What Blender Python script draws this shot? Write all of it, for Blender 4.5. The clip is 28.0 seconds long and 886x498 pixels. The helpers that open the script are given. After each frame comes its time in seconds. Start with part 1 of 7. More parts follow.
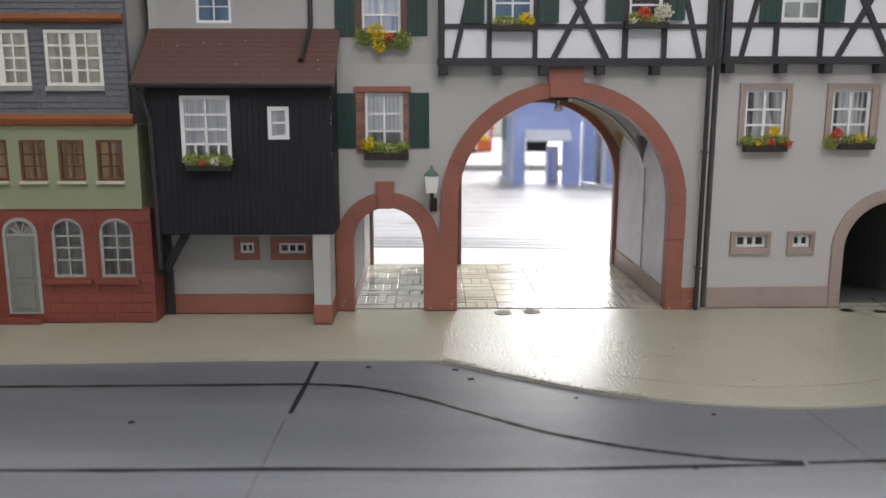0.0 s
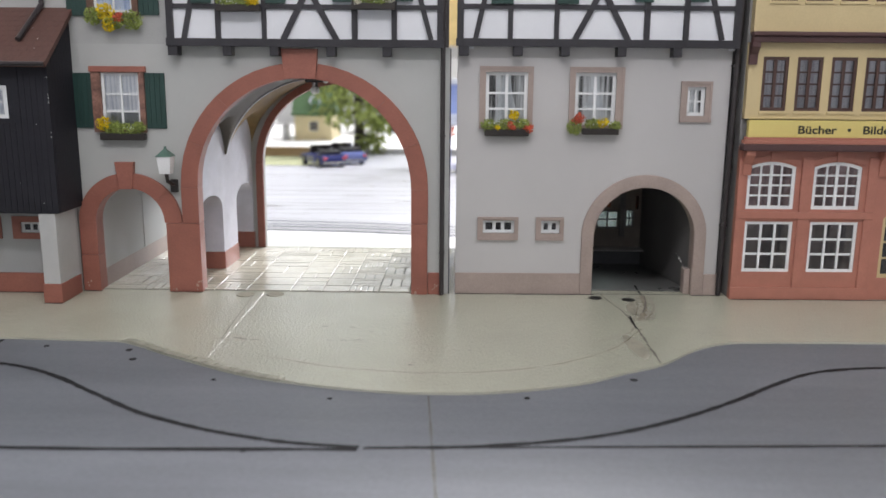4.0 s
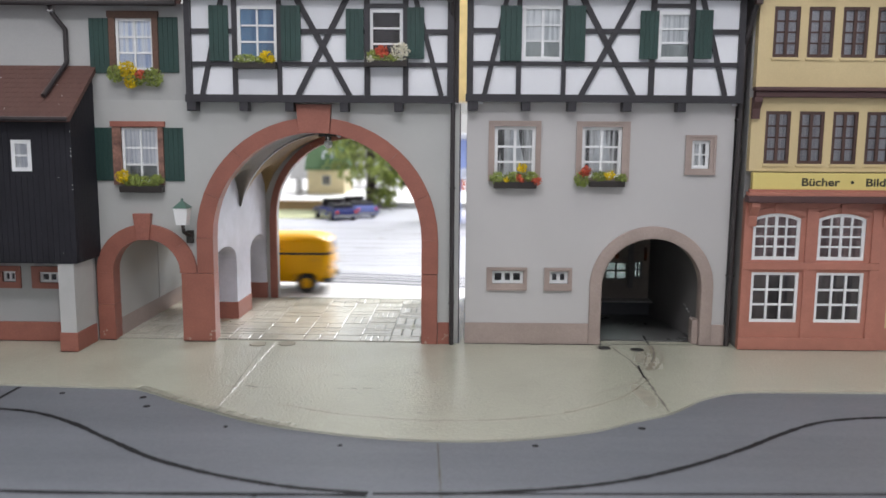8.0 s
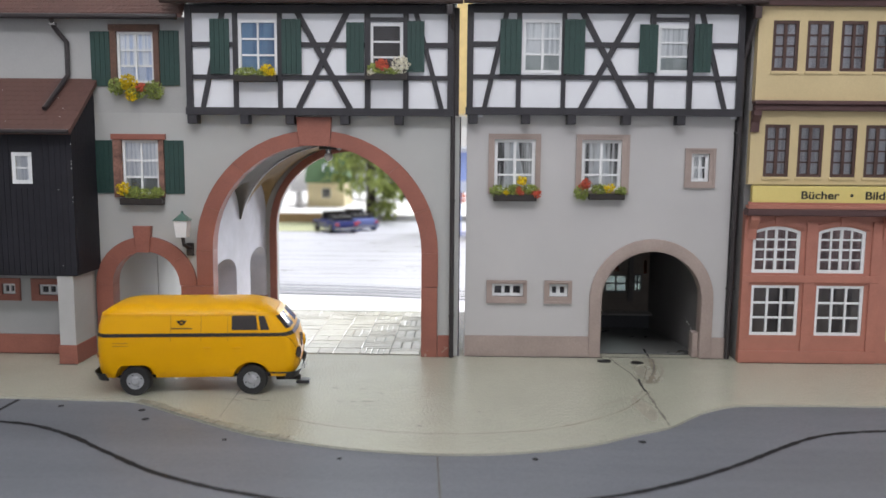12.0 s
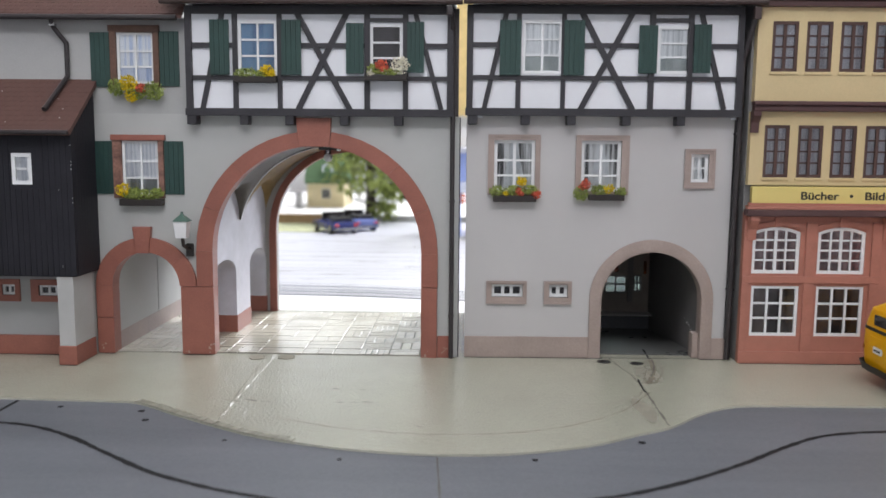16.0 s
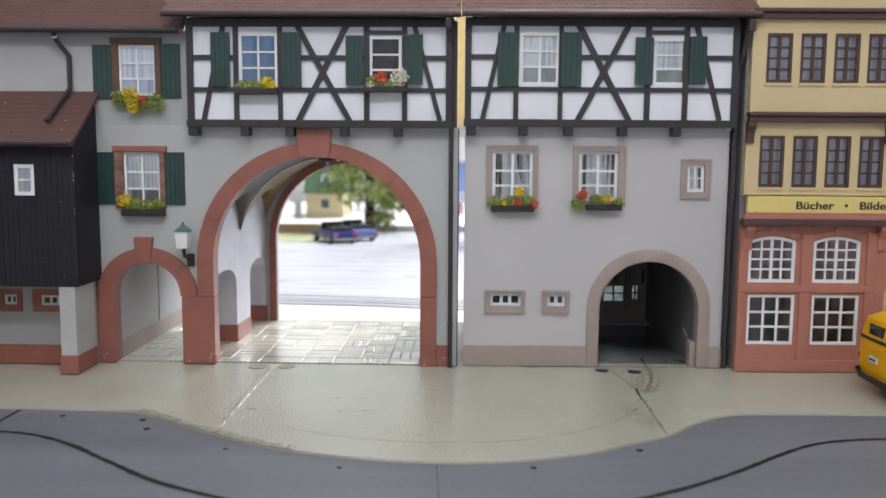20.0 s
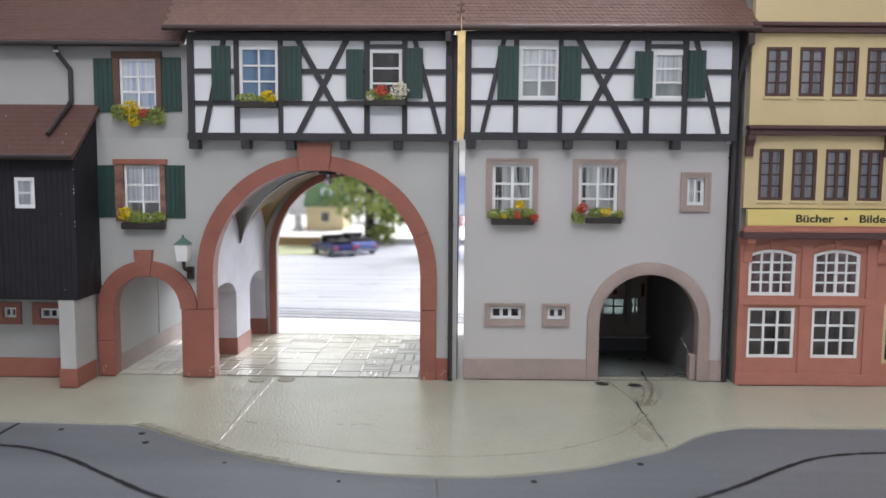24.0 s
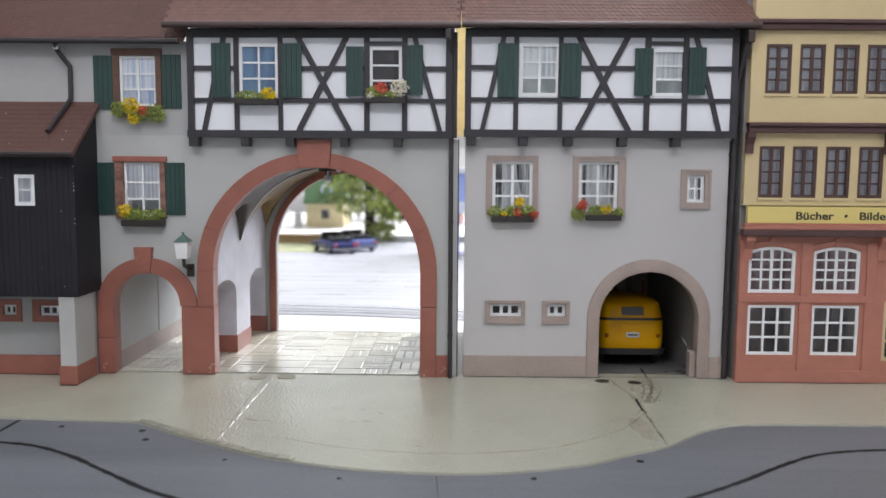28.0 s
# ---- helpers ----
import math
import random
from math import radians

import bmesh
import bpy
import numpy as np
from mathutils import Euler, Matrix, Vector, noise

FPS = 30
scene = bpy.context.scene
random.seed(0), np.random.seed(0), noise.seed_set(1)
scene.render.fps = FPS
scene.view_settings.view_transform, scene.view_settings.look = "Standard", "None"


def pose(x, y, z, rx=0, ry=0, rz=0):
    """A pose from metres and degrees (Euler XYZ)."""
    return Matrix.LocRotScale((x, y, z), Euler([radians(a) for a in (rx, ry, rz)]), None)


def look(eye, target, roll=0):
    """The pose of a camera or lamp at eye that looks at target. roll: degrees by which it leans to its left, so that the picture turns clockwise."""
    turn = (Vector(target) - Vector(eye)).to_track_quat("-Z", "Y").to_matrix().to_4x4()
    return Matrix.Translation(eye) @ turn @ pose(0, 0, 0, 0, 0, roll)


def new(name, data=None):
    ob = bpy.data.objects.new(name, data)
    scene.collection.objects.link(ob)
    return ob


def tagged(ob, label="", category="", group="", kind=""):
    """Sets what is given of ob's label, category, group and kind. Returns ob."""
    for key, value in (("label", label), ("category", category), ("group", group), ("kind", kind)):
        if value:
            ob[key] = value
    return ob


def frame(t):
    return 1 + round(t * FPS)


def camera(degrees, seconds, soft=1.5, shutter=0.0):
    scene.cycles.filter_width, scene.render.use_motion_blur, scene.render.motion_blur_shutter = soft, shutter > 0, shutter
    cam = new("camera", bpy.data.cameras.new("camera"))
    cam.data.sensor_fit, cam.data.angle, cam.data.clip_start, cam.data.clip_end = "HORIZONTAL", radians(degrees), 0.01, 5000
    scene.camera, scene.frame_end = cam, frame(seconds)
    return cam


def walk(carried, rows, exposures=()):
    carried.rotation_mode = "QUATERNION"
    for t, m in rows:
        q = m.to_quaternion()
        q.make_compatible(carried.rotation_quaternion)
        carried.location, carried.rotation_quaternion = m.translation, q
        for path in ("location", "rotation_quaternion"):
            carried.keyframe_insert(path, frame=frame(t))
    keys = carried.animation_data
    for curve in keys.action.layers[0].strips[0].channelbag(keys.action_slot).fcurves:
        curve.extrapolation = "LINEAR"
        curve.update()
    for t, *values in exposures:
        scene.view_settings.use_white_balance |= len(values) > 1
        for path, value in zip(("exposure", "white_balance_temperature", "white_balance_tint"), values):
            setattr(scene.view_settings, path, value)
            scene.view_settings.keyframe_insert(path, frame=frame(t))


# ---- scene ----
# A model-railway street in 1:87. Lengths below are in centimetres of the model; U turns them into metres.
U = 0.01
cam = camera(56.2, 28.0, soft=1.6, shutter=0.7)
cam.data.dof.use_dof = True
cam.data.dof.focus_distance = 0.225
cam.data.dof.aperture_fstop = 23.0
ROWS = [
    (0.0, 0.430, 0.270, 6.050, -0.78, -10.79, -0.04),
    (0.5, 0.430, 0.270, 6.050, -0.76, -11.02, -0.17),
    (1.0, 0.430, 0.270, 6.050, -0.74, -11.44, -0.17),
    (1.5, 0.430, 0.270, 6.050, -0.84, -11.79, -0.08),
    (1.6, 0.656, 0.278, 6.020, -0.81, -11.85, -0.14),
    (1.7, 0.952, 0.275, 6.019, -0.77, -11.92, -0.18),
    (1.8, 1.707, 0.272, 6.019, -0.65, -11.98, -0.21),
    (1.9, 2.635, 0.274, 6.019, -0.51, -12.05, -0.25),
    (2.0, 3.194, 0.279, 6.020, -0.43, -12.11, -0.29),
    (2.1, 3.733, 0.287, 6.020, -0.35, -12.11, -0.30),
    (2.2, 4.112, 0.293, 6.021, -0.31, -12.11, -0.32),
    (2.3, 4.442, 0.300, 6.022, -0.26, -12.13, -0.34),
    (2.4, 4.789, 0.308, 6.023, -0.23, -12.13, -0.36),
    (2.5, 5.167, 0.318, 6.023, -0.17, -12.13, -0.38),
    (2.6, 5.514, 0.328, 6.024, -0.13, -12.10, -0.40),
    (2.8, 6.284, 0.354, 6.026, -0.03, -12.01, -0.44),
    (3.0, 7.073, 0.396, 6.007, 0.08, -11.94, -0.48),
    (3.5, 8.153, 0.449, 6.007, 0.59, -11.99, -0.53),
    (5.5, 8.257, 0.011, 5.973, 1.58, -9.96, -0.42),
    (6.0, 8.257, 0.011, 5.971, 1.67, -9.26, -0.49),
    (6.5, 8.257, 0.011, 5.970, 1.72, -8.74, -0.42),
    (7.0, 8.257, 0.011, 5.969, 1.74, -8.40, -0.45),
    (7.5, 8.257, 0.011, 5.969, 1.78, -8.21, -0.40),
    (8.0, 8.257, 0.011, 5.969, 1.79, -8.10, -0.43),
    (8.5, 8.257, 0.011, 5.969, 1.78, -8.03, -0.42),
    (9.0, 8.257, 0.011, 5.969, 1.79, -7.98, -0.47),
    (9.5, 8.257, 0.010, 5.968, 1.80, -7.93, -0.48),
    (10.0, 8.257, 0.010, 5.968, 1.80, -7.58, -0.48),
    (10.5, 8.257, 0.010, 5.967, 1.80, -7.34, -0.48),
    (11.0, 8.257, 0.010, 5.967, 1.79, -7.24, -0.45),
    (11.5, 8.257, 0.010, 5.967, 1.79, -7.22, -0.48),
    (12.0, 8.257, 0.010, 5.967, 1.79, -7.22, -0.48),
    (12.5, 8.257, 0.010, 5.967, 1.79, -7.23, -0.49),
    (14.5, 8.257, 0.010, 5.967, 1.79, -7.14, -0.55),
    (15.0, 8.257, 0.010, 5.967, 1.78, -7.11, -0.47),
    (15.5, 8.257, 0.010, 5.967, 1.78, -7.16, -0.45),
    (16.0, 8.257, 0.010, 5.967, 1.77, -7.17, -0.47),
    (16.5, 8.257, 0.011, 5.967, 1.72, -7.40, -0.50),
    (17.0, 8.257, 0.011, 5.968, 1.74, -7.53, -0.49),
    (17.5, 8.257, 0.011, 5.969, 1.76, -8.02, -0.46),
    (18.0, 8.257, 0.011, 5.969, 1.72, -8.08, -0.46),
    (18.5, 8.257, 0.011, 5.969, 1.70, -8.02, -0.45),
    (19.0, 8.257, 0.011, 5.969, 1.70, -7.98, -0.43),
    (19.5, 8.257, -0.181, 5.997, 1.70, -7.51, -0.49),
    (20.0, 8.257, -0.181, 5.995, 1.67, -6.51, -0.39),
    (20.5, 8.257, -0.181, 5.994, 1.68, -5.99, -0.48),
    (21.0, 8.257, -0.181, 5.994, 1.68, -5.70, -0.45),
    (21.5, 8.257, -0.181, 5.993, 1.68, -5.53, -0.40),
    (23.5, 8.257, -0.181, 5.993, 1.67, -5.59, -0.42),
    (24.0, 8.257, -0.181, 5.993, 1.67, -5.61, -0.40),
    (24.5, 8.257, -0.181, 5.994, 1.67, -5.67, -0.41),
    (25.0, 8.257, -0.181, 5.994, 1.66, -5.65, -0.41),
    (25.5, 8.257, -0.181, 5.994, 1.66, -5.70, -0.46),
    (26.0, 8.257, -0.181, 5.994, 1.66, -5.71, -0.41),
    (26.5, 8.257, -0.181, 5.994, 1.66, -5.70, -0.46),
    (27.0, 8.257, -0.181, 5.994, 1.66, -5.70, -0.46),
    (27.5, 8.257, -0.181, 5.994, 1.66, -5.72, -0.39),
    (28.0, 8.257, -0.181, 5.994, 1.67, -5.80, -0.40),
]
walk(cam, [(t, pose(x * U, y * U, z * U, 90 + pitch, roll, yaw)) for t, x, y, z, yaw, pitch, roll in ROWS],
     exposures=((0.0, -0.52, 6850, 10), (1.5, -0.50, 6850, 10), (3.0, -0.36, 6750, 10), (5.5, -0.24, 6500, 10), (12.5, -0.24, 6500, 10), (20.0, -0.24, 6450, 10), (28.0, -0.24, 6450, 10)))

# ---- light: a tall daylight window in the far wall of the hall, lamps in its ceiling, added fill windows and strips ----
world = bpy.data.worlds.new("hall_air")
world.use_nodes = True
world.node_tree.nodes["Background"].inputs[0].default_value = (0.8, 0.88, 1.0, 1)
world.node_tree.nodes["Background"].inputs[1].default_value = 0.02
scene.world = world


def area(name, eye, target, w, h, watts, color):
    data = bpy.data.lights.new(name, "AREA")
    data.shape, data.size, data.size_y, data.energy, data.color = "RECTANGLE", w * U, h * U, watts, color
    ob = new(name, data)
    ob.matrix_world = look(Vector(eye) * U, Vector(target) * U)
    return ob


area("window_daylight", (115, 290, 98), (20, 40, 0), 170, 120, 118, (0.92, 0.95, 1.0))
# dimmer unseen window, added for glare on the pavement before the gate
area("window_daylight", (-30, 290, 98), (5, 30, 0), 80, 120, 6.5, (0.92, 0.96, 1.0))
# unseen window behind the viewer, added to light the house fronts
area("window_daylight", (10, -250, 72), (8, 20, 6), 260, 110, 5.4, (0.98, 0.965, 1.0))
area("ceiling_lamp_light", (25, -60, 192), (8, 20, 0), 160, 120, 22, (0.99, 0.965, 0.98))
# unseen lamp, added so the middle of the street comes out brightest
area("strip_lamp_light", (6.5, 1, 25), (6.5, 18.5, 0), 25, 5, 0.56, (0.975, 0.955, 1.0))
area("ceiling_lamp_light", (55, 185, 196), (5, 30, 0), 110, 60, 150, (1.0, 0.98, 1.0))
# unseen lamp, added to brighten the square behind the gate
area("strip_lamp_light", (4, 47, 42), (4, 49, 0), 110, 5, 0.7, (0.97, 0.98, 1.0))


# ---- materials ----
def material(name, color, rough=0.6, metal=0.0, grain=30.0, vary=0.12, bump=0.15, stain=0.15, stain_size=0.6, spec=0.5, island=0.0, coat=0.0, stretch=1.0, depth=0.0002):
    """Painted plastic and card: base colour with fine grain, larger stains, slight relief."""
    m = bpy.data.materials.new(name)
    m.use_nodes = True
    nt = m.node_tree
    n, link = nt.nodes, nt.links.new
    bsdf = n["Principled BSDF"]
    bsdf.inputs["Metallic"].default_value = metal
    bsdf.inputs["Specular IOR Level"].default_value = spec
    bsdf.inputs["Coat Weight"].default_value = coat
    tc = n.new("ShaderNodeTexCoord")
    fine = n.new("ShaderNodeTexNoise")
    fine.inputs["Scale"].default_value = grain * 100
    fine.inputs["Detail"].default_value = 6
    big = n.new("ShaderNodeTexNoise")
    big.inputs["Scale"].default_value = 100 * stain_size
    big.inputs["Detail"].default_value = 5
    big.inputs["Roughness"].default_value = 0.65
    link(tc.outputs["Object"], fine.inputs["Vector"])
    mp = n.new("ShaderNodeMapping")
    mp.inputs["Scale"].default_value = (1 / stretch, 1, 1)
    link(tc.outputs["Object"], mp.inputs["Vector"])
    link(mp.outputs[0], big.inputs["Vector"])
    r1 = n.new("ShaderNodeMapRange")
    r1.inputs["From Min"].default_value, r1.inputs["From Max"].default_value = 0.3, 0.7
    r1.inputs["To Min"].default_value, r1.inputs["To Max"].default_value = 1 - vary, 1 + vary
    link(fine.outputs["Fac"], r1.inputs["Value"])
    r2 = n.new("ShaderNodeMapRange")
    r2.inputs["From Min"].default_value, r2.inputs["From Max"].default_value = 0.3, 0.7
    r2.inputs["To Min"].default_value, r2.inputs["To Max"].default_value = 1 - stain, 1 + stain * 0.6
    link(big.outputs["Fac"], r2.inputs["Value"])
    mul = n.new("ShaderNodeMath")
    mul.operation = "MULTIPLY"
    link(r1.outputs[0], mul.inputs[0])
    link(r2.outputs[0], mul.inputs[1])
    last = mul.outputs[0]
    if island:
        info = n.new("ShaderNodeObjectInfo")
        geo = n.new("ShaderNodeNewGeometry")
        add = n.new("ShaderNodeMath")
        add.operation = "ADD"
        link(info.outputs["Random"], add.inputs[0])
        link(geo.outputs["Random Per Island"], add.inputs[1])
        frac = n.new("ShaderNodeMath")
        frac.operation = "FRACT"
        link(add.outputs[0], frac.inputs[0])
        r3 = n.new("ShaderNodeMapRange")
        r3.inputs["To Min"].default_value, r3.inputs["To Max"].default_value = 1 - island, 1 + island
        link(frac.outputs[0], r3.inputs["Value"])
        m2 = n.new("ShaderNodeMath")
        m2.operation = "MULTIPLY"
        link(last, m2.inputs[0])
        link(r3.outputs[0], m2.inputs[1])
        last = m2.outputs[0]
    col = n.new("ShaderNodeMix")
    col.data_type, col.blend_type = "RGBA", "MULTIPLY"
    col.inputs["Factor"].default_value = 1
    col.inputs["A"].default_value = (*color, 1)
    link(last, col.inputs["B"])
    link(col.outputs["Result"], bsdf.inputs["Base Color"])
    rr = n.new("ShaderNodeMapRange")
    rr.inputs["To Min"].default_value, rr.inputs["To Max"].default_value = max(0.02, rough - 0.1), min(1, rough + 0.1)
    link(big.outputs["Fac"], rr.inputs["Value"])
    link(rr.outputs[0], bsdf.inputs["Roughness"])
    if bump:
        b = n.new("ShaderNodeBump")
        b.inputs["Strength"].default_value = bump
        b.inputs["Distance"].default_value = depth
        link(fine.outputs["Fac"], b.inputs["Height"])
        link(b.outputs["Normal"], bsdf.inputs["Normal"])
    return m


def glass_material(name, tint, gloss):
    m = bpy.data.materials.new(name)
    m.use_nodes = True
    nt = m.node_tree
    n, link = nt.nodes, nt.links.new
    n.remove(n["Principled BSDF"])
    clear, shine, mix, fr = n.new("ShaderNodeBsdfTransparent"), n.new("ShaderNodeBsdfGlossy"), n.new("ShaderNodeMixShader"), n.new("ShaderNodeFresnel")
    clear.inputs["Color"].default_value = (*tint, 1)
    shine.inputs["Roughness"].default_value = gloss
    fr.inputs["IOR"].default_value = 1.5
    link(fr.outputs[0], mix.inputs[0])
    link(clear.outputs[0], mix.inputs[1])
    link(shine.outputs[0], mix.inputs[2])
    link(mix.outputs[0], n["Material Output"].inputs["Surface"])
    return m


def curtain_material(name, color, folds, dark):
    """Printed net curtain: upright folds in white and grey."""
    m = material(name, color, 0.8, grain=12, vary=0.06, bump=0.0, stain=0.1)
    nt = m.node_tree
    n, link = nt.nodes, nt.links.new
    tc = n.new("ShaderNodeTexCoord")
    mp = n.new("ShaderNodeMapping")
    mp.inputs["Scale"].default_value = (folds * 100, 1, 40)
    link(tc.outputs["Object"], mp.inputs["Vector"])
    nz = n.new("ShaderNodeTexNoise")
    nz.inputs["Scale"].default_value = 1.0
    nz.inputs["Detail"].default_value = 3
    link(mp.outputs[0], nz.inputs["Vector"])
    ramp = n.new("ShaderNodeValToRGB")
    ramp.color_ramp.elements[0].position, ramp.color_ramp.elements[0].color = 0.40, (*dark, 1)
    ramp.color_ramp.elements[1].position, ramp.color_ramp.elements[1].color = 0.56, (*color, 1)
    link(nz.outputs["Fac"], ramp.inputs[0])
    link(ramp.outputs[0], n["Principled BSDF"].inputs["Base Color"])
    return m


M = {}
M["plaster_grey"] = material("plaster_grey", (0.44, 0.45, 0.44), 0.55, vary=0.04, stain=0.06, stain_size=0.35, grain=40)
M["plaster_warm"] = material("plaster_warm", (0.50, 0.493, 0.492), 0.5, vary=0.035, stain=0.05, stain_size=0.3, grain=40)
M["plaster_white"] = material("plaster_white", (0.74, 0.76, 0.8), 0.6, vary=0.03, stain=0.05, grain=40)
M["passage_white"] = material("passage_white", (0.58, 0.58, 0.65), 0.42, vary=0.05, stain=0.18, stain_size=0.9)
# vault colours hold the light: gold where it shines through, grey in shade
M["vault"] = material("vault", (0.42, 0.29, 0.13), 0.5, vary=0.1, stain=0.3, stain_size=1.2)
M["vault_grey"] = material("vault_grey", (0.27, 0.25, 0.23), 0.5, vary=0.08, stain=0.2, stain_size=1.2)
M["sandstone"] = material("sandstone", (0.3, 0.112, 0.082), 0.5, vary=0.10, stain=0.15, stain_size=1.0, grain=25)
M["sandstone_dull"] = material("sandstone_dull", (0.365, 0.295, 0.265), 0.5, vary=0.08, stain=0.12, stain_size=1.0, grain=25)
M["sandstone_pale"] = material("sandstone_pale", (0.40, 0.275, 0.225), 0.55, vary=0.08, stain=0.1)
M["sandstone_worn"] = material("sandstone_worn", (0.25, 0.13, 0.10), 0.6, vary=0.25, stain=0.55, stain_size=4.0, grain=25)
M["post_white"] = material("post_white", (0.47, 0.475, 0.47), 0.6, vary=0.04, stain=0.10, stain_size=0.8, grain=40)
# grey plaster again, darkened for the shade under the bay
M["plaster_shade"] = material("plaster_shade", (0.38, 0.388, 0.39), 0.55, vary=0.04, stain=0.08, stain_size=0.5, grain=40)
# same plaster as the gate, its colour lowered for the light's fall-off westwards
M["plaster_wing"] = material("plaster_wing", (0.395, 0.40, 0.395), 0.55, vary=0.04, stain=0.08, stain_size=0.4, grain=40)
M["brick_red"] = material("brick_red", (0.235, 0.062, 0.046), 0.45, vary=0.08, stain=0.12, island=0.05)
M["salmon"] = material("salmon", (0.43, 0.178, 0.13), 0.5, vary=0.05, stain=0.12, stain_size=1.4)
M["timber"] = material("timber", (0.029, 0.028, 0.034), 0.45, vary=0.25, stain=0.2)
M["black_board"] = material("black_board", (0.02, 0.02, 0.026), 0.6, spec=0.25, vary=0.2, stain=0.25, stain_size=1.0)
M["roof_brown"] = material("roof_brown", (0.115, 0.057, 0.047), 0.6, vary=0.14, stain=0.2, stain_size=1.0, island=0.05)
M["roof_tile"] = material("roof_tile", (0.165, 0.088, 0.072), 0.42, vary=0.14, stain=0.22, stain_size=0.8, island=0.10)
M["gutter"] = material("gutter", (0.050, 0.031, 0.029), 0.4, vary=0.15)
M["pipe_dark"] = material("pipe_dark", (0.035, 0.030, 0.032), 0.35, vary=0.15)
M["shutter"] = material("shutter", (0.018, 0.053, 0.046), 0.5, vary=0.15, stain=0.2)
M["frame_white"] = material("frame_white", (0.80, 0.82, 0.83), 0.4, vary=0.03, stain=0.06)
M["frame_cream"] = material("frame_cream", (0.78, 0.78, 0.72), 0.4, vary=0.03, stain=0.06)
M["frame_brown"] = material("frame_brown", (0.072, 0.037, 0.030), 0.4, vary=0.15)
M["frame_tan"] = material("frame_tan", (0.135, 0.055, 0.025), 0.4, vary=0.2)
M["frame_grey"] = material("frame_grey", (0.36, 0.385, 0.37), 0.45, vary=0.06)
M["wood_trim"] = material("wood_trim", (0.12, 0.062, 0.042), 0.55, vary=0.25, stain=0.25, stain_size=2)
M["yellow_wall"] = material("yellow_wall", (0.6, 0.485, 0.27), 0.5, vary=0.04, stain=0.07, stain_size=0.4)
M["sign_yellow"] = material("sign_yellow", (0.7, 0.58, 0.2), 0.3, vary=0.03, stain=0.05)
M["ink"] = material("ink", (0.02, 0.02, 0.015), 0.5, vary=0.1, bump=0)
M["cornice"] = material("cornice", (0.088, 0.043, 0.042), 0.45, vary=0.1)
M["slate"] = material("slate", (0.135, 0.145, 0.165), 0.5, vary=0.12, stain=0.15, island=0.08)
M["orange_trim"] = material("orange_trim", (0.27, 0.09, 0.03), 0.45, vary=0.12, stain=0.2, stain_size=1.5)
M["green_wall"] = material("green_wall", (0.29, 0.325, 0.205), 0.5, vary=0.04, stain=0.06)
M["door_grey"] = material("door_grey", (0.215, 0.24, 0.215), 0.45, vary=0.06)
M["pavement"] = material("pavement", (0.48, 0.483, 0.394), 0.08, spec=1.0, vary=0.06, stain=0.10, stain_size=0.22, grain=15, bump=1.0, depth=0.00022)
M["kerb"] = material("kerb", (0.36, 0.355, 0.285), 0.35, vary=0.12, stain=0.25, stain_size=3, bump=0.4, island=0.12)
M["asphalt"] = material("asphalt", (0.172, 0.182, 0.206), 0.42, spec=0.3, vary=0.07, stain=0.22, stain_size=0.5, grain=14, bump=0.25, stretch=9.0)
M["plaza"] = material("plaza", (0.39, 0.40, 0.44), 0.42, vary=0.06, stain=0.16, stain_size=0.5, grain=14, bump=0.2, stretch=9.0)
M["paving"] = material("paving", (0.50, 0.48, 0.40), 0.17, spec=1.0, vary=0.08, stain=0.25, stain_size=0.6, grain=10, bump=0.5, island=0.06)
M["paving_gloss"] = material("paving_gloss", (0.50, 0.49, 0.41), 0.16, spec=1.0, vary=0.06, stain=0.1, bump=0.1)
M["joint"] = material("joint", (0.17, 0.165, 0.14), 0.7, spec=0.2, vary=0.2)
M["groove"] = material("groove", (0.018, 0.018, 0.020), 0.6, spec=0.15, vary=0.3)
M["streak"] = material("streak", (0.30, 0.30, 0.31), 0.6, spec=0.15, vary=0.25, stain=0.3, stain_size=2)
M["scuff"] = material("scuff", (0.15, 0.14, 0.12), 0.7, spec=0.15, vary=0.3)
M["stain_brown"] = material("stain_brown", (0.25, 0.225, 0.18), 0.75, spec=0.1, vary=0.15, stain=0.3, stain_size=3)
M["stain_faint"] = material("stain_faint", (0.37, 0.355, 0.285), 0.3, spec=0.6, vary=0.12, stain=0.3, stain_size=3, grain=18, bump=1.0, depth=0.00023)
M["iron"] = material("iron", (0.028, 0.028, 0.028), 0.4, vary=0.2)
M["cover_stone"] = material("cover_stone", (0.33, 0.31, 0.25), 0.75, spec=0.1, vary=0.1)
M["foliage"] = material("foliage", (0.27, 0.33, 0.085), 0.8, vary=0.3, island=0.35, bump=0)
M["grass"] = material("grass", (0.36, 0.38, 0.22), 0.8, vary=0.2, stain=0.25)
M["tree_leaf"] = material("tree_leaf", (0.30, 0.36, 0.09), 0.55, vary=0.3, island=0.4, bump=0)
M["bloom_yellow"] = material("bloom_yellow", (0.76, 0.56, 0.01), 0.7, vary=0.2, island=0.2, bump=0)
M["bloom_red"] = material("bloom_red", (0.6, 0.11, 0.06), 0.7, vary=0.2, island=0.2, bump=0)
M["bloom_white"] = material("bloom_white", (0.74, 0.71, 0.58), 0.7, vary=0.1, island=0.12, bump=0)
M["trough"] = material("trough", (0.025, 0.020, 0.018), 0.5, vary=0.25)
M["lantern_glass"] = material("lantern_glass", (0.78, 0.79, 0.80), 0.3, vary=0.03, bump=0)
M["lantern_cap"] = material("lantern_cap", (0.07, 0.14, 0.11), 0.35, vary=0.1)
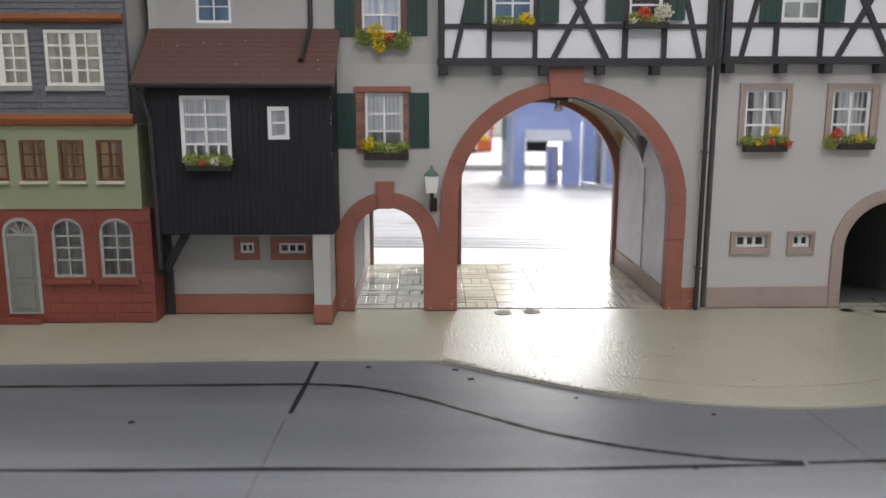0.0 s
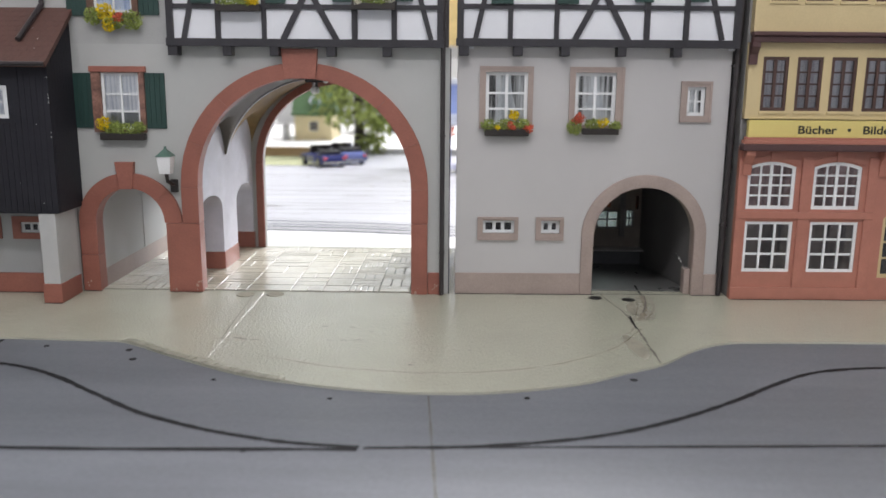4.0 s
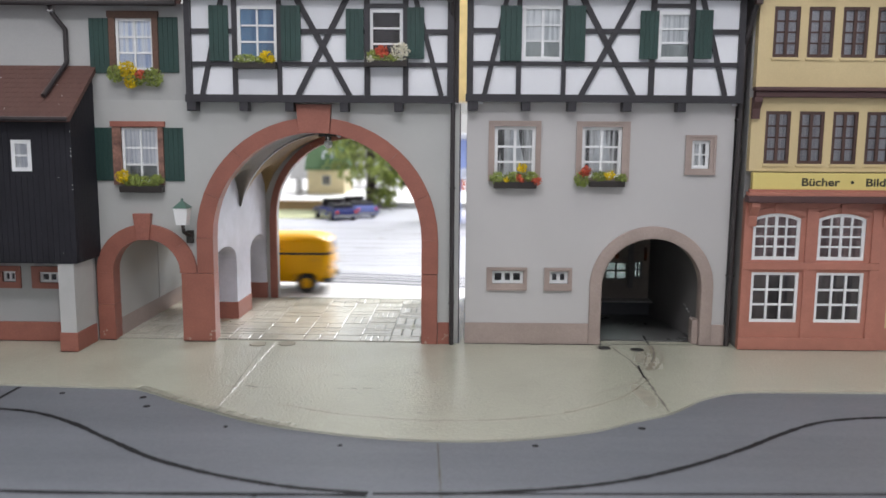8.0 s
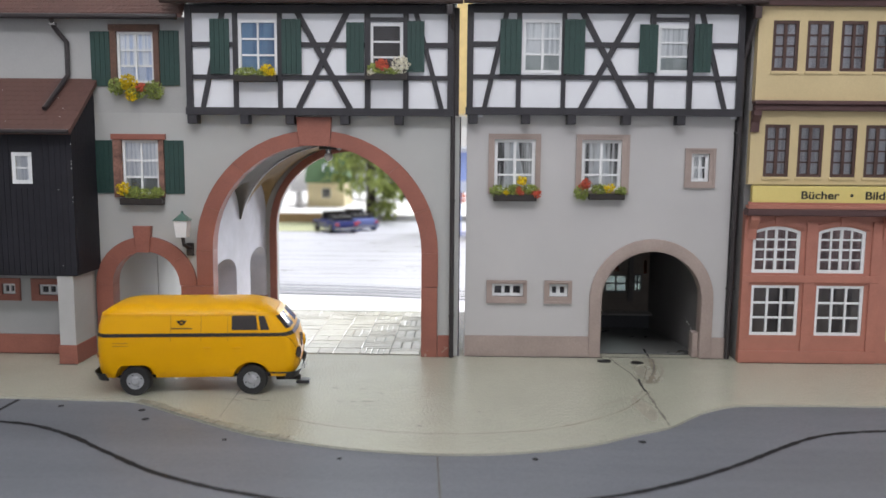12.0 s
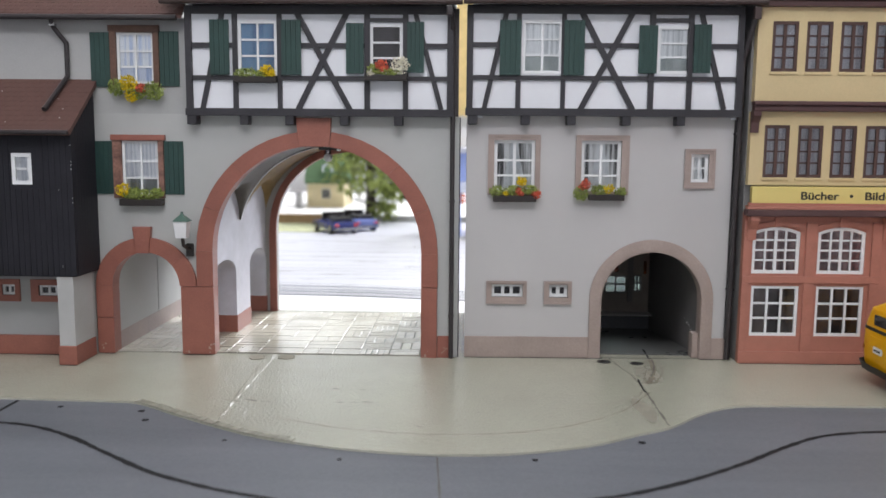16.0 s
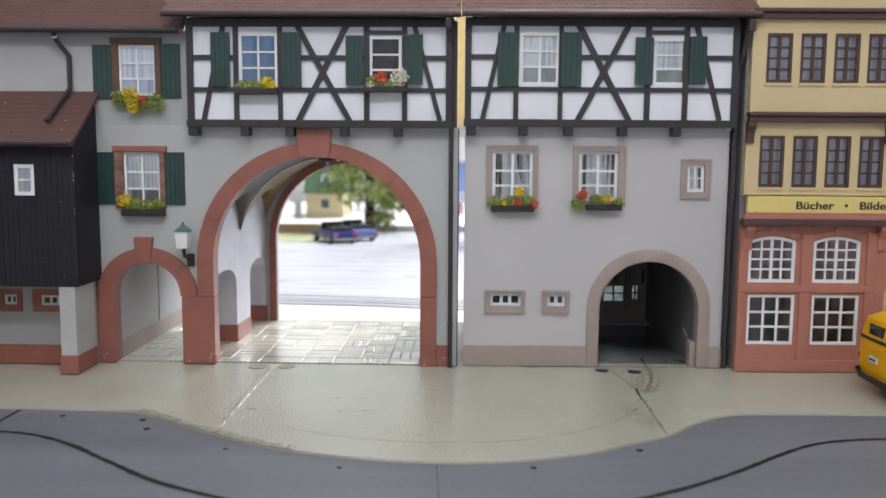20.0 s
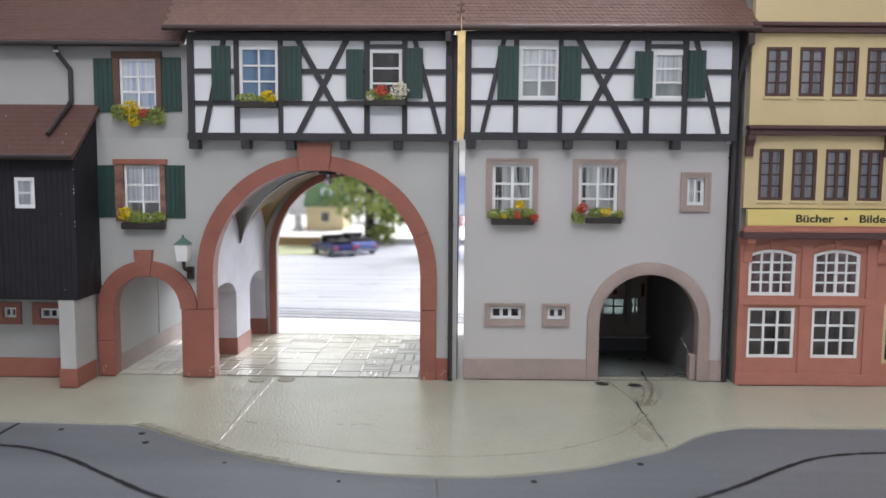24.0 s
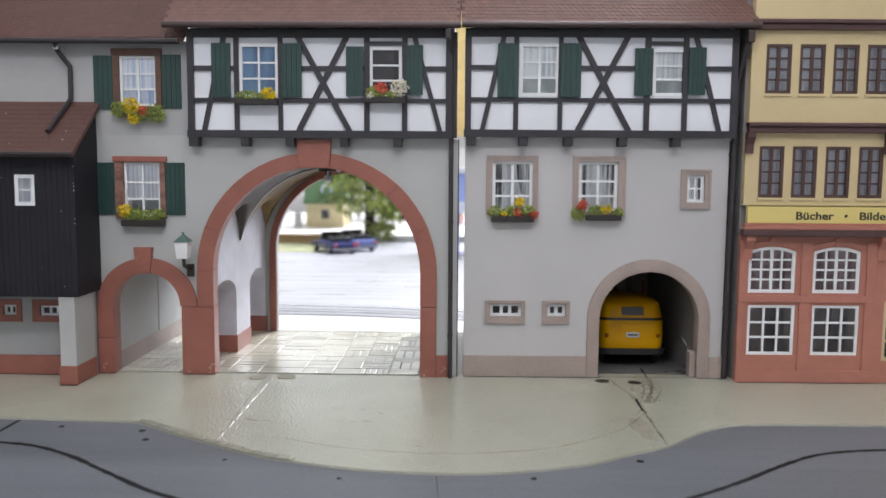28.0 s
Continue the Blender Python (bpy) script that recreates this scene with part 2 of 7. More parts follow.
M["metal"] = material("metal", (0.45, 0.45, 0.45), 0.25, metal=0.9, vary=0.1)
M["bark"] = material("bark", (0.045, 0.035, 0.03), 0.8, vary=0.3)
M["van_yellow"] = material("van_yellow", (0.8, 0.405, 0.001), 0.34, spec=0.25, vary=0.02, stain=0.04, bump=0.03)
M["van_stripe"] = material("van_stripe", (0.015, 0.014, 0.014), 0.35, vary=0.05, bump=0)
M["van_glass"] = material("van_glass", (0.035, 0.030, 0.030), 0.10, vary=0.1, bump=0)
M["rubber"] = material("rubber", (0.016, 0.016, 0.017), 0.6, vary=0.1)
M["hub_grey"] = material("hub_grey", (0.36, 0.37, 0.39), 0.3, vary=0.06, bump=0)
M["bumper"] = material("bumper", (0.05, 0.05, 0.052), 0.35, vary=0.08)
M["chassis"] = material("chassis", (0.02, 0.02, 0.02), 0.7)
M["plate_white"] = material("plate_white", (0.78, 0.79, 0.80), 0.4, vary=0.03)
M["lens_dark"] = material("lens_dark", (0.03, 0.02, 0.02), 0.15, vary=0.05, bump=0)
M["lens_orange"] = material("lens_orange", (0.32, 0.10, 0.02), 0.3, vary=0.05, bump=0)
M["seam"] = material("seam", (0.50, 0.24, 0.002), 0.5, vary=0.05, bump=0)
M["truck_red"] = material("truck_red", (0.64, 0.048, 0.038), 0.30, spec=1.0, vary=0.02, stain=0.03, bump=0.02)
M["truck_white"] = material("truck_white", (0.80, 0.80, 0.82), 0.3, vary=0.02)
M["truck_mark"] = material("truck_mark", (0.72, 0.42, 0.40), 0.4, vary=0.1)
M["car_blue"] = material("car_blue", (0.022, 0.03, 0.15), 0.25, vary=0.03, bump=0.02)
M["car_pale"] = material("car_pale", (0.16, 0.20, 0.46), 0.25, vary=0.03, bump=0.02)
M["blue_paint"] = material("blue_paint", (0.34, 0.44, 0.82), 0.4, vary=0.05, stain=0.12)
M["pale_frame"] = material("pale_frame", (0.66, 0.70, 0.80), 0.35, vary=0.04)
M["cottage_wall"] = material("cottage_wall", (0.62, 0.53, 0.32), 0.6, vary=0.06)
M["cottage_roof"] = material("cottage_roof", (0.055, 0.125, 0.045), 0.6, vary=0.15)
M["far_white"] = material("far_white", (0.66, 0.66, 0.66), 0.7, vary=0.04, stain=0.10, stain_size=0.1)
M["far_yellow"] = material("far_yellow", (0.82, 0.62, 0.28), 0.6, vary=0.05)
M["far_wall"] = material("far_wall", (0.42, 0.42, 0.42), 0.7, vary=0.1)
M["far_brown"] = material("far_brown", (0.30, 0.20, 0.10), 0.7, vary=0.15)
M["far_red"] = material("far_red", (0.45, 0.06, 0.05), 0.5, vary=0.1)
M["far_pink"] = material("far_pink", (0.60, 0.30, 0.24), 0.4, vary=0.06)
M["pale_floor"] = material("pale_floor", (0.50, 0.52, 0.66), 0.35, vary=0.05)
M["far_orange"] = material("far_orange", (0.60, 0.13, 0.04), 0.5, vary=0.1)
M["hall_wall"] = material("hall_wall", (0.73, 0.73, 0.73), 0.8, grain=0.3, stain_size=0.01, vary=0.03, stain=0.05, bump=0.05)
M["hall_floor"] = material("hall_floor", (0.30, 0.29, 0.28), 0.6, grain=0.3, stain_size=0.02, vary=0.08)
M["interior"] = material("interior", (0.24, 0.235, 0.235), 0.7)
M["garage_floor"] = material("garage_floor", (0.17, 0.175, 0.17), 0.30, vary=0.1, stain=0.25, stain_size=0.5)
M["glass"] = glass_material("glass", (0.97, 0.98, 0.99), 0.06)
# dark tint that dims the daylight in the garage's rear windows
M["glass_dusty"] = glass_material("glass_dusty", (0.27, 0.30, 0.29), 0.2)
M["glass_amber"] = glass_material("glass_amber", (0.09, 0.034, 0.008), 0.3)
M["interior_brown"] = material("interior_brown", (0.36, 0.32, 0.29), 0.7, vary=0.15, stain=0.3)
M["curtain"] = curtain_material("curtain", (0.97, 0.98, 1.0), 20, (0.70, 0.73, 0.79))
M["print_blue"] = curtain_material("print_blue", (0.17, 0.31, 0.48), 3, (0.10, 0.18, 0.32))
M["print_sky"] = curtain_material("print_sky", (0.70, 0.77, 0.90), 5, (0.30, 0.42, 0.68))
M["print_cream"] = curtain_material("print_cream", (0.86, 0.82, 0.68), 3, (0.62, 0.58, 0.47))
M["print_amber"] = curtain_material("print_amber", (0.62, 0.40, 0.15), 7, (0.26, 0.13, 0.05))
M["print_grey"] = curtain_material("print_grey", (0.42, 0.42, 0.46), 6, (0.22, 0.22, 0.25))
M["print_dusk"] = curtain_material("print_dusk", (0.36, 0.34, 0.32), 4, (0.16, 0.13, 0.12))
M["print_clear"] = curtain_material("print_clear", (0.50, 0.55, 0.53), 2, (0.34, 0.38, 0.37))
M["drape"] = curtain_material("drape", (0.82, 0.83, 0.82), 10, (0.07, 0.07, 0.07))
M["print_room"] = curtain_material("print_room", (0.50, 0.52, 0.53), 4, (0.20, 0.22, 0.23))
M["curtain_soft"] = curtain_material("curtain_soft", (0.88, 0.90, 0.90), 13, (0.58, 0.61, 0.62))
M["curtain_blue"] = curtain_material("curtain_blue", (0.93, 0.96, 1.0), 9, (0.62, 0.72, 0.90))
M["sill_cream"] = material("sill_cream", (0.56, 0.56, 0.44), 0.5, vary=0.05, stain=0.1)
M["print_red"] = curtain_material("print_red", (0.40, 0.26, 0.25), 6, (0.20, 0.12, 0.12))
M["print_dark"] = curtain_material("print_dark", (0.05, 0.045, 0.05), 5, (0.018, 0.014, 0.016))
M["print_shop"] = curtain_material("print_shop", (0.19, 0.15, 0.135), 4, (0.045, 0.035, 0.035))
M["smudge"] = material("smudge", (0.30, 0.285, 0.235), 0.75, spec=0.1, vary=0.12, stain=0.25, stain_size=3)
M["print_bright"] = curtain_material("print_bright", (0.86, 0.88, 0.88), 3, (0.62, 0.65, 0.66))
M["print_net"] = curtain_material("print_net", (0.80, 0.82, 0.82), 5, (0.50, 0.53, 0.53))


# ---- building tools (centimetres) ----
SPACE = Matrix()                  # set while things on the lower, larger-scaled far ground are built


def far_scale(eye, k):
    return Matrix.Translation(eye) @ Matrix.Scale(k, 4) @ Matrix.Translation(-Vector(eye))


def part(name, bm, mat, parent=None, label="", kind="", smooth=0):
    bm.transform(SPACE)
    bmesh.ops.recalc_face_normals(bm, faces=bm.faces)
    me = bpy.data.meshes.new(name)
    bm.to_mesh(me)
    bm.free()
    me.transform(Matrix.Scale(U, 4))
    me.materials.append(M[mat] if isinstance(mat, str) else mat)
    if smooth:
        me.polygons.foreach_set("use_smooth", [True] * len(me.polygons))
        me.set_sharp_from_angle(angle=radians(smooth))
    ob = new(name, me)
    if parent is not None:
        ob.parent = parent
        if parent.type == "EMPTY":
            ob.location = -parent.location
    return tagged(ob, label, kind=kind)


def twin(ob, x, y, z, parent=None, rz=0, mat=None):
    """Another piece on the same mesh, moved by (x, y, z)."""
    o = new(ob.name.split(".")[0], ob.data)
    o.parent = ob.parent if parent is None else parent
    o.location = ob.location + Vector((x, y, z)) * U
    o.rotation_euler = (0, 0, rz)
    return o


def thing(name, base, label, category, group=""):
    ob = new(name)
    ob.location = SPACE @ Vector(base) * U
    ob.empty_display_size = 0.01
    return tagged(ob, label, category, group)


def box(bm, x0, y0, z0, x1, y1, z1, bevel=0.0):
    vs = [bm.verts.new((x, y, z)) for x in (x0, x1) for y in (y0, y1) for z in (z0, z1)]
    fs = [bm.faces.new([vs[i] for i in q]) for q in ((0, 1, 3, 2), (4, 6, 7, 5), (0, 4, 5, 1), (2, 3, 7, 6), (0, 2, 6, 4), (1, 5, 7, 3))]
    if bevel:
        es = list({e for f in fs for e in f.edges})
        bmesh.ops.bevel(bm, geom=es, offset=bevel, segments=2, affect="EDGES", profile=0.6)
    return bm


def boxed(x0, y0, z0, x1, y1, z1, bevel=0.0):
    return box(bmesh.new(), x0, y0, z0, x1, y1, z1, bevel)


def prism(bm, pts, a, b, axis="y", bevel=0.0):
    """A closed outline, pulled from a to b along an axis. Outline is (x, z) for y, (x, y) for z, (y, z) for x."""
    def at(p, d):
        return {"y": (p[0], d, p[1]), "z": (p[0], p[1], d), "x": (d, p[0], p[1])}[axis]
    lo = [bm.verts.new(at(p, a)) for p in pts]
    hi = [bm.verts.new(at(p, b)) for p in pts]
    fs = [bm.faces.new(lo), bm.faces.new(list(reversed(hi)))]
    k = len(pts)
    for i in range(k):
        fs.append(bm.faces.new((lo[i], lo[(i + 1) % k], hi[(i + 1) % k], hi[i])))
    if bevel:
        bmesh.ops.recalc_face_normals(bm, faces=fs)
        bmesh.ops.bevel(bm, geom=list(fs[0].edges) + list(fs[1].edges), offset=bevel, segments=2, affect="EDGES", profile=0.6)
    return bm


def sheet(outline, holes, a, b, axis="y"):
    """A slab with openings right through it."""
    bm = bmesh.new()
    def at(p, d):
        return {"y": (p[0], d, p[1]), "z": (p[0], p[1], d), "x": (d, p[0], p[1])}[axis]
    normal = {"y": (0, -1, 0), "z": (0, 0, 1), "x": (1, 0, 0)}[axis]
    rings = []
    for d in (a, b):
        loops, edges = [], []
        for loop in (outline, *holes):
            vs = [bm.verts.new(at(p, d)) for p in loop]
            edges += [bm.edges.new((vs[i], vs[(i + 1) % len(vs)])) for i in range(len(vs))]
            loops.append(vs)
        bmesh.ops.triangle_fill(bm, use_beauty=True, use_dissolve=False, edges=edges, normal=normal)
        rings.append(loops)
    for lo, hi in zip(*rings):
        for i in range(len(lo)):
            j = (i + 1) % len(lo)
            bm.faces.new((lo[i], lo[j], hi[j], hi[i]))
    return bm


def rect(x0, z0, x1, z1):
    return [(x0, z0), (x1, z0), (x1, z1), (x0, z1)]


def arch(x0, x1, z0, spring, top, n=24):
    """Outline of an opening with a half-ellipse on top."""
    c, r = (x0 + x1) / 2, (x1 - x0) / 2
    curve = [(c + r * math.cos(math.pi * i / n), spring + (top - spring) * math.sin(math.pi * i / n)) for i in range(n + 1)]
    return [(x0, z0), (x1, z0)] + curve


def cylinder(bm, p, q, r, r2=None, seg=12, cap=True):
    p, q = Vector(p), Vector(q)
    m = (q - p).to_track_quat("Z", "Y").to_matrix().to_4x4()
    m.translation = (p + q) / 2
    bmesh.ops.create_cone(bm, cap_ends=cap, segments=seg, radius1=r, radius2=r if r2 is None else r2, depth=(q - p).length, matrix=m)
    return bm


def tube(bm, pts, r, seg=10):
    for a, b in zip(pts, pts[1:]):
        cylinder(bm, a, b, r, seg=seg)
    for p in pts[1:-1]:
        bmesh.ops.create_icosphere(bm, subdivisions=1, radius=r * 1.06, matrix=Matrix.Translation(p))
    return bm


def lay(x, y):
    """Plan of the ground: east of the gate it is turned a little about the street."""
    k = max(0.0, min(1.0, (x + 1.0) / 4.0))
    c, n = math.cos(radians(1.273)), math.sin(radians(1.273))
    u, v = x - 7.745, y - -0.340
    return Vector((x + k * (8.257 + u * c - v * n - x), y + k * (-0.181 + u * n + v * c - y)))


def west(pts, far):
    """Shift the western part of a street line away from the viewer."""
    return [Vector((p[0], p[1] + far * max(0.0, min(1.0, (0.8 - p[0]) / 3.0)))) for p in pts]


def ribbon(bm, pts, width, z, wob=0.0, seed=1):
    """A thin line on the ground."""
    pts = [lay(*p) for p in pts]
    rnd = random.Random(seed)
    left, right = [], []
    for i, p in enumerate(pts):
        a, b = Vector(pts[max(0, i - 1)]), Vector(pts[min(len(pts) - 1, i + 1)])
        d = (b - a).normalized()
        s = Vector((-d.y, d.x)) * width / 2 * (1 + rnd.uniform(-wob, wob))
        left.append(bm.verts.new((p[0] + s.x, p[1] + s.y, z)))
        right.append(bm.verts.new((p[0] - s.x, p[1] - s.y, z)))
    for i in range(len(pts) - 1):
        bm.faces.new((left[i], left[i + 1], right[i + 1], right[i]))
    return bm


def spline(pts, n=10):
    """Smooth curve through plan points (Catmull-Rom)."""
    out = []
    p = [Vector(q) for q in pts]
    p = [p[0] * 2 - p[1]] + p + [p[-1] * 2 - p[-2]]
    for i in range(1, len(p) - 2):
        for k in range(n):
            t = k / n
            out.append(0.5 * ((2 * p[i]) + (p[i + 1] - p[i - 1]) * t + (2 * p[i - 1] - 5 * p[i] + 4 * p[i + 1] - p[i + 2]) * t * t
                              + (3 * p[i] - p[i - 1] - 3 * p[i + 1] + p[i + 2]) * t ** 3))
    return out + [p[-2]]


# ---- setting: hall, board, street, pavement, plaza ----
def structure(name, bm, mat, label, smooth=0):
    return tagged(part(name, bm, mat, smooth=smooth), label, kind="structure")


structure("hall_floor", boxed(-300, -260, -96, 320, 300, -92), "hall_floor", "grey floor of the exhibition hall")
structure("ceiling", boxed(-300, -260, 205, 320, 300, 210), "hall_wall", "white ceiling of the exhibition hall")
structure("wall_south", sheet(rect(-300, -92, 320, 205), [rect(-125, 12, 145, 132)], -265, -259), "hall_wall", "white hall wall with the opening of the added window")
# frame of the added south window
structure("window_2", sheet(rect(-125, 12, 145, 132), [rect(-120, 17, -35, 127), rect(-30, 17, 55, 127), rect(60, 17, 140, 127)], -263, -261), "frame_white", "white-framed broad hall window, unseen, added as front fill")
structure("wall_west", boxed(-305, -260, -92, -300, 300, 205), "hall_wall", "plain white hall wall")
structure("wall_east", boxed(320, -260, -92, 325, 300, 205), "hall_wall", "plain white hall wall")
structure("wall_north", sheet(rect(-300, -92, 320, 205), [rect(28, 35, 202, 162), rect(-72, 35, 12, 162)], 296, 302), "hall_wall", "white hall wall with a tall window opening")
wf = structure("window_1", sheet(rect(28, 35, 202, 162), [rect(32, 40, 85, 157), rect(89, 40, 142, 157), rect(146, 40, 198, 157)], 298, 301), "frame_white", "white-framed tall hall window, out of view")
# frame of the added north window
structure("window_3", sheet(rect(-72, 35, 12, 162), [rect(-68, 40, -32, 157), rect(-28, 40, 8, 157)], 298, 301), "frame_white", "white-framed tall hall window, out of view")
for lx, ly in ((25, -60), (55, 185)):
    lamp = thing("ceiling_lamp", (lx, ly, 205), "flat white ceiling lamp housing in the hall", "lamp", "hall lamps")
    part("housing", boxed(lx - 84, ly - 64, 200, lx + 84, ly + 64, 205), "hall_wall", lamp)

# housings for the two added fill strips, both out of view
strip = thing("strip_lamp", (4, 47, 42), "white strip lamp, unseen, added to brighten the square", "lamp")
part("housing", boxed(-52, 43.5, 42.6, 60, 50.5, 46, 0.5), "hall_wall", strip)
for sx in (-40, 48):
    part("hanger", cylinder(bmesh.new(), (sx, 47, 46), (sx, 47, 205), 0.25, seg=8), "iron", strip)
strip = thing("strip_lamp", (6.5, 1, 25), "white strip lamp, unseen, added as fill before the street", "lamp")
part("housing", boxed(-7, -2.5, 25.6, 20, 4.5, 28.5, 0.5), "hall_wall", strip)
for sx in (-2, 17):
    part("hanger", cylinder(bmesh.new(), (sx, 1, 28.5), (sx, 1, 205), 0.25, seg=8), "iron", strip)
board = structure("ground", sheet(rect(-75, -14, 95, 205), [rect(11.80, 23.52, 15.02, 29.7), rect(-74.9, 33.0, 94.9, 204.9)], -4, -0.05, "z"), "asphalt", "grey painted baseboard of the model town with the roadway")
for i, (lx, ly) in enumerate(((-70, -9), (90, -9), (-70, 195), (90, 195))):
    part("trestle_leg", boxed(lx - 3, ly - 3, -92, lx + 3, ly + 3, -4), "far_brown", board)

KERB = spline([(-75, 18.3), (-45, 18.3), (-28, 18.3), (-18, 18.28), (-13, 18.26), (-9.2, 18.25), (-6.4, 18.34), (-4.2, 18.43), (-0.5, 18.43), (0.45, 18.42), (1.0, 18.15), (1.58, 17.72), (2.75, 16.9), (3.7, 16.32), (4.6, 15.95),
               (6.0, 15.55), (7.5, 15.36), (9.0, 15.45), (10.6, 15.92), (11.65, 16.55), (12.55, 17.08), (13.5, 18.02), (14.4, 18.55), (15.4, 18.65), (18, 18.67), (22, 18.7), (29, 18.7), (40, 18.7), (60, 18.7), (95, 18.7)], 8)
KERB = [lay(*p) for p in west(KERB, 0.13)]
structure("pavement", sheet([(p.x, p.y) for p in KERB] + [(95, 29.86), (-75, 29.86)], [rect(11.80, 23.52, 15.02, 29.7)], -0.05, 0.0, "z"), "pavement", "beige painted pavement widening in front of the gate")
FALL = 0.04                       # the square falls away gently behind the tram rails
def fall(y): return -FALL * max(0.0, y - 36.0)
structure("plaza", prism(bmesh.new(), [(29.86, -0.05), (29.86, -0.004), (36.0, -0.004), (84.9, fall(84.9)), (84.9, -2.6), (36.0, -0.6)], -75, 95, "x"), "plaza", "pale bright square behind the gate")
structure("far_ground", boxed(-75, 85.3, -3.9, 95, 205, -1.36), "far_white", "pale raised ground beyond the square")
structure("far_kerb", boxed(-75, 84.9, -3.9, 95, 85.3, -1.34, 0.04), "far_wall", "grey kerb wall at the far side of the square")

structure("under_board", boxed(-75, 33.0, -5.0, 95, 205, -4.002), "far_brown", "brown underside board of the model town")

ways = tagged(new("guide_wire_lines"), "dark guide-wire grooves in the grey roadway", "road marking", kind="structure")
S_LINE = spline([(-40, 16.85), (-25, 16.8), (-16, 16.75), (-10, 16.72), (-6.5, 16.74), (-4, 16.77), (-2.2, 16.8), (-1.0, 16.68), (0.14, 16.13), (1.2, 15.32), (2.31, 14.43), (3.36, 13.84), (4.2, 13.5), (5.2, 13.2), (6.42, 13.02)], 10)
S_LINE2 = spline([(7.2, 13.03), (8.0, 13.05), (9.46, 13.25), (10.8, 13.62), (12.12, 14.28), (13.41, 15.14), (14.44, 15.95), (15.48, 16.65), (16.46, 16.96), (17.5, 17.06), (19, 17.1), (21, 17.1), (24, 17.1), (29, 17.1), (38, 17.1)], 10)
part("groove", ribbon(bmesh.new(), west(S_LINE, 0.21), 0.12, -0.046, 0.25, 3), "groove", ways)
part("groove", ribbon(bmesh.new(), S_LINE2, 0.12, -0.046, 0.25, 4), "groove", ways)
part("groove", ribbon(bmesh.new(), west([(-60 + i * 0.8, 12.93 + 0.015 * math.sin(i * 0.7)) for i in range(84)], 0.07), 0.11, -0.045, 0.3, 5), "groove", ways)
part("groove", ribbon(bmesh.new(), [Vector((6.5 + i * 0.8, 13.0 + 0.018 * i)) for i in range(60)], 0.08, -0.045, 0.3, 6), "groove", ways)
part("cross_groove", ribbon(bmesh.new(), [(-2.20, 18.5), (-2.22, 17.4), (-2.26, 16.36), (-2.3, 15.37)], 0.11, -0.044, 0.2, 7), "groove", ways)
part("board_joint", ribbon(bmesh.new(), [Vector((-2.35 - 0.01 * i, 15.2 - i * 0.6)) for i in range(14)], 0.03, -0.046, 0.5, 8), "scuff", ways)
part("board_joint", ribbon(bmesh.new(), [Vector((7.55 + 0.02 * i, 15.3 - i * 0.5)) for i in range(14)], 0.03, -0.046, 0.5, 9), "scuff", ways)

marks = tagged(new("pavement_marks"), "dark seams and scratches across the beige pavement", "crack", kind="structure")
def crack(pts, w, seed, mat="scuff", z=0.003):
    rnd = random.Random(seed)
    line = [p + Vector((rnd.uniform(-1, 1), rnd.uniform(-1, 1))) * min(w * 0.35, 0.016) for p in spline(pts, 12)]
    part("crack", ribbon(bmesh.new(), line, w, z, 0.6, seed), mat, marks)
crack([(2.600, 22.9), (2.663, 20.5), (2.775, 17.0)], 0.014, 11, "scuff", 0.002)
seam = []
for i in range(41):
    sx, sy = 2.86 + 0.0007 * i, 22.94 - 0.149 * i
    k = 0.17 + 0.15 * math.sin(sy * 9.0)
    seam.append([(sx - 0.022 * k, sy, 0.0), (sx - 0.020 * k, sy, 0.017 * k), (sx + 0.006 * k, sy, 0.0)])
lip = bmesh.new()
lip_rows = [[lip.verts.new(v) for v in r] for r in seam]
for ra, rb in zip(lip_rows, lip_rows[1:]):
    for i in range(3):
        lip.faces.new((ra[i], rb[i], rb[(i + 1) % 3], ra[(i + 1) % 3]))
part("seam_lip", lip, "paving_gloss", marks, "raised seam between two pavement boards")
for i, (xa, ya, xb, yb, w) in enumerate(((2.98, 18.70, 3.28, 18.56, 0.05), (3.4, 18.55, 3.62, 18.53, 0.03), (5.16, 18.53, 5.3, 18.53, 0.03), (5.5, 18.53, 5.62, 18.54, 0.035), (5.74, 18.56, 5.98, 18.57, 0.035))):
    crack([(xa, ya), ((xa + xb) / 2, (ya + yb) / 2 + 0.01), (xb, yb)], w, 50 + i)
crack([(12.3, 22.86), (12.42, 21.9), (12.55, 21.2), (12.60, 20.0)], 0.035, 12)
crack([(12.60, 20.0), (12.56, 18.6), (12.52, 17.15)], 0.045, 32, "scuff")
crack([(12.64, 20.7), (12.60, 20.2), (12.58, 19.6)], 0.05, 33, "groove")
crack([(13.5, 23.9), (13.46, 23.2), (13.40, 22.75)], 0.05, 34, "groove")
crack([(13.46, 23.0), (13.46, 22.5), (13.3, 21.7), (13.05, 21.0)], 0.035, 13)
# dark lines along the house feet: grimy joint with its shadow painted in
for x0, x1, yy in ((-2.2, -1.7, 22.76), (0.2, 1.15, 22.76), (6.95, 7.9, 22.76), (8.2, 12.1, 22.80), (14.85, 15.6, 22.78), (15.85, 24, 22.40), (-6.6, -2.7, 22.52), (-14, -6.92, 21.66), (-2.7, -2.18, 21.42)):
    part("base_joint", ribbon(bmesh.new(), [Vector((x0 + (x1 - x0) * i / 8, yy + 0.01 * math.sin(i * 2.1 + x0))) for i in range(9)], 0.07, 0.003, 0.4, int(x0 * 7)), "groove", marks)
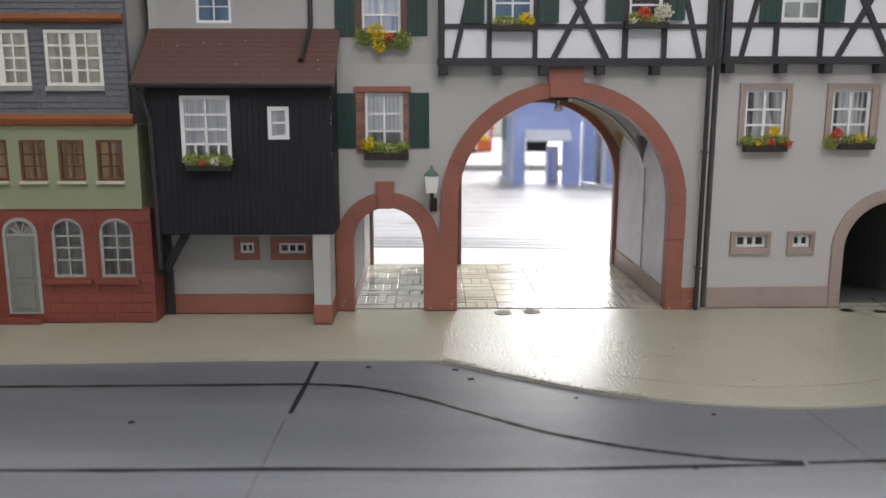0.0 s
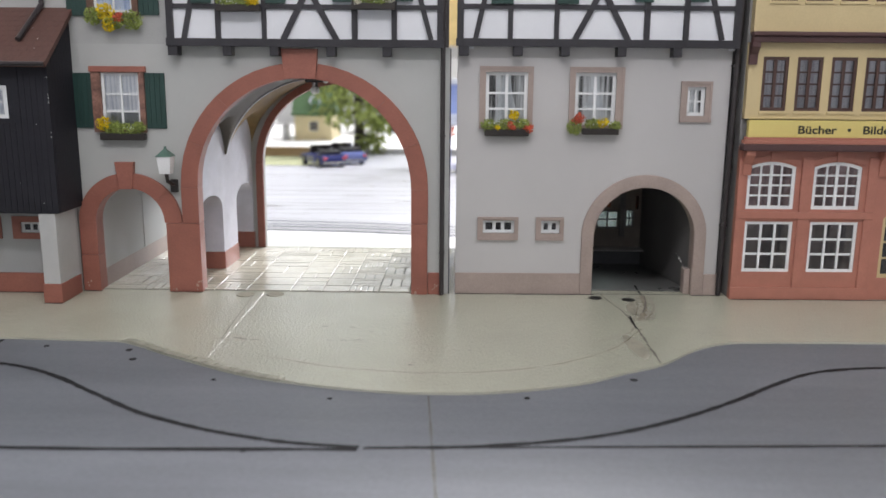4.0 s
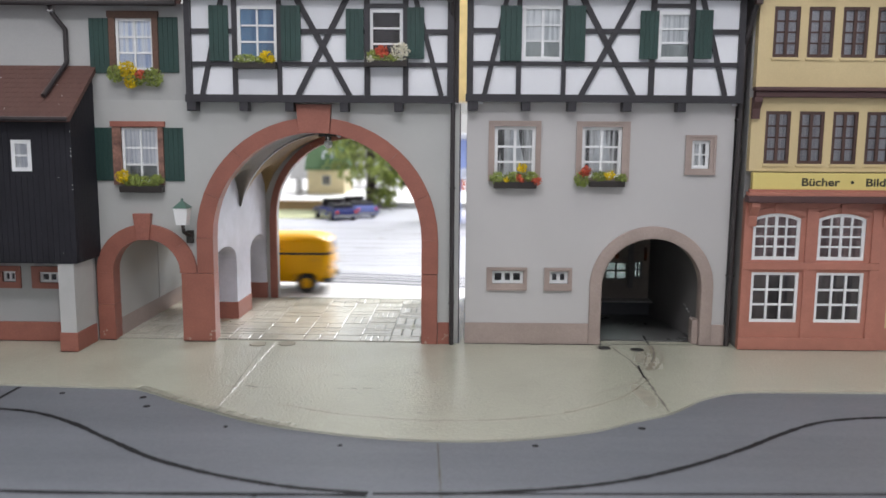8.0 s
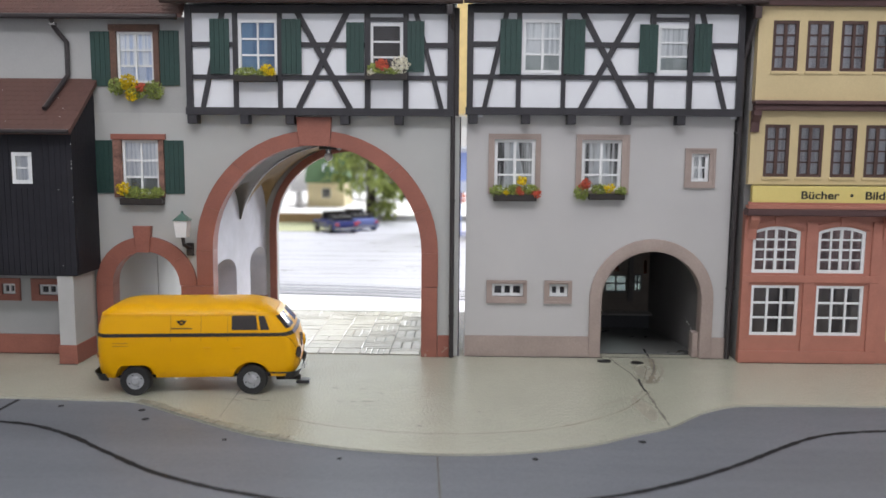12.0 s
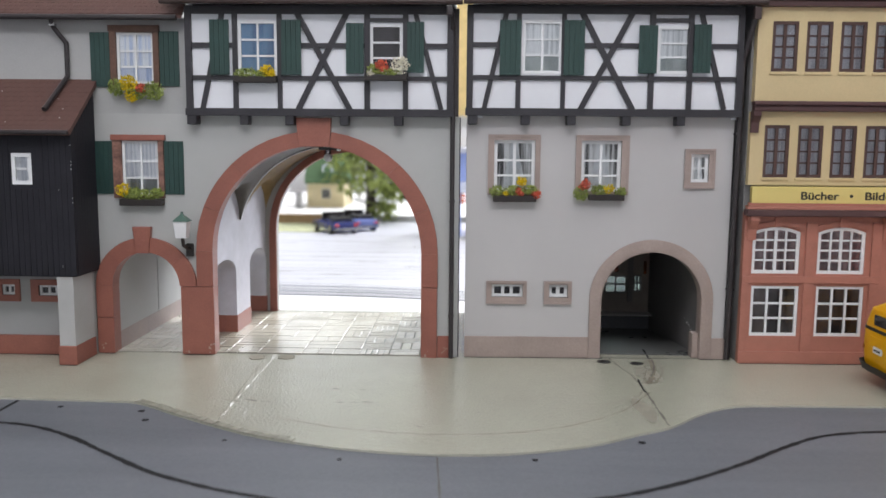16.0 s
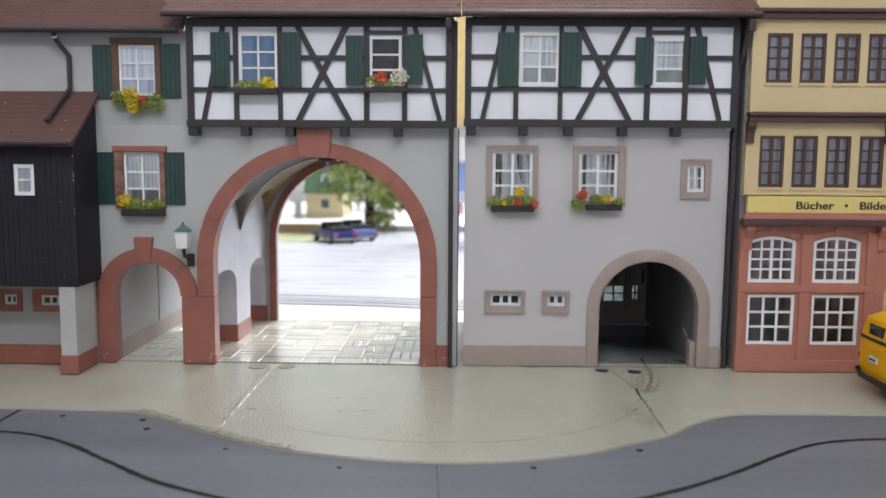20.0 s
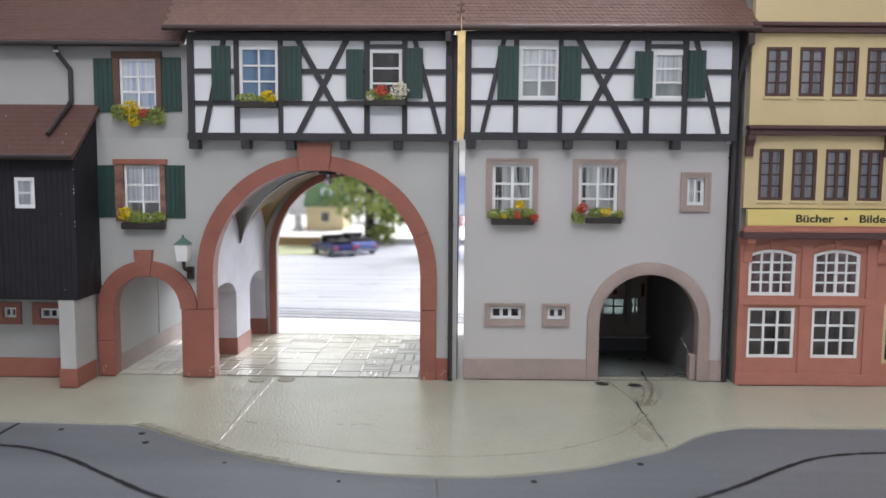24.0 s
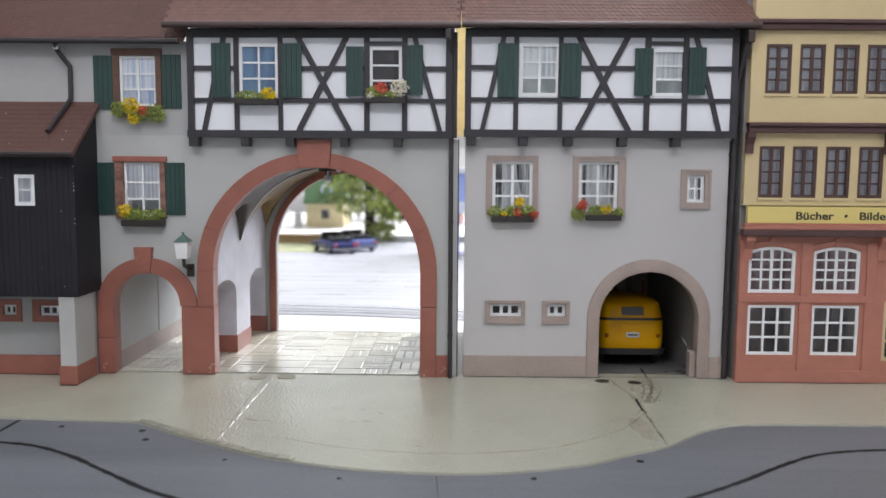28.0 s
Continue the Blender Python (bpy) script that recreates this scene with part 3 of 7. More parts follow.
for i, (dx, w) in enumerate(((0.0, 0.13), (0.16, 0.07), (-0.15, 0.05))):
    crack([(13.44 + dx, 22.7), (13.36 + dx * 1.3, 22.1), (13.22 + dx * 1.4, 21.4), (12.98 + dx * 1.2, 20.7), (12.8 + dx, 20.3)], w, 35 + i, "smudge" if i else "stain_brown", 0.002)
def blotch(x, y, rx, ry, mat, seed):
    """Thin uneven stain on the pavement."""
    rnd = random.Random(seed)
    k = [rnd.uniform(0.6, 1.15) for _ in range(22)]
    k = [(k[i - 1] + k[i] + k[(i + 1) % 22]) / 3 for i in range(22)]
    pts = [lay(x + rx * k[i] * math.cos(i * 0.2856), y + ry * k[i] * math.sin(i * 0.2856)) for i in range(22)]
    bm = bmesh.new()
    bm.faces.new([bm.verts.new((p.x, p.y, 0.0015)) for p in pts])
    part("stain", bm, mat, marks)
blotch(13.05, 21.25, 0.36, 0.95, "stain_faint", 3)
blotch(12.25, 18.3, 0.30, 0.9, "stain_faint", 4)
crack([(11.3, 18.5), (11.8, 18.85), (12.33, 19.3), (12.6, 19.9)], 0.05, 38, "smudge", 0.002)
crack([(2.5, 18.68), (2.7, 18.62), (2.95, 18.48)], 0.035, 14, "stain_brown", 0.002)
crack([(4.0, 17.4), (5.6, 16.75), (7.6, 16.45), (9.8, 16.8), (11.6, 18.0), (12.7, 19.6)], 0.03, 15, "stain_brown", 0.002)
for i, (x, y, w) in enumerate(((4.9, 19.6, 0.12), (5.6, 19.55, 0.1), (6.9, 19.9, 0.08), (6.1, 19.2, 0.06), (8.4, 17.9, 0.05), (1.4, 20.4, 0.06), (7.1, 16.9, 0.07), (-4.2, 20.2, 0.06), (-7.4, 19.8, 0.08))):
    crack([(x, y), (x + w * 0.6, y + 0.02), (x + w * 1.4, y - 0.01)], 0.03, 20 + i)
for i, (x, y) in enumerate(((5.67, 15.14), (9.44, 15.22), (11.73, 16.23), (4.54, 12.87), (-1.0, 18.1), (0.9, 17.9), (3.2, 16.1), (-5.2, 15.0), (1.2, 17.3))):
    x, y = lay(x, y)
    part("pin_mark", cylinder(bmesh.new(), (x, y, -0.05), (x, y, -0.044), 0.05 + 0.015 * (i % 3), seg=9), "groove", ways)

# kerb stones round the bend in front of the gate
def kerb_stones():
    pts = [p for p in KERB if 0.5 < p.x < 4.9]
    rnd = random.Random(5)
    holder = tagged(new("kerb_stones"), "row of small beige kerb stones along the bend", "kerb", kind="structure")
    for a, b in zip(pts, pts[1:]):
        d = (b - a)
        if d.length < 0.05:
            continue
        d.normalize()
        nrm = Vector((-d.y, d.x))
        q = [a + d * 0.012, b - d * 0.012, b - d * 0.012 + nrm * 0.20, a + d * 0.012 + nrm * 0.20]
        part("kerb_stone", prism(bmesh.new(), [(v.x, v.y) for v in q], -0.02, 0.010 + rnd.uniform(0, 0.010), "z"), "kerb", holder)
kerb_stones()

rails = tagged(new("tram_rails"), "thin dark tram rails curving through the pale square", "rail", kind="structure")
RAIL = spline([(-60, 33.5), (-36, 33.4), (-22, 33.25), (-13, 33.0), (-7, 32.75), (-2, 32.5), (1.2, 32.4), (4.6, 32.1), (7.3, 31.6), (11, 31.1), (17, 30.7), (28, 30.5), (60, 30.4)], 12)
structure("plaza_apron", sheet([(-60, 29.2), (60, 29.2)] + [(p.x, p.y - 0.25) for p in reversed(RAIL)], [], -0.03, 0.003, "z"), "far_white", "white strip of ground between gate and tram rails")
for off, w, mat in ((0, 0.20, "groove"), (0.36, 0.07, "scuff"), (0.72, 0.18, "groove"), (1.20, 0.15, "groove"), (1.55, 0.07, "scuff"), (1.95, 0.18, "groove"), (2.5, 0.06, "scuff")):
    part("rail", ribbon(bmesh.new(), [p + Vector((0, off * (1.0 + 0.012 * max(-20, min(20, 5 - p.x))))) for p in RAIL], w, 0.0), mat, rails)


def tilted(bm):
    for v in bm.verts:
        v.co.z += fall(v.co.y)
    return bm


streak = random.Random(77)
for y, w, mat in ((36.6, 0.07, "joint"), (37.9, 0.14, "streak"), (39.4, 0.06, "joint"), (40.6, 0.16, "streak"), (42.3, 0.07, "joint"), (44.4, 0.22, "streak"), (46.8, 0.08, "joint"), (49.6, 0.24, "streak"), (53.5, 0.12, "streak"), (58, 0.3, "streak"), (64, 0.3, "streak")):
    part("road_line", tilted(ribbon(bmesh.new(), [Vector((-60 + i * 2.8, y + 0.12 * math.sin(i * 0.31 + y))) for i in range(50)], w, 0.006, 0.5, int(y * 7))), mat, rails)
for _ in range(26):
    x, y, n = streak.uniform(-8, 13), streak.uniform(33.5, 58), streak.uniform(0.4, 2.2)
    part("scratch", tilted(ribbon(bmesh.new(), [Vector((x + n * i / 6, y + 0.03 * streak.uniform(-1, 1))) for i in range(7)], 0.05 + 0.002 * y, 0.009, 0.6, int(x * 31))), streak.choice(("streak", "scuff")), rails)
part("slab_edge", ribbon(bmesh.new(), [Vector((1.2 + 0.35 * i, 28.90 + 0.01 * math.sin(i))) for i in range(13)], 0.10, 0.008, 0.5, 5), "joint", rails)
for x, y, dx in ((3.9, 30.6, 1.6), (1.4, 29.9, 3.2)):
    part("scratch", ribbon(bmesh.new(), [Vector((x + dx * i / 8, y + 0.12 * math.sin(i * 0.7))) for i in range(9)], 0.05, 0.006, 0.5, 3), "streak", rails)


# ---- parts shared by the houses ----
def window(parent, x0, z0, x1, z1, y, cols, rows, mat="frame_white", back="curtain", fw=0.07, bw=0.035, curve=0.0, sill="", glass="glass", mid=0.0, label="", panes=True, depth=0.08, low=None):
    """Frame with glazing bars > panes, backing curtain, sill. curve: rise of a curved head; mid: width of a stouter middle bar."""
    c, h = (x0 + x1) / 2, (x1 - x0) / 2
    def top(x):
        if not curve:
            return z1
        k = min(1.0, abs((x - c) / h))
        return z1 - curve + curve * math.sqrt(max(0.0, 1 - k * k)) if curve >= h * 0.9 else z1 - curve * k * k
    n = 12 if curve else 1
    outer = [(x0, z0), (x1, z0)] + [(x1 - (x1 - x0) * i / n, top(x1 - (x1 - x0) * i / n)) for i in range(n + 1)]
    xi0, xi1 = x0 + fw, x1 - fw
    inner = [(xi0, z0 + fw), (xi1, z0 + fw)] + [(xi1 - (xi1 - xi0) * i / n, top(xi1 - (xi1 - xi0) * i / n) - fw) for i in range(n + 1)]
    bm = sheet(outer, [inner], y + 0.02, y + 0.11)
    xs = [xi0 + (xi1 - xi0) * i / cols for i in range(cols + 1)]
    zs = [z0 + fw + (z1 - fw - z0 - fw) * i / rows for i in range(rows + 1)] if isinstance(rows, int) else [z0 + fw + (z1 - z0 - 2 * fw) * r for r in rows]
    win = part("window", bm, mat, parent, label)
    for i, x in enumerate(xs[1:-1], 1):
        w = mid if mid and cols % 2 == 0 and i == cols // 2 else bw
        part("glazing_bar", boxed(x - w / 2, y + 0.03, z0 + fw * 0.9, x + w / 2, y + 0.09, top(x) - fw * 0.9), mat, win)
    for z in zs[1:-1]:
        half = h - fw
        if curve and z > z1 - curve - fw:
            half *= math.sqrt(max(0.05, 1 - ((z - (z1 - curve - fw)) / max(curve, 0.01)) ** 2))
        part("glazing_bar", boxed(c - half, y + 0.04, z - bw / 2, c + half, y + 0.085, z + bw / 2), mat, win)
    if panes:
        for i in range(cols):
            for j in range(len(zs) - 1):
                a, b = xs[i], xs[i + 1]
                za, zb = zs[j], zs[j + 1]
                ta, tb = min(zb, top(a) - fw), min(zb, top(b) - fw)
                if min(ta, tb) - za < 0.02:
                    continue
                part("pane", prism(bmesh.new(), [(a, za), (b, za), (b, tb), (a, ta)], y + 0.058, y + 0.066), glass, win)
    if back:
        part("curtain", boxed(x0 - 0.02, y + depth, z0 - 0.02, x1 + 0.02, y + depth + 0.02, z1 + 0.02), back, win)
    if low:
        part("lower_print", boxed(x0, y + depth - 0.012, z0, x1, y + depth - 0.002, z0 + (z1 - z0) * low[1]), low[0], win)
    if sill:
        out = 0.035 if sill == "yellow_wall" else 0.1
        part("sill", boxed(x0 - 0.03, y - out, z0 - 0.08, x1 + 0.03, y + 0.05, z0 - 0.005, 0.012), sill, win)
    return win


def drapes(win, x0, z0, x1, z1, y, spread):
    """Two gathered curtains hung behind the panes."""
    w = x1 - x0
    for s, x in ((1, x0), (-1, x1)):
        n = 7
        edge = [(x + s * w * (spread - (spread - 0.26) * min(1, max(0, 1.9 * i / n - 0.3)) ** 1.5), z1 - (z1 - z0) * i / n) for i in range(n + 1)]
        part("drape", prism(bmesh.new(), [(x, z0), (x, z1)] + edge, y + 0.069, y + 0.076), "drape", win)


def surround(parent, x0, z0, x1, z1, wx0, wz0, wx1, wz1, y, mat, out=0.05, label=""):
    return part("window_surround", sheet(rect(x0, z0, x1, z1), [rect(wx0, wz0, wx1, wz1)], y - out, y + 0.06), mat, parent, label)


def shutter(parent, x0, z0, x1, z1, y, boards=4):
    bm = bmesh.new()
    w = (x1 - x0) / boards
    for i in range(boards):
        box(bm, x0 + i * w + 0.004, y - 0.045, z0, x0 + (i + 1) * w - 0.004, y - 0.005, z1, 0.006)
    box(bm, x0 + 0.02, y - 0.03, z0 + 0.03, x1 - 0.02, y, z1 - 0.03)
    return part("shutter", bm, "shutter", parent)


def stones(parent, name, cx, rx_in, rx_out, spring, rz_in, rz_out, y0, y1, cuts, mat):
    """Arch stones between angles (degrees from the right springing)."""
    for a0, a1 in zip(cuts, cuts[1:]):
        n = max(2, int(abs(a1 - a0) / 6))
        g = 0.05
        angs = [radians(a0 + g + (a1 - a0 - 2 * g) * i / n) for i in range(n + 1)]
        pts = [(cx + rx_out * math.cos(a), spring + rz_out * math.sin(a)) for a in angs]
        pts += [(cx + rx_in * math.cos(a), spring + rz_in * math.sin(a)) for a in reversed(angs)]
        part(name, prism(bmesh.new(), pts, y0, y1, bevel=0.005), mat, parent)


def beam(parent, x0, z0, x1, z1, w, y0=22.585, y1=22.70, mat="timber"):
    d = Vector((x1 - x0, z1 - z0)).normalized() * w / 2
    s = Vector((-d.y, d.x))
    p, q = Vector((x0, z0)), Vector((x1, z1))
    part("timber_beam", prism(bmesh.new(), [tuple(p + s), tuple(p - s), tuple(q - s), tuple(q + s)], y0, y1), mat, parent)


def tiled_roof(parent, x0, x1, y0, z0, y1, z1, rows, pitch, mat="roof_tile", slab="roof_brown", far=True):
    """Sloping slab with rows of round-ended tiles near the eaves; the other slope closes the house behind."""
    th = 0.10
    part("roof", prism(bmesh.new(), [(y0, z0), (y1, z1), (2 * y1 - y0, z0 + 1.9), (2 * y1 - y0, z0 + 1.9 - th), (y1, z1 - th * 1.5), (y0, z0 - th)] if far else
                       [(y0, z0), (y1, z1), (y1, z1 - th), (y0, z0 - th)], x0, x1, "x"), slab, parent)
    up = Vector((0, y1 - y0, z1 - z0)).normalized()
    nrm = Vector((0, -up.z, up.y))
    step = pitch
    prof = [(-0.47, 1.25), (-0.47, 0.30), (-0.33, 0.08), (0, 0.0), (0.33, 0.08), (0.47, 0.30), (0.47, 1.25)]
    def points(i, r):
        o = Vector((x0 + pitch / 2 + i * pitch + (r % 2) * pitch / 2, y0, z0)) + up * (r * step)
        lo = [o + Vector((u * pitch, 0, 0)) + up * (v * step) + nrm * (0.004 + (1.25 - v) * 0.009) for u, v in prof]
        return lo + [p + nrm * 0.010 for p in lo]
    n = len(prof)
    faces = [list(range(n, 2 * n))] + [[i, i + 1, n + i + 1, n + i] for i in range(n - 1)]
    bm = bmesh.new()
    vs = [bm.verts.new(p) for p in points(0, 0)]
    for f in faces:
        bm.faces.new([vs[i] for i in f])
    first = part("roof_tile", bm, mat, parent)
    k = int((x1 - x0) / pitch)
    own = 290 // k
    for r in range(own):
        for i in range(k - (r % 2)):
            if r or i:
                off = up * (r * step)
                twin(first, i * pitch + (r % 2) * pitch / 2, off.y, off.z)
    coords, polys = [], []
    for r in range(own, rows):
        for i in range(k - (r % 2)):
            polys += [[j + len(coords) for j in f] for f in faces]
            coords += [p * U for p in points(i, r)]
    me = bpy.data.meshes.new("upper_roof_tiles")
    me.from_pydata(coords, [], polys)
    me.materials.append(M[mat])
    ob = new("upper_roof_tiles", me)
    ob.parent, ob.location = parent, -parent.location
    tagged(ob, kind="stuff")


def downpipe(parent, pts, r=0.075, mat="pipe_dark"):
    p = part("downpipe", tube(bmesh.new(), pts, r), mat, parent, smooth=50)
    return p


def turn_east(ob):
    """The houses east of the gate stand at a slight angle to it."""
    m = Matrix.Translation(Vector((8.190, 23.034, 0)) * U) @ Matrix.Rotation(radians(1.369), 4, "Z") @ Matrix.Translation(Vector((8.200, 22.900, 0)) * -U)
    ob.location = m @ ob.location
    ob.rotation_euler.z = radians(1.369)
    return ob


# ---- the gatehouse ----
gate = thing("gatehouse", (4.0, 22.9, 0), "grey gatehouse with red sandstone arches and half-timbered upper storey", "house")
Y = 22.9
BIG = arch(1.08, 7.02, -0.02, 2.95, 5.96, 40)
SMALL = arch(-1.80, 0.23, -0.02, 1.95, 2.96, 24)
G_WIN = (-1.36, 4.50, -0.33, 6.00)
part("wall", sheet([(-2.23, 0.0)] + [(-1.80, 0.0)] + list(reversed(SMALL[2:])) + [(0.23, 0.0), (1.08, 0.0)] + list(reversed(BIG[2:])) + [(7.02, 0.0), (7.86, 0.0), (7.86, 6.75), (-2.23, 6.75)],
           [rect(*G_WIN)], Y, Y + 0.3), "plaster_grey", gate)
REAR = arch(1.48, 6.80, 0.0, 2.95, 5.68, 40)
part("wall", sheet([(-1.9, 0.0), (-1.62, 0.0), (-1.62, 2.6), (0.2, 2.6), (0.2, 0.0), (1.48, 0.0)] + list(reversed(REAR[2:])) + [(6.80, 0.0), (7.86, 0.0), (7.86, 6.75), (-1.9, 6.75)],
                   [], 29.12, 29.36), "plaster_grey", gate, "rear wall with its archway")
part("side_wall", sheet([(23.21, 0), (29.11, 0), (29.11, 6.7), (23.21, 6.7)], [], 7.45, 7.84, "x"), "plaster_grey", gate)


# passage walls, drawing slightly together towards the rear
def leaning(bm, x0, drift):
    for v in bm.verts:
        v.co.x += x0 + drift * (v.co.y - 23.2) / 5.9
    return bm


part("passage_wall", leaning(boxed(0.0, 23.22, 0.0, 0.42, 29.11, 6.2), 7.02, -0.08), "passage_white", gate)
ARCADE = [(23.22, 0), (23.25, 0)] + list(reversed(arch(23.25, 25.57, 0, 1.95, 2.47, 18)[2:])) + [(25.57, 0), (27.05, 0)] + list(reversed(arch(27.05, 29.0, 0, 1.95, 2.40, 18)[2:])) + [(29.0, 0), (29.11, 0), (29.11, 6.2), (23.22, 6.2)]
part("passage_wall", leaning(sheet(ARCADE, [], -0.62, 0.0, "x"), 0.94, 0.15), "passage_white", gate, "white arcade wall between the two passages")
part("passage_wall", boxed(-2.2, 23.22, 0.0, -1.745, 29.1, 3.4), "plaster_grey", gate)
part("passage_ceiling", boxed(-2.2, 23.3, 3.2, 0.30, 29.1, 3.4), "vault", gate)
part("plinth", leaning(boxed(-0.66, 25.55, 0.0, 0.025, 27.07, 0.56, 0.012), 0.94, 0.15), "sandstone", gate)
part("plinth", leaning(boxed(-0.66, 28.98, 0.0, 0.025, 29.12, 0.56, 0.012), 0.94, 0.15), "sandstone", gate)
part("plinth", leaning(boxed(-0.025, 23.27, 0.0, 0.002, 29.1, 0.58, 0.008), 7.02, -0.10), "sandstone_dull", gate)
part("plinth", boxed(-1.79, 23.27, 0.0, -1.735, 29.1, 0.55), "sandstone_dull", gate)
part("wall_seam", leaning(boxed(-0.035, 25.60, 0.58, 0.0, 25.72, 3.75, 0.01), 7.02, -0.10), "passage_white", gate)
part("wall_seam", boxed(-1.748, 26.2, 0.55, -1.728, 26.32, 3.2), "plaster_grey", gate)


def vault(y0, y1, mat, label, drop):
    """One groined bay: a long barrel crossed by a lower one."""
    bm = bmesh.new()
    nx, ny = 56, 26
    cy, hy = (y0 + y1) / 2, (y1 - y0) / 2
    grid = []
    for j in range(ny + 1):
        y = cy - hy * math.cos(math.pi * j / ny)
        row = []
        for i in range(nx + 1):
            x = 4.06 - 3.08 * math.cos(math.pi * i / nx)
            b = 2.95 + (2.98 - drop) * math.sqrt(max(0.0, 1 - ((x - 4.06) / 3.06) ** 2))
            k = 3.55 + 1.25 * math.sqrt(max(0.0, 1 - ((y - cy) / hy) ** 2))
            row.append(bm.verts.new((x, y, max(b, k))))
        grid.append(row)
    for j in range(ny):
        for i in range(nx):
            bm.faces.new((grid[j][i], grid[j][i + 1], grid[j + 1][i + 1], grid[j + 1][i]))
    bmesh.ops.solidify(bm, geom=list(bm.faces), thickness=-0.06)
    part("vault", bm, mat, gate, smooth=35, label=label)


vault(23.27, 26.02, "vault_grey", "groined vault at the front of the passage, greyed as in shade", 0.0)
vault(26.12, 29.12, "vault", "groined vault at the rear, golden-brown as if light shone through", 0.05)
rib = [(4.06 + 3.06 * math.cos(a), 2.95 + 2.94 * math.sin(a)) for a in [radians(12 + 156 * i / 40) for i in range(41)]]
rib += [(4.06 + 3.05 * math.cos(a), 2.95 + 2.93 * math.sin(a)) for a in [radians(168 - 156 * i / 40) for i in range(41)]]
part("vault_rib", prism(bmesh.new(), rib, 25.98, 26.13, bevel=0.008), "plaster_white", gate, "pale rib across the vault")

# sandstone dressings
stones(gate, "arch_stone", 4.05, 2.92, 3.38, 2.95, 2.95, 3.36, Y - 0.10, Y + 0.36, [0, 22, 47, 82.5], "sandstone")
stones(gate, "arch_stone", 4.05, 2.92, 3.38, 2.95, 2.95, 3.36, Y - 0.10, Y + 0.36, [97.5, 133, 158, 180], "sandstone")
stones(gate, "arch_stone", -0.785, 0.955, 1.43, 1.95, 0.95, 1.37, Y - 0.10, Y + 0.36, [0, 40, 83.5], "sandstone")
stones(gate, "arch_stone", -0.785, 0.955, 1.43, 1.95, 0.95, 1.37, Y - 0.10, Y + 0.36, [100, 140, 180], "sandstone")
part("keystone", prism(bmesh.new(), [(3.60, 5.88), (4.44, 5.88), (4.50, 6.66), (3.53, 6.66)], Y - 0.16, Y + 0.36, bevel=0.02), "sandstone", gate)
part("keystone", prism(bmesh.new(), [(-1.02, 2.88), (-0.66, 2.88), (-0.58, 3.62), (-1.10, 3.62)], Y - 0.16, Y + 0.36, bevel=0.02), "sandstone", gate)
for x0, z0, x1, z1 in ((6.97, 0, 7.42, 1.99), (6.97, 2.0, 7.43, 2.95), (0.20, 0, 1.13, 1.94), (0.66, 1.95, 1.13, 2.95), (-2.22, 0, -1.74, 1.02), (-2.22, 1.03, -1.74, 1.95)):
    part("jamb_stone", boxed(x0, Y - 0.10, z0, x1, Y + 0.36, z1, 0.018), "sandstone", gate)
part("corner_plinth", boxed(7.43, Y - 0.06, 0, 7.88, Y + 0.3, 0.62, 0.015), "sandstone", gate)
for x0, x1, h in ((-1.92, -1.66, 2.6), (1.22, 1.47, 2.95), (6.81, 7.02, 2.95)):
    part("jamb_stone", boxed(x0, 29.02, 0, x1, 29.42, h, 0.018), "sandstone", gate)
stones(gate, "arch_stone", 4.14, 2.67, 2.90, 2.95, 2.72, 2.97, 29.02, 29.42, [0, 30, 60, 90, 120, 150, 180], "sandstone")

chips = random.Random(23)
for x, z, n in ((1.02, 0.18, 5), (7.62, 0.2, 6), (7.06, 0.15, 3), (0.3, 0.12, 3), (-2.1, 0.2, 3)):
    for _ in range(n):
        a, b, r = x + chips.uniform(-0.1, 0.1), z + chips.uniform(-0.14, 0.14), chips.uniform(0.012, 0.04)
        k = [(a + r * math.cos(i * 1.05) * chips.uniform(0.5, 1.2), b + r * 1.4 * math.sin(i * 1.05) * chips.uniform(0.5, 1.2)) for i in range(6)]
        part("paint_chip", prism(bmesh.new(), k, Y - 0.106, Y - 0.098) if x < 7.4 else prism(bmesh.new(), k, Y - 0.066, Y - 0.058), "sandstone_pale", gate)

# lower window of the plain bay
surround(gate, -1.60, 4.42, -0.18, 6.15, *G_WIN, Y, "sandstone_worn", 0.07)
part("lintel", boxed(-1.64, Y - 0.1, 6.02, -0.12, Y, 6.17, 0.01), "sandstone", gate)
window(gate, *G_WIN, Y, 2, [0, 0.30, 0.64, 1], back="curtain", bw=0.055, low=("print_room", 0.31), label="white-barred window with net curtain")
shutter(gate, -2.10, 4.53, -1.60, 5.99, Y)
shutter(gate, -0.17, 4.53, 0.37, 6.00, Y)


GABLE = [(22.85, 6.7), (29.15, 6.7), (29.15, 11.5), (25.7, 13.1), (22.85, 10.2)]


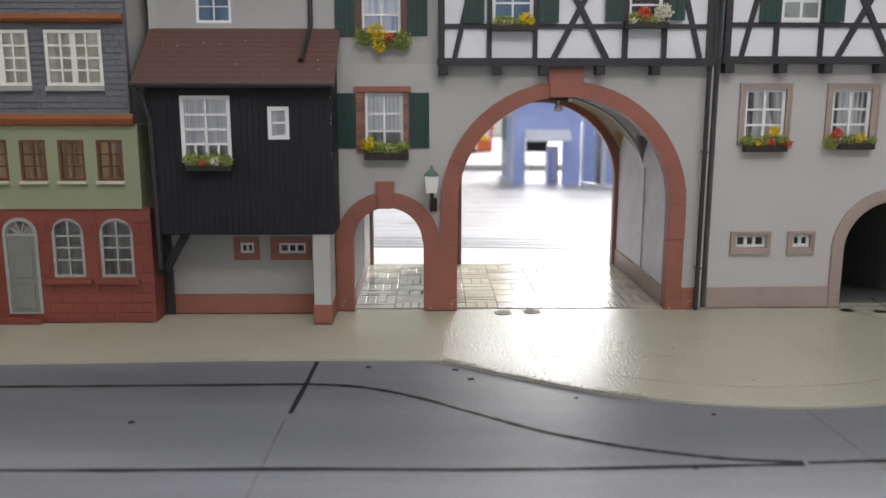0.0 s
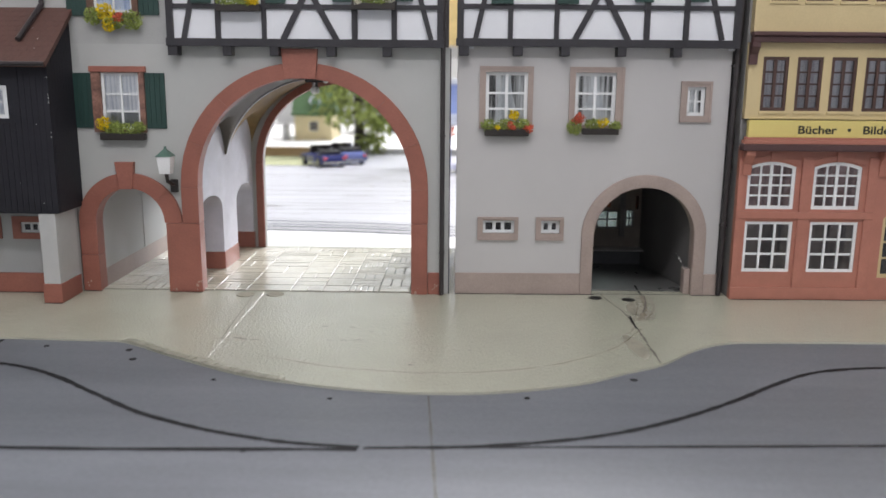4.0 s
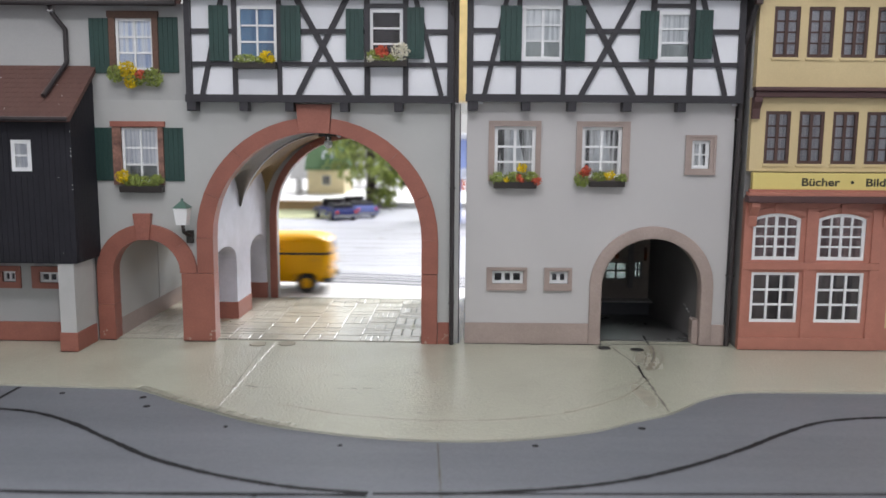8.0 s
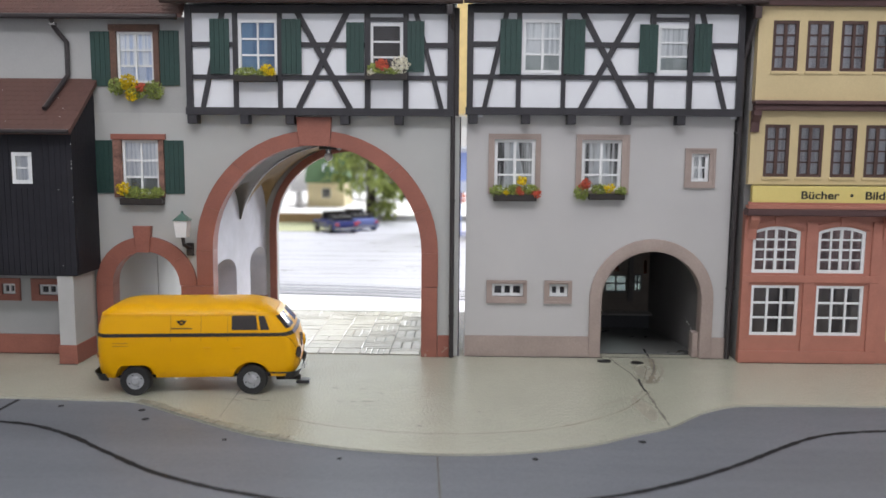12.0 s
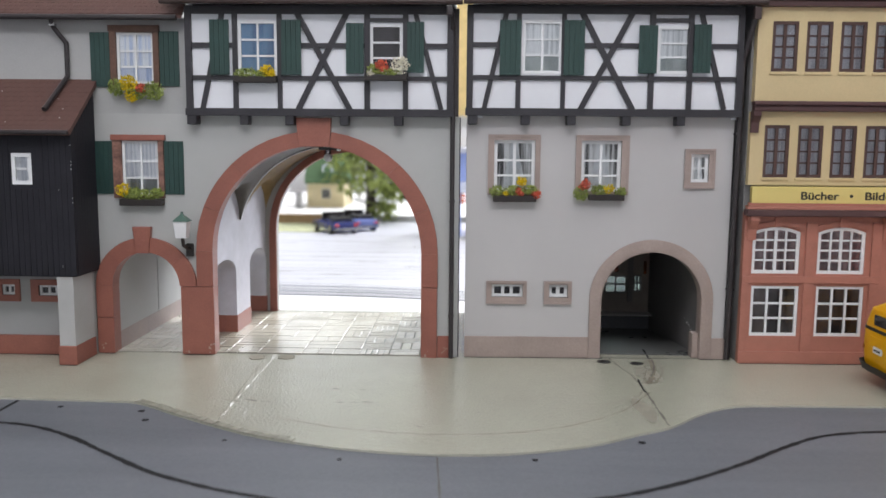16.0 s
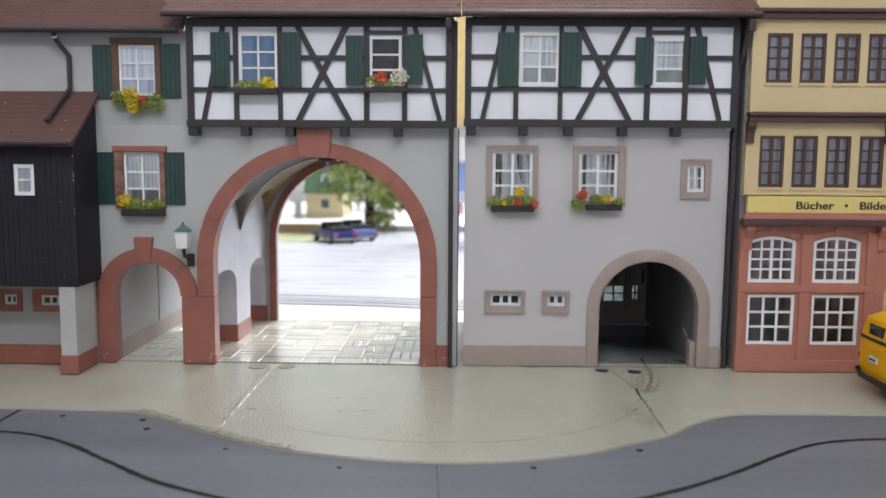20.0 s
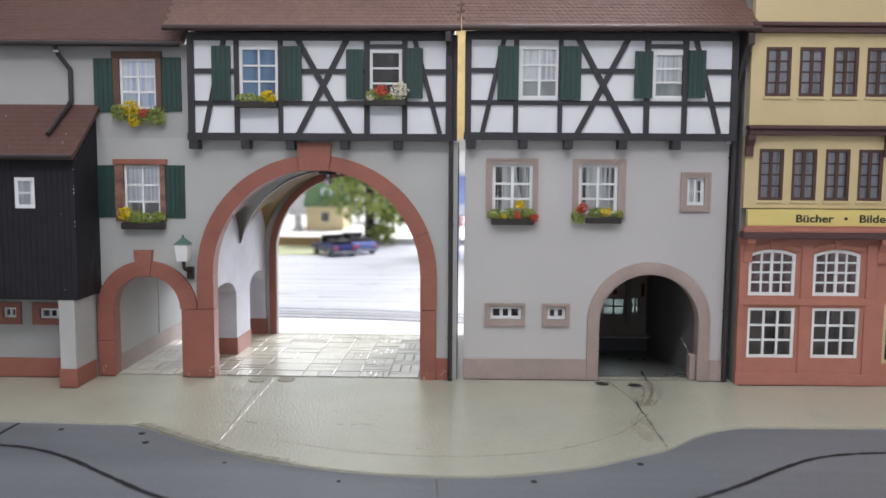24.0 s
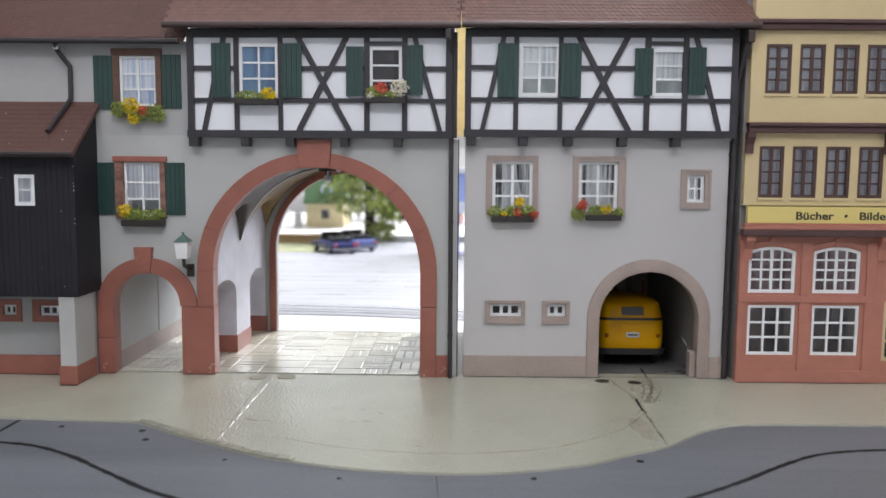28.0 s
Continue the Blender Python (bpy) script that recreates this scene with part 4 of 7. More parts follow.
def timber_storey(house, s, dz, x0, x1, wins, shut, gable, inset=0.0):
    """Half-timbered storey; s, dz shift the common pattern."""
    yf = 22.65
    part("plaster_panel_wall", sheet(rect(x0, 6.72 + dz, x1, 9.62), [rect(*w) for w in wins], yf, yf + 0.2), "plaster_white", house, "white plaster between dark timbers")
    zs = 6.80 + dz
    beam(house, x0 - 0.03, zs, x1 + 0.03, zs, 0.20, 22.53)
    beam(house, x0, 7.71 + dz, x1, 7.71 + dz, 0.12)
    beam(house, x0, 8.57 + dz, 2.0 + s, 8.57 + dz, 0.13)
    beam(house, 3.12 + s, 8.57 + dz, 5.5 + s, 8.57 + dz, 0.13)
    beam(house, 6.5 + s, 8.57 + dz, x1, 8.57 + dz, 0.13)
    beam(house, x0, 9.50 + dz, x1, 9.50 + dz, 0.22)
    beam(house, x0 + 0.08, 6.72 + dz, x0 + 0.08, 9.5, 0.17, 22.55)
    beam(house, x1 - 0.07, 6.72 + dz, x1 - 0.07, 9.5, 0.15, 22.55)
    for x, w in ((1.945, 0.13), (3.15, 0.12), (5.51, 0.15), (6.54, 0.14)):
        beam(house, x + s, 6.85 + dz, x + s, 9.45 + dz, w, 22.575)
    beam(house, 1.03 + s, 6.86 + dz, 1.61 + s, 9.42 + dz, 0.13, 22.58)
    beam(house, 3.635 + s, 6.88 + dz, 4.965 + s, 9.42 + dz, 0.15, 22.58)
    beam(house, 5.04 + s, 6.88 + dz, 3.625 + s, 9.42 + dz, 0.15, 22.572)
    beam(house, 7.50 + s, 6.90 + dz, 6.80 + s, 9.44 + dz, 0.13, 22.58)
    beam(house, 5.56 + s, 9.24 + dz, 6.5 + s, 9.24 + dz, 0.10)
    for x in (0.75, 2.165, 3.40, 4.885, 6.35):
        part("joist_end", boxed(x + s - 0.13 * (1.1 if x < 1 else 0.9), 22.55, 6.46 + dz, x + s + 0.13 * 0.9, 22.92, 6.71 + dz, 0.02), "timber", house)
    for x0_, z0_, x1_, z1_ in shut:
        shutter(house, x0_, z0_, x1_, z1_, 22.56)
    # body of the storey behind the front
    part("storey_wall", sheet(GABLE, [], x0 + inset, x0 + inset + 0.15, "x"), "plaster_white", house)
    part("storey_wall", sheet(GABLE, [], x1 - 0.15, x1, "x"), "plaster_white", house)
    part("storey_wall", boxed(x0 + inset, 29.0, 6.7, x1, 29.15, 11.56), "plaster_white", house)
    part("storey_floor", boxed(x0 + inset + 0.16, 23.25, 6.62, x1 - 0.16, 28.98, 6.7), "interior", house)


GW = [(2.03, 7.80, 3.07, 9.22), (5.59, 7.84, 6.45, 9.14)]
timber_storey(gate, 0.0, 0.0, 0.61, 7.80, GW, [(1.28, 7.78, 1.81, 9.23), (3.21, 7.79, 3.75, 9.23), (4.95, 7.83, 5.43, 9.15), (6.58, 7.86, 7.04, 9.19)], True)
window(gate, *GW[0], 22.62, 2, 3, back="print_blue", bw=0.05, label="white window over blue glass print")
window(gate, *GW[1], 22.62, 1, [0, 0.3, 0.65, 1], back="print_dark", bw=0.05, label="white window with dark panes")
tiled_roof(gate, 0.12, 8.055, 22.18, 9.72, 25.7, 13.4, 12, 0.152)
part("gutter", cylinder(bmesh.new(), (0.10, 22.16, 9.66), (8.06, 22.16, 9.66), 0.085, seg=12), "gutter", gate, smooth=40)
downpipe(gate, [(7.74, 22.2, 9.6), (7.78, 22.35, 9.35), (7.81, 22.68, 8.9), (7.82, 22.72, 0.03)], 0.065)
for z in (1.2, 4.4, 7.6):
    part("pipe_clip", boxed(7.74, 22.64, z, 7.90, 22.86, z + 0.05, 0.01), "pipe_dark", gate)
part("corner_strip", boxed(7.862, 22.9, 0.02, 7.995, 23.2, 6.7), "plaster_grey", gate)
part("corner_board", boxed(7.805, 22.70, 6.72, 7.965, 22.9, 9.56, 0.015), "pipe_dark", gate, "black corner board beside the timbered storey")
part("corner_edge", boxed(8.0, 22.88, 0.02, 8.03, 22.98, 6.7, 0.01), "pipe_dark", gate)
part("gutter_head", boxed(7.64, 22.12, 9.30, 7.80, 22.3, 9.56, 0.03), "pipe_dark", gate)

# ---- the wing with the black boarded bay ----
wing = thing("wing_house", (-3.4, 22.9, 0), "grey plastered house with a black boarded bay and brown roofs", "house")
W_UP = (-1.40, 7.55, -0.38, 8.93)
W_UP2 = (-5.75, 7.80, -4.83, 9.0)
part("wall", sheet(rect(-7.0, 6.75, 0.60, 9.32), [rect(*W_UP), rect(*W_UP2)], Y + 0.01, Y + 0.25), "plaster_wing", wing)
part("wall", sheet(rect(-6.75, 0, -2.26, 6.74), [rect(-4.80, 1.68, -4.42, 1.98), rect(-3.75, 1.67, -3.01, 1.97)], 22.62, 22.88), "plaster_shade", wing, "grey wall under the bay, coloured darker for its shade")
part("wall", boxed(-7.0, 22.9, 0, -6.8, 29.1, 9.3), "plaster_grey", wing)
part("wall", boxed(-7.0, 28.9, 0, -2.25, 29.1, 9.3), "plaster_grey", wing)
surround(wing, -1.57, 7.45, -0.22, 9.10, *W_UP, Y, "wood_trim", 0.06)
part("lintel", boxed(-1.60, Y - 0.08, 8.95, -0.19, Y, 9.12, 0.01), "wood_trim", wing)
window(wing, *W_UP, Y, 2, [0, 0.32, 0.66, 1], back="curtain_blue", bw=0.055, low=("print_sky", 0.34), label="white window with blue print and curtain")
window(wing, *W_UP2, Y, 2, 3, back="print_blue", label="white window over blue glass print")
shutter(wing, -2.12, 7.46, -1.58, 8.93, Y)
shutter(wing, -0.21, 7.49, 0.33, 8.96, Y)
tiled_roof(wing, -7.2, 0.55, 22.52, 9.36, 25.9, 12.9, 16, 0.148, mat="roof_brown")
part("gutter", cylinder(bmesh.new(), (-7.2, 22.48, 9.29), (0.42, 22.48, 9.27), 0.075, seg=12), "pipe_dark", wing, smooth=40)
downpipe(wing, [(-2.98, 22.5, 9.2), (-2.98, 22.62, 9.02), (-2.74, 22.82, 8.62), (-2.75, 22.82, 7.74), (-2.86, 21.66, 6.80)], 0.065)
part("pipe_collar", boxed(-3.06, 22.5, 9.04, -2.9, 22.66, 9.12, 0.02), "metal", wing)
# cellar windows and plinth under the bay
for (a, b, c_, d), (e, f_, g, h), n in (((-4.97, 1.50, -4.28, 2.13), (-4.80, 1.68, -4.42, 1.98), 2), ((-3.97, 1.50, -2.86, 2.13), (-3.75, 1.67, -3.01, 1.97), 3)):
    surround(wing, a, b, c_, d, e, f_, g, h, 22.62, "sandstone", 0.05)
    window(wing, e, f_, g, h, 22.63, n, 1, back="print_dark", fw=0.065, bw=0.06, label="small white cellar window")
part("plinth", boxed(-6.63, 22.55, 0, -2.25, 22.63, 0.54, 0.01), "sandstone", wing)
post = part("bay_post", boxed(-2.66, 21.48, 0.50, -2.22, 22.62, 2.46, 0.02), "post_white", wing, "white post under the bay")
part("post_base", boxed(-2.69, 21.45, 0, -2.19, 22.64, 0.52, 0.02), "sandstone", wing)
# added black panel that stands for the shade in the gap
part("gap_board", boxed(-6.872, 22.46, 0, -6.63, 22.54, 2.4), "pipe_dark", wing, "dark panel for the shade between the houses")
# boarded bay
BW1, BW2 = (-5.89, 4.25, -4.63, 5.93), (-3.70, 4.84, -3.16, 5.66)
part("bay_front", sheet([(-6.52, 2.44), (-2.11, 2.44), (-2.09, 6.24), (-6.72, 6.24)], [rect(*BW1), rect(*BW2)], 21.45, 21.55), "black_board", wing, "black boarded front")
part("bay_side", prism(bmesh.new(), [(21.55, 2.44), (22.9, 2.44), (22.9, 7.5), (21.55, 6.3)], -2.24, -2.11, "x"), "black_board", wing)
part("bay_side", prism(bmesh.new(), [(21.55, 2.44), (22.9, 2.44), (22.9, 7.5), (21.55, 6.3)], -6.70, -6.52, "x"), "black_board", wing)
part("bay_floor", boxed(-6.52, 21.46, 2.40, -2.11, 22.88, 2.45), "black_board", wing)
rnd = random.Random(3)
first = part("board", boxed(-6.50, 21.435, 2.44, -6.35, 21.46, 4.16, 0.006), "black_board", wing)
for i in range(29):
    x = -6.50 + 0.1525 * i
    if i == 0:
        continue
    free = not (x + 0.15 > BW1[0] - 0.03 and x < BW1[2] + 0.03)
    part("board", boxed(x, 21.437 - rnd.uniform(0, 0.006), 2.43, x + 0.145, 21.46, 4.12 if not free else (4.72 if x + 0.15 > BW2[0] - 0.03 and x < BW2[2] + 0.03 else 6.2), 0.006), "black_board", wing)
for i in range(9):
    y = 21.56 + 0.148 * i
    part("board", boxed(-2.112, y, 2.43, -2.095, y + 0.14, 6.25 + (y - 21.56) * 0.8), "black_board", wing)
window(wing, *BW1, 21.44, 2, [0, 0.25, 0.5, 0.75, 1], back="curtain", fw=0.10, bw=0.06, low=("print_room", 0.27), label="tall white window with net curtains")
for k in (0.27, 0.73):
    x = BW1[0] + (BW1[2] - BW1[0]) * k
    part("glazing_bar", boxed(x - 0.025, 21.47, BW1[1] + 0.08, x + 0.025, 21.53, BW1[1] + 0.47), "frame_white", wing)
window(wing, *BW2, 21.44, 1, 2, back="curtain", fw=0.10, bw=0.05, label="small white window with net curtain")
part("bay_roof", prism(bmesh.new(), [(21.12, 6.22), (22.92, 7.66), (22.92, 7.52), (21.18, 6.12)], -6.98, -1.98, "x"), "roof_brown", wing, "plain brown lean-to roof")
part("bay_gutter", cylinder(bmesh.new(), (-7.0, 21.12, 6.2), (-2.0, 21.12, 6.2), 0.06, seg=12), "pipe_dark", wing, smooth=40)
def bay_shingles():
    rows, w = 11, 0.2
    up = Vector((0, 1.8, 1.44)) / rows
    nrm = Vector((0, -1.44, 1.8)).normalized()
    rnd = random.Random(17)
    bm = bmesh.new()
    prof = [(-0.49, 1.12), (-0.49, 0.25), (-0.3, 0.06), (0.0, 0.0), (0.3, 0.06), (0.49, 0.25), (0.49, 1.12)]
    lo = [bm.verts.new(Vector((-6.97 + w / 2 + u * w, 21.12, 6.225)) + up * v + nrm * 0.002) for u, v in prof]
    hi = [bm.verts.new(v.co + nrm * (0.003 + 0.006 * (1.12 - p[1]))) for v, p in zip(lo, prof)]
    bm.faces.new(hi)
    for i in range(len(lo) - 1):
        bm.faces.new((lo[i], lo[i + 1], hi[i + 1], hi[i]))
    first = part("shingle", bm, "roof_brown", wing)
    for r in range(rows):
        for i in range(24 + (r % 2 == 0)):
            if r or i:
                twin(first, i * w + (r % 2) * w / 2, up.y * r, up.z * r)
    for i in range(10):
        x, a = rnd.uniform(-6.8, -2.2), rnd.uniform(0.05, 0.9)
        part("paint_speck", boxed(x, 21.11 + 1.8 * a, 6.245 + 1.44 * a, x + rnd.uniform(0.012, 0.03), 21.12 + 1.8 * a, 6.262 + 1.44 * a), "far_white", wing)
bay_shingles()
for _ in range(12):
    x, z, r = chips.uniform(-6.3, -2.3), chips.uniform(2.6, 5.9), chips.uniform(0.006, 0.014)
    if not (BW1[0] - 0.1 < x < BW1[2] + 0.1 or BW2[0] - 0.1 < x < BW2[2] + 0.1):
        part("paint_speck", boxed(x, 21.428, z, x + r, 21.436, z + r * 1.6), "far_white", wing)
for _ in range(9):
    z, r = chips.uniform(4.2, 6.2), chips.uniform(0.006, 0.014)
    part("paint_chip", boxed(-2.102 - r, 21.431, z, -2.093, 21.437, z + r * chips.uniform(1.5, 5)), "sandstone_pale" if chips.random() < 0.4 else "post_white", wing)
downpipe(wing, [(-6.80, 21.2, 6.1), (-6.78, 21.35, 5.9), (-6.62, 21.42, 5.3), (-6.60, 21.42, 1.5)], 0.06)
part("brace", prism(bmesh.new(), [(-6.60, 1.55), (-6.60, 1.40), (-6.45, 1.40), (-5.85, 2.44), (-6.05, 2.44)], 21.6, 21.8), "black_board", wing)
part("bracket_post", boxed(-6.72, 21.55, 1.35, -6.55, 21.8, 2.5), "black_board", wing)

# ---- the house with the garage archway ----
inn = thing("garage_house", (11.9, 22.9, 0), "pale grey house with a garage archway and half-timbered upper storey", "house")
HW = [(8.97, 4.70, 10.10, 6.11), (11.37, 4.72, 12.47, 6.11), (14.39, 4.99, 14.88, 5.76), (8.96, 1.73, 9.83, 2.09), (10.57, 1.73, 11.09, 2.09)]
GAR = arch(12.01, 14.91, 0, 1.66, 3.06, 36)
part("wall", sheet([(8.21, 0), (12.01, 0)] + list(reversed(GAR[2:])) + [(14.91, 0), (15.53, 0), (15.53, 6.92), (8.21, 6.92)], [rect(*w) for w in HW], Y, Y + 0.3), "plaster_warm", inn)
part("side_wall", boxed(8.46, 23.2, 0, 8.66, 29.6, 6.8), "plaster_warm", inn)
part("side_wall", boxed(15.35, 23.2, 0, 15.53, 29.6, 6.8), "plaster_warm", inn)
part("rear_wall", sheet(rect(8.46, 0, 15.56, 6.8), [rect(13.40, 0.66, 14.23, 1.33), rect(14.44, 0.72, 14.76, 1.36), rect(13.76, 1.42, 13.92, 1.80), rect(14.80, 1.36, 14.92, 1.86)], 29.6, 29.82), "interior_brown", inn)
for w in ((13.40, 0.66, 14.23, 1.33), (14.44, 0.72, 14.76, 1.36)):
    window(inn, *w, 29.62, 2, 2, "interior", "", fw=0.06, bw=0.05, glass="glass_dusty", label="rear window of the garage with panes tinted dark to dim it")
for w in ((13.76, 1.42, 13.92, 1.80), (14.80, 1.36, 14.92, 1.86)):
    part("amber_pane", boxed(w[0], 29.66, w[1], w[2], 29.68, w[3]), "glass_amber", inn, "small amber pane in the rear wall")
part("rear_post", boxed(14.22, 29.42, 0.4, 14.40, 29.58, 3.2, 0.02), "interior", inn)
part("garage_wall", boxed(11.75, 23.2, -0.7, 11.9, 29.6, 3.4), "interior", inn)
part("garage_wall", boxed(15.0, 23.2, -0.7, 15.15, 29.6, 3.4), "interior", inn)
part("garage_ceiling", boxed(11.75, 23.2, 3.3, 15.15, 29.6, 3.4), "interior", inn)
part("garage_floor", prism(bmesh.new(), [(23.38, 0.004), (29.55, -0.60), (29.55, -0.72), (23.38, -0.2)], 11.92, 14.98, "x"), "garage_floor", inn, "dark smooth garage floor")
part("pit_end", boxed(11.92, 29.5, -0.75, 14.98, 29.59, -0.001), "interior", inn)
part("threshold", boxed(12.06, 22.86, 0.0, 14.86, 22.92, 0.008), "joint", inn)
ring_out, ring_in = arch(11.70, 15.17, 0, 1.68, 3.385, 40), arch(12.04, 14.83, 0, 1.66, 3.03, 40)
part("arch_frame", prism(bmesh.new(), ring_out[2:] + [(11.70, 0), (12.04, 0)] + list(reversed(ring_in[2:])) + [(14.83, 0), (15.17, 0)], Y - 0.09, Y + 0.36, bevel=0.035), "sandstone_dull", inn, "rounded pale stone frame of the archway", smooth=35)
part("bollard", boxed(14.66, 22.95, 0, 14.83, 23.3, 0.72, 0.03), "sandstone_dull", inn, "chipped pale guard stone")
worn = random.Random(41)
for i in range(9):
    part("paint_chip", prism(bmesh.new(), [(14.66 - 0.030 * i + worn.uniform(-0.03, 0.03), 0.74 + 0.055 * i + worn.uniform(-0.03, 0.03)) for _ in range(3)], 22.96, 22.972), "plate_white", inn)

part("plinth", boxed(8.20, Y - 0.05, 0, 11.70, Y + 0.02, 0.60, 0.01), "sandstone_dull", inn)
part("plinth", boxed(15.17, Y - 0.06, 0, 15.54, Y + 0.02, 0.60, 0.015), "sandstone_dull", inn)
SURROUNDS = [(8.80, 4.60, 10.24, 6.26), (11.21, 4.62, 12.68, 6.26), (14.21, 4.82, 15.05, 5.91), (8.80, 1.54, 9.94, 2.19), (10.42, 1.54, 11.20, 2.19)]
for (a, b, c_, d), w in zip(SURROUNDS, HW):
    surround(inn, a, b, c_, d, *w, Y, "sandstone_dull", 0.05)
    part("surround_moulding", sheet(rect(a, b, c_, d), [rect(a + 0.06, b + 0.06, c_ - 0.06, d - 0.06)], Y - 0.075, Y - 0.04), "sandstone_dull", inn)
for w in HW[:2]:
    win = window(inn, *w, Y + 0.03, 2, [0, 0.28, 0.62, 1], back="print_bright", fw=0.09, bw=0.06, mid=0.08, label="white window with drawn-back striped curtains")
    drapes(win, *w, Y + 0.03, 0.40)
drapes(window(inn, *HW[2], Y + 0.03, 2, 2, back="print_net", fw=0.09, bw=0.05, label="small white window with curtains"), *HW[2], Y + 0.03, 0.40)
window(inn, *HW[3], Y + 0.06, 3, 1, back="print_dark", fw=0.075, bw=0.09, label="small white three-light cellar window")
window(inn, *HW[4], Y + 0.06, 2, 1, back="print_dark", fw=0.085, bw=0.10, label="small white two-light cellar window")
HT = [(9.66, 7.87, 10.74, 9.29), (13.28, 7.89, 14.19, 9.16)]
timber_storey(inn, 7.62, 0.06, 8.18, 15.56, HT, [(9.05, 7.83, 9.63, 9.27), (10.76, 7.84, 11.32, 9.28), (12.76, 7.90, 13.26, 9.16), (14.22, 7.92, 14.69, 9.19)], True, 0.30)
window(inn, *HT[0], 22.62, 2, 3, back="curtain_soft", fw=0.09, bw=0.05, mid=0.07, low=("print_clear", 0.33), label="white window with a net curtain over grey panes")
window(inn, *HT[1], 22.62, 1, 3, back="curtain_soft", fw=0.09, bw=0.05, low=("print_clear", 0.32), label="white window with a net curtain over grey panes")
tiled_roof(inn, 8.07, 15.98, 22.18, 9.76, 25.7, 13.44, 12, 0.152)
part("gutter", cylinder(bmesh.new(), (8.07, 22.16, 9.70), (16.0, 22.16, 9.72), 0.085, seg=12), "gutter", inn, smooth=40)
downpipe(inn, [(15.78, 22.2, 9.6), (15.74, 22.4, 9.2), (15.62, 22.72, 8.3), (15.59, 22.78, 0.03)], 0.075)
for z in (2.0, 6.3):
    part("pipe_clip", boxed(15.50, 22.69, z, 15.68, 22.88, z + 0.05, 0.01), "pipe_dark", inn)
part("gutter_head", boxed(15.66, 22.12, 9.28, 15.84, 22.32, 9.6, 0.03), "gutter", inn)

# ---- the bookshop ----
shop = thing("bookshop_house", (19.9, 22.5, 0), "yellow town house with brown windows over a salmon bookshop front", "house")
YB = 22.5
X0, X1 = 15.82, 23.9
row1 = [(16.27 + 0.904 * i, 7.97, 16.96 + 0.904 * i, 9.28) for i in range(8)]
row2 = [(16.22 + 0.903 * i, 5.16, 16.90 + 0.903 * i, 6.56) for i in range(8)]
part("wall", sheet(rect(X0 + 0.06, 7.18, X1, 9.66), [rect(*w) for w in row1], YB - 0.05, YB + 0.2), "yellow_wall", shop)
part("wall", sheet(rect(X0 + 0.02, 4.95, X1, 6.92), [rect(*w) for w in row2], YB, YB + 0.2), "yellow_wall", shop)
part("wall", boxed(X0 + 0.1, YB - 0.1, 9.88, X1, YB + 0.15, 12.2), "yellow_wall", shop)
for w in row1:
    window(shop, *w, YB - 0.05, 2, 4, "frame_brown", "print_grey", fw=0.085, bw=0.045, mid=0.085, sill="yellow_wall", label="brown casement window with sill")
for w in row2:
    window(shop, *w, YB, 2, 4, "frame_brown", "print_grey", fw=0.085, bw=0.045, mid=0.085, sill="yellow_wall", label="brown casement window with sill")
for z, yy in ((9.64, 0.0), (6.92, 0.0)):
    part("cornice", boxed(X0 + 0.02, YB - 0.22, z, X1, YB, z + 0.16, 0.03), "cornice", shop)
    part("cornice", boxed(X0 - 0.01, YB - 0.30, z + 0.16, X1, YB, z + 0.27, 0.03), "cornice", shop)
for x in (X0 + 0.1, 19.7, 23.7):
    part("bracket", prism(bmesh.new(), [(YB, 6.35), (YB - 0.08, 6.35), (YB - 0.10, 6.62), (YB - 0.24, 6.8), (YB - 0.24, 6.92), (YB, 6.92)], x - 0.11, x + 0.11, "x", 0.015), "cornice", shop)
up = [(16.06 + 1.785 * i, 2.52, 17.36 + 1.785 * i, 3.81) for i in range(2)]
lo = [(16.09 + 1.785 * i, 0.77, 17.40 + 1.785 * i, 2.18) for i in range(2)]
def headed(w, rise):
    c, h = (w[0] + w[2]) / 2, (w[2] - w[0]) / 2
    return [(w[0], w[1]), (w[2], w[1])] + [(w[2] - (w[2] - w[0]) * i / 12, w[3] - rise * ((w[2] - (w[2] - w[0]) * i / 12 - c) / h) ** 2) for i in range(13)]
DOOR = (19.86, 0.62, 21.0, 2.62)
part("shop_front", sheet(rect(X0, 0, X1, 4.2), [headed(w, 0.14) for w in up] + [rect(*w) for w in lo] + [headed(DOOR, 0.35), rect(20.0, 3.05, 20.9, 3.6)], YB, YB + 0.2), "salmon", shop)
for w in up:
    window(shop, *w, YB + 0.01, 4, 4, "frame_white", "print_red", fw=0.09, bw=0.05, mid=0.08, curve=0.14, label="white arched shop window")
for w in lo:
    window(shop, *w, YB + 0.01, 3, 3, "frame_white", "print_shop", fw=0.08, bw=0.06, label="white shop window with dark panes")
window(shop, *DOOR, YB + 0.02, 3, 4, "yellow_wall", "print_dark", fw=0.1, bw=0.05, curve=0.35, label="yellow-framed shop door")
window(shop, 20.0, 3.05, 20.9, 3.6, YB + 0.02, 3, 2, "frame_white", "print_red", fw=0.07, bw=0.05, label="small white window")
part("string_course", boxed(X0 - 0.02, YB - 0.06, 2.26, 19.55, YB + 0.02, 2.46, 0.02), "salmon", shop)
part("base_course", boxed(X0 - 0.03, YB - 0.07, 0, 19.6, YB + 0.02, 0.34, 0.015), "salmon", shop)
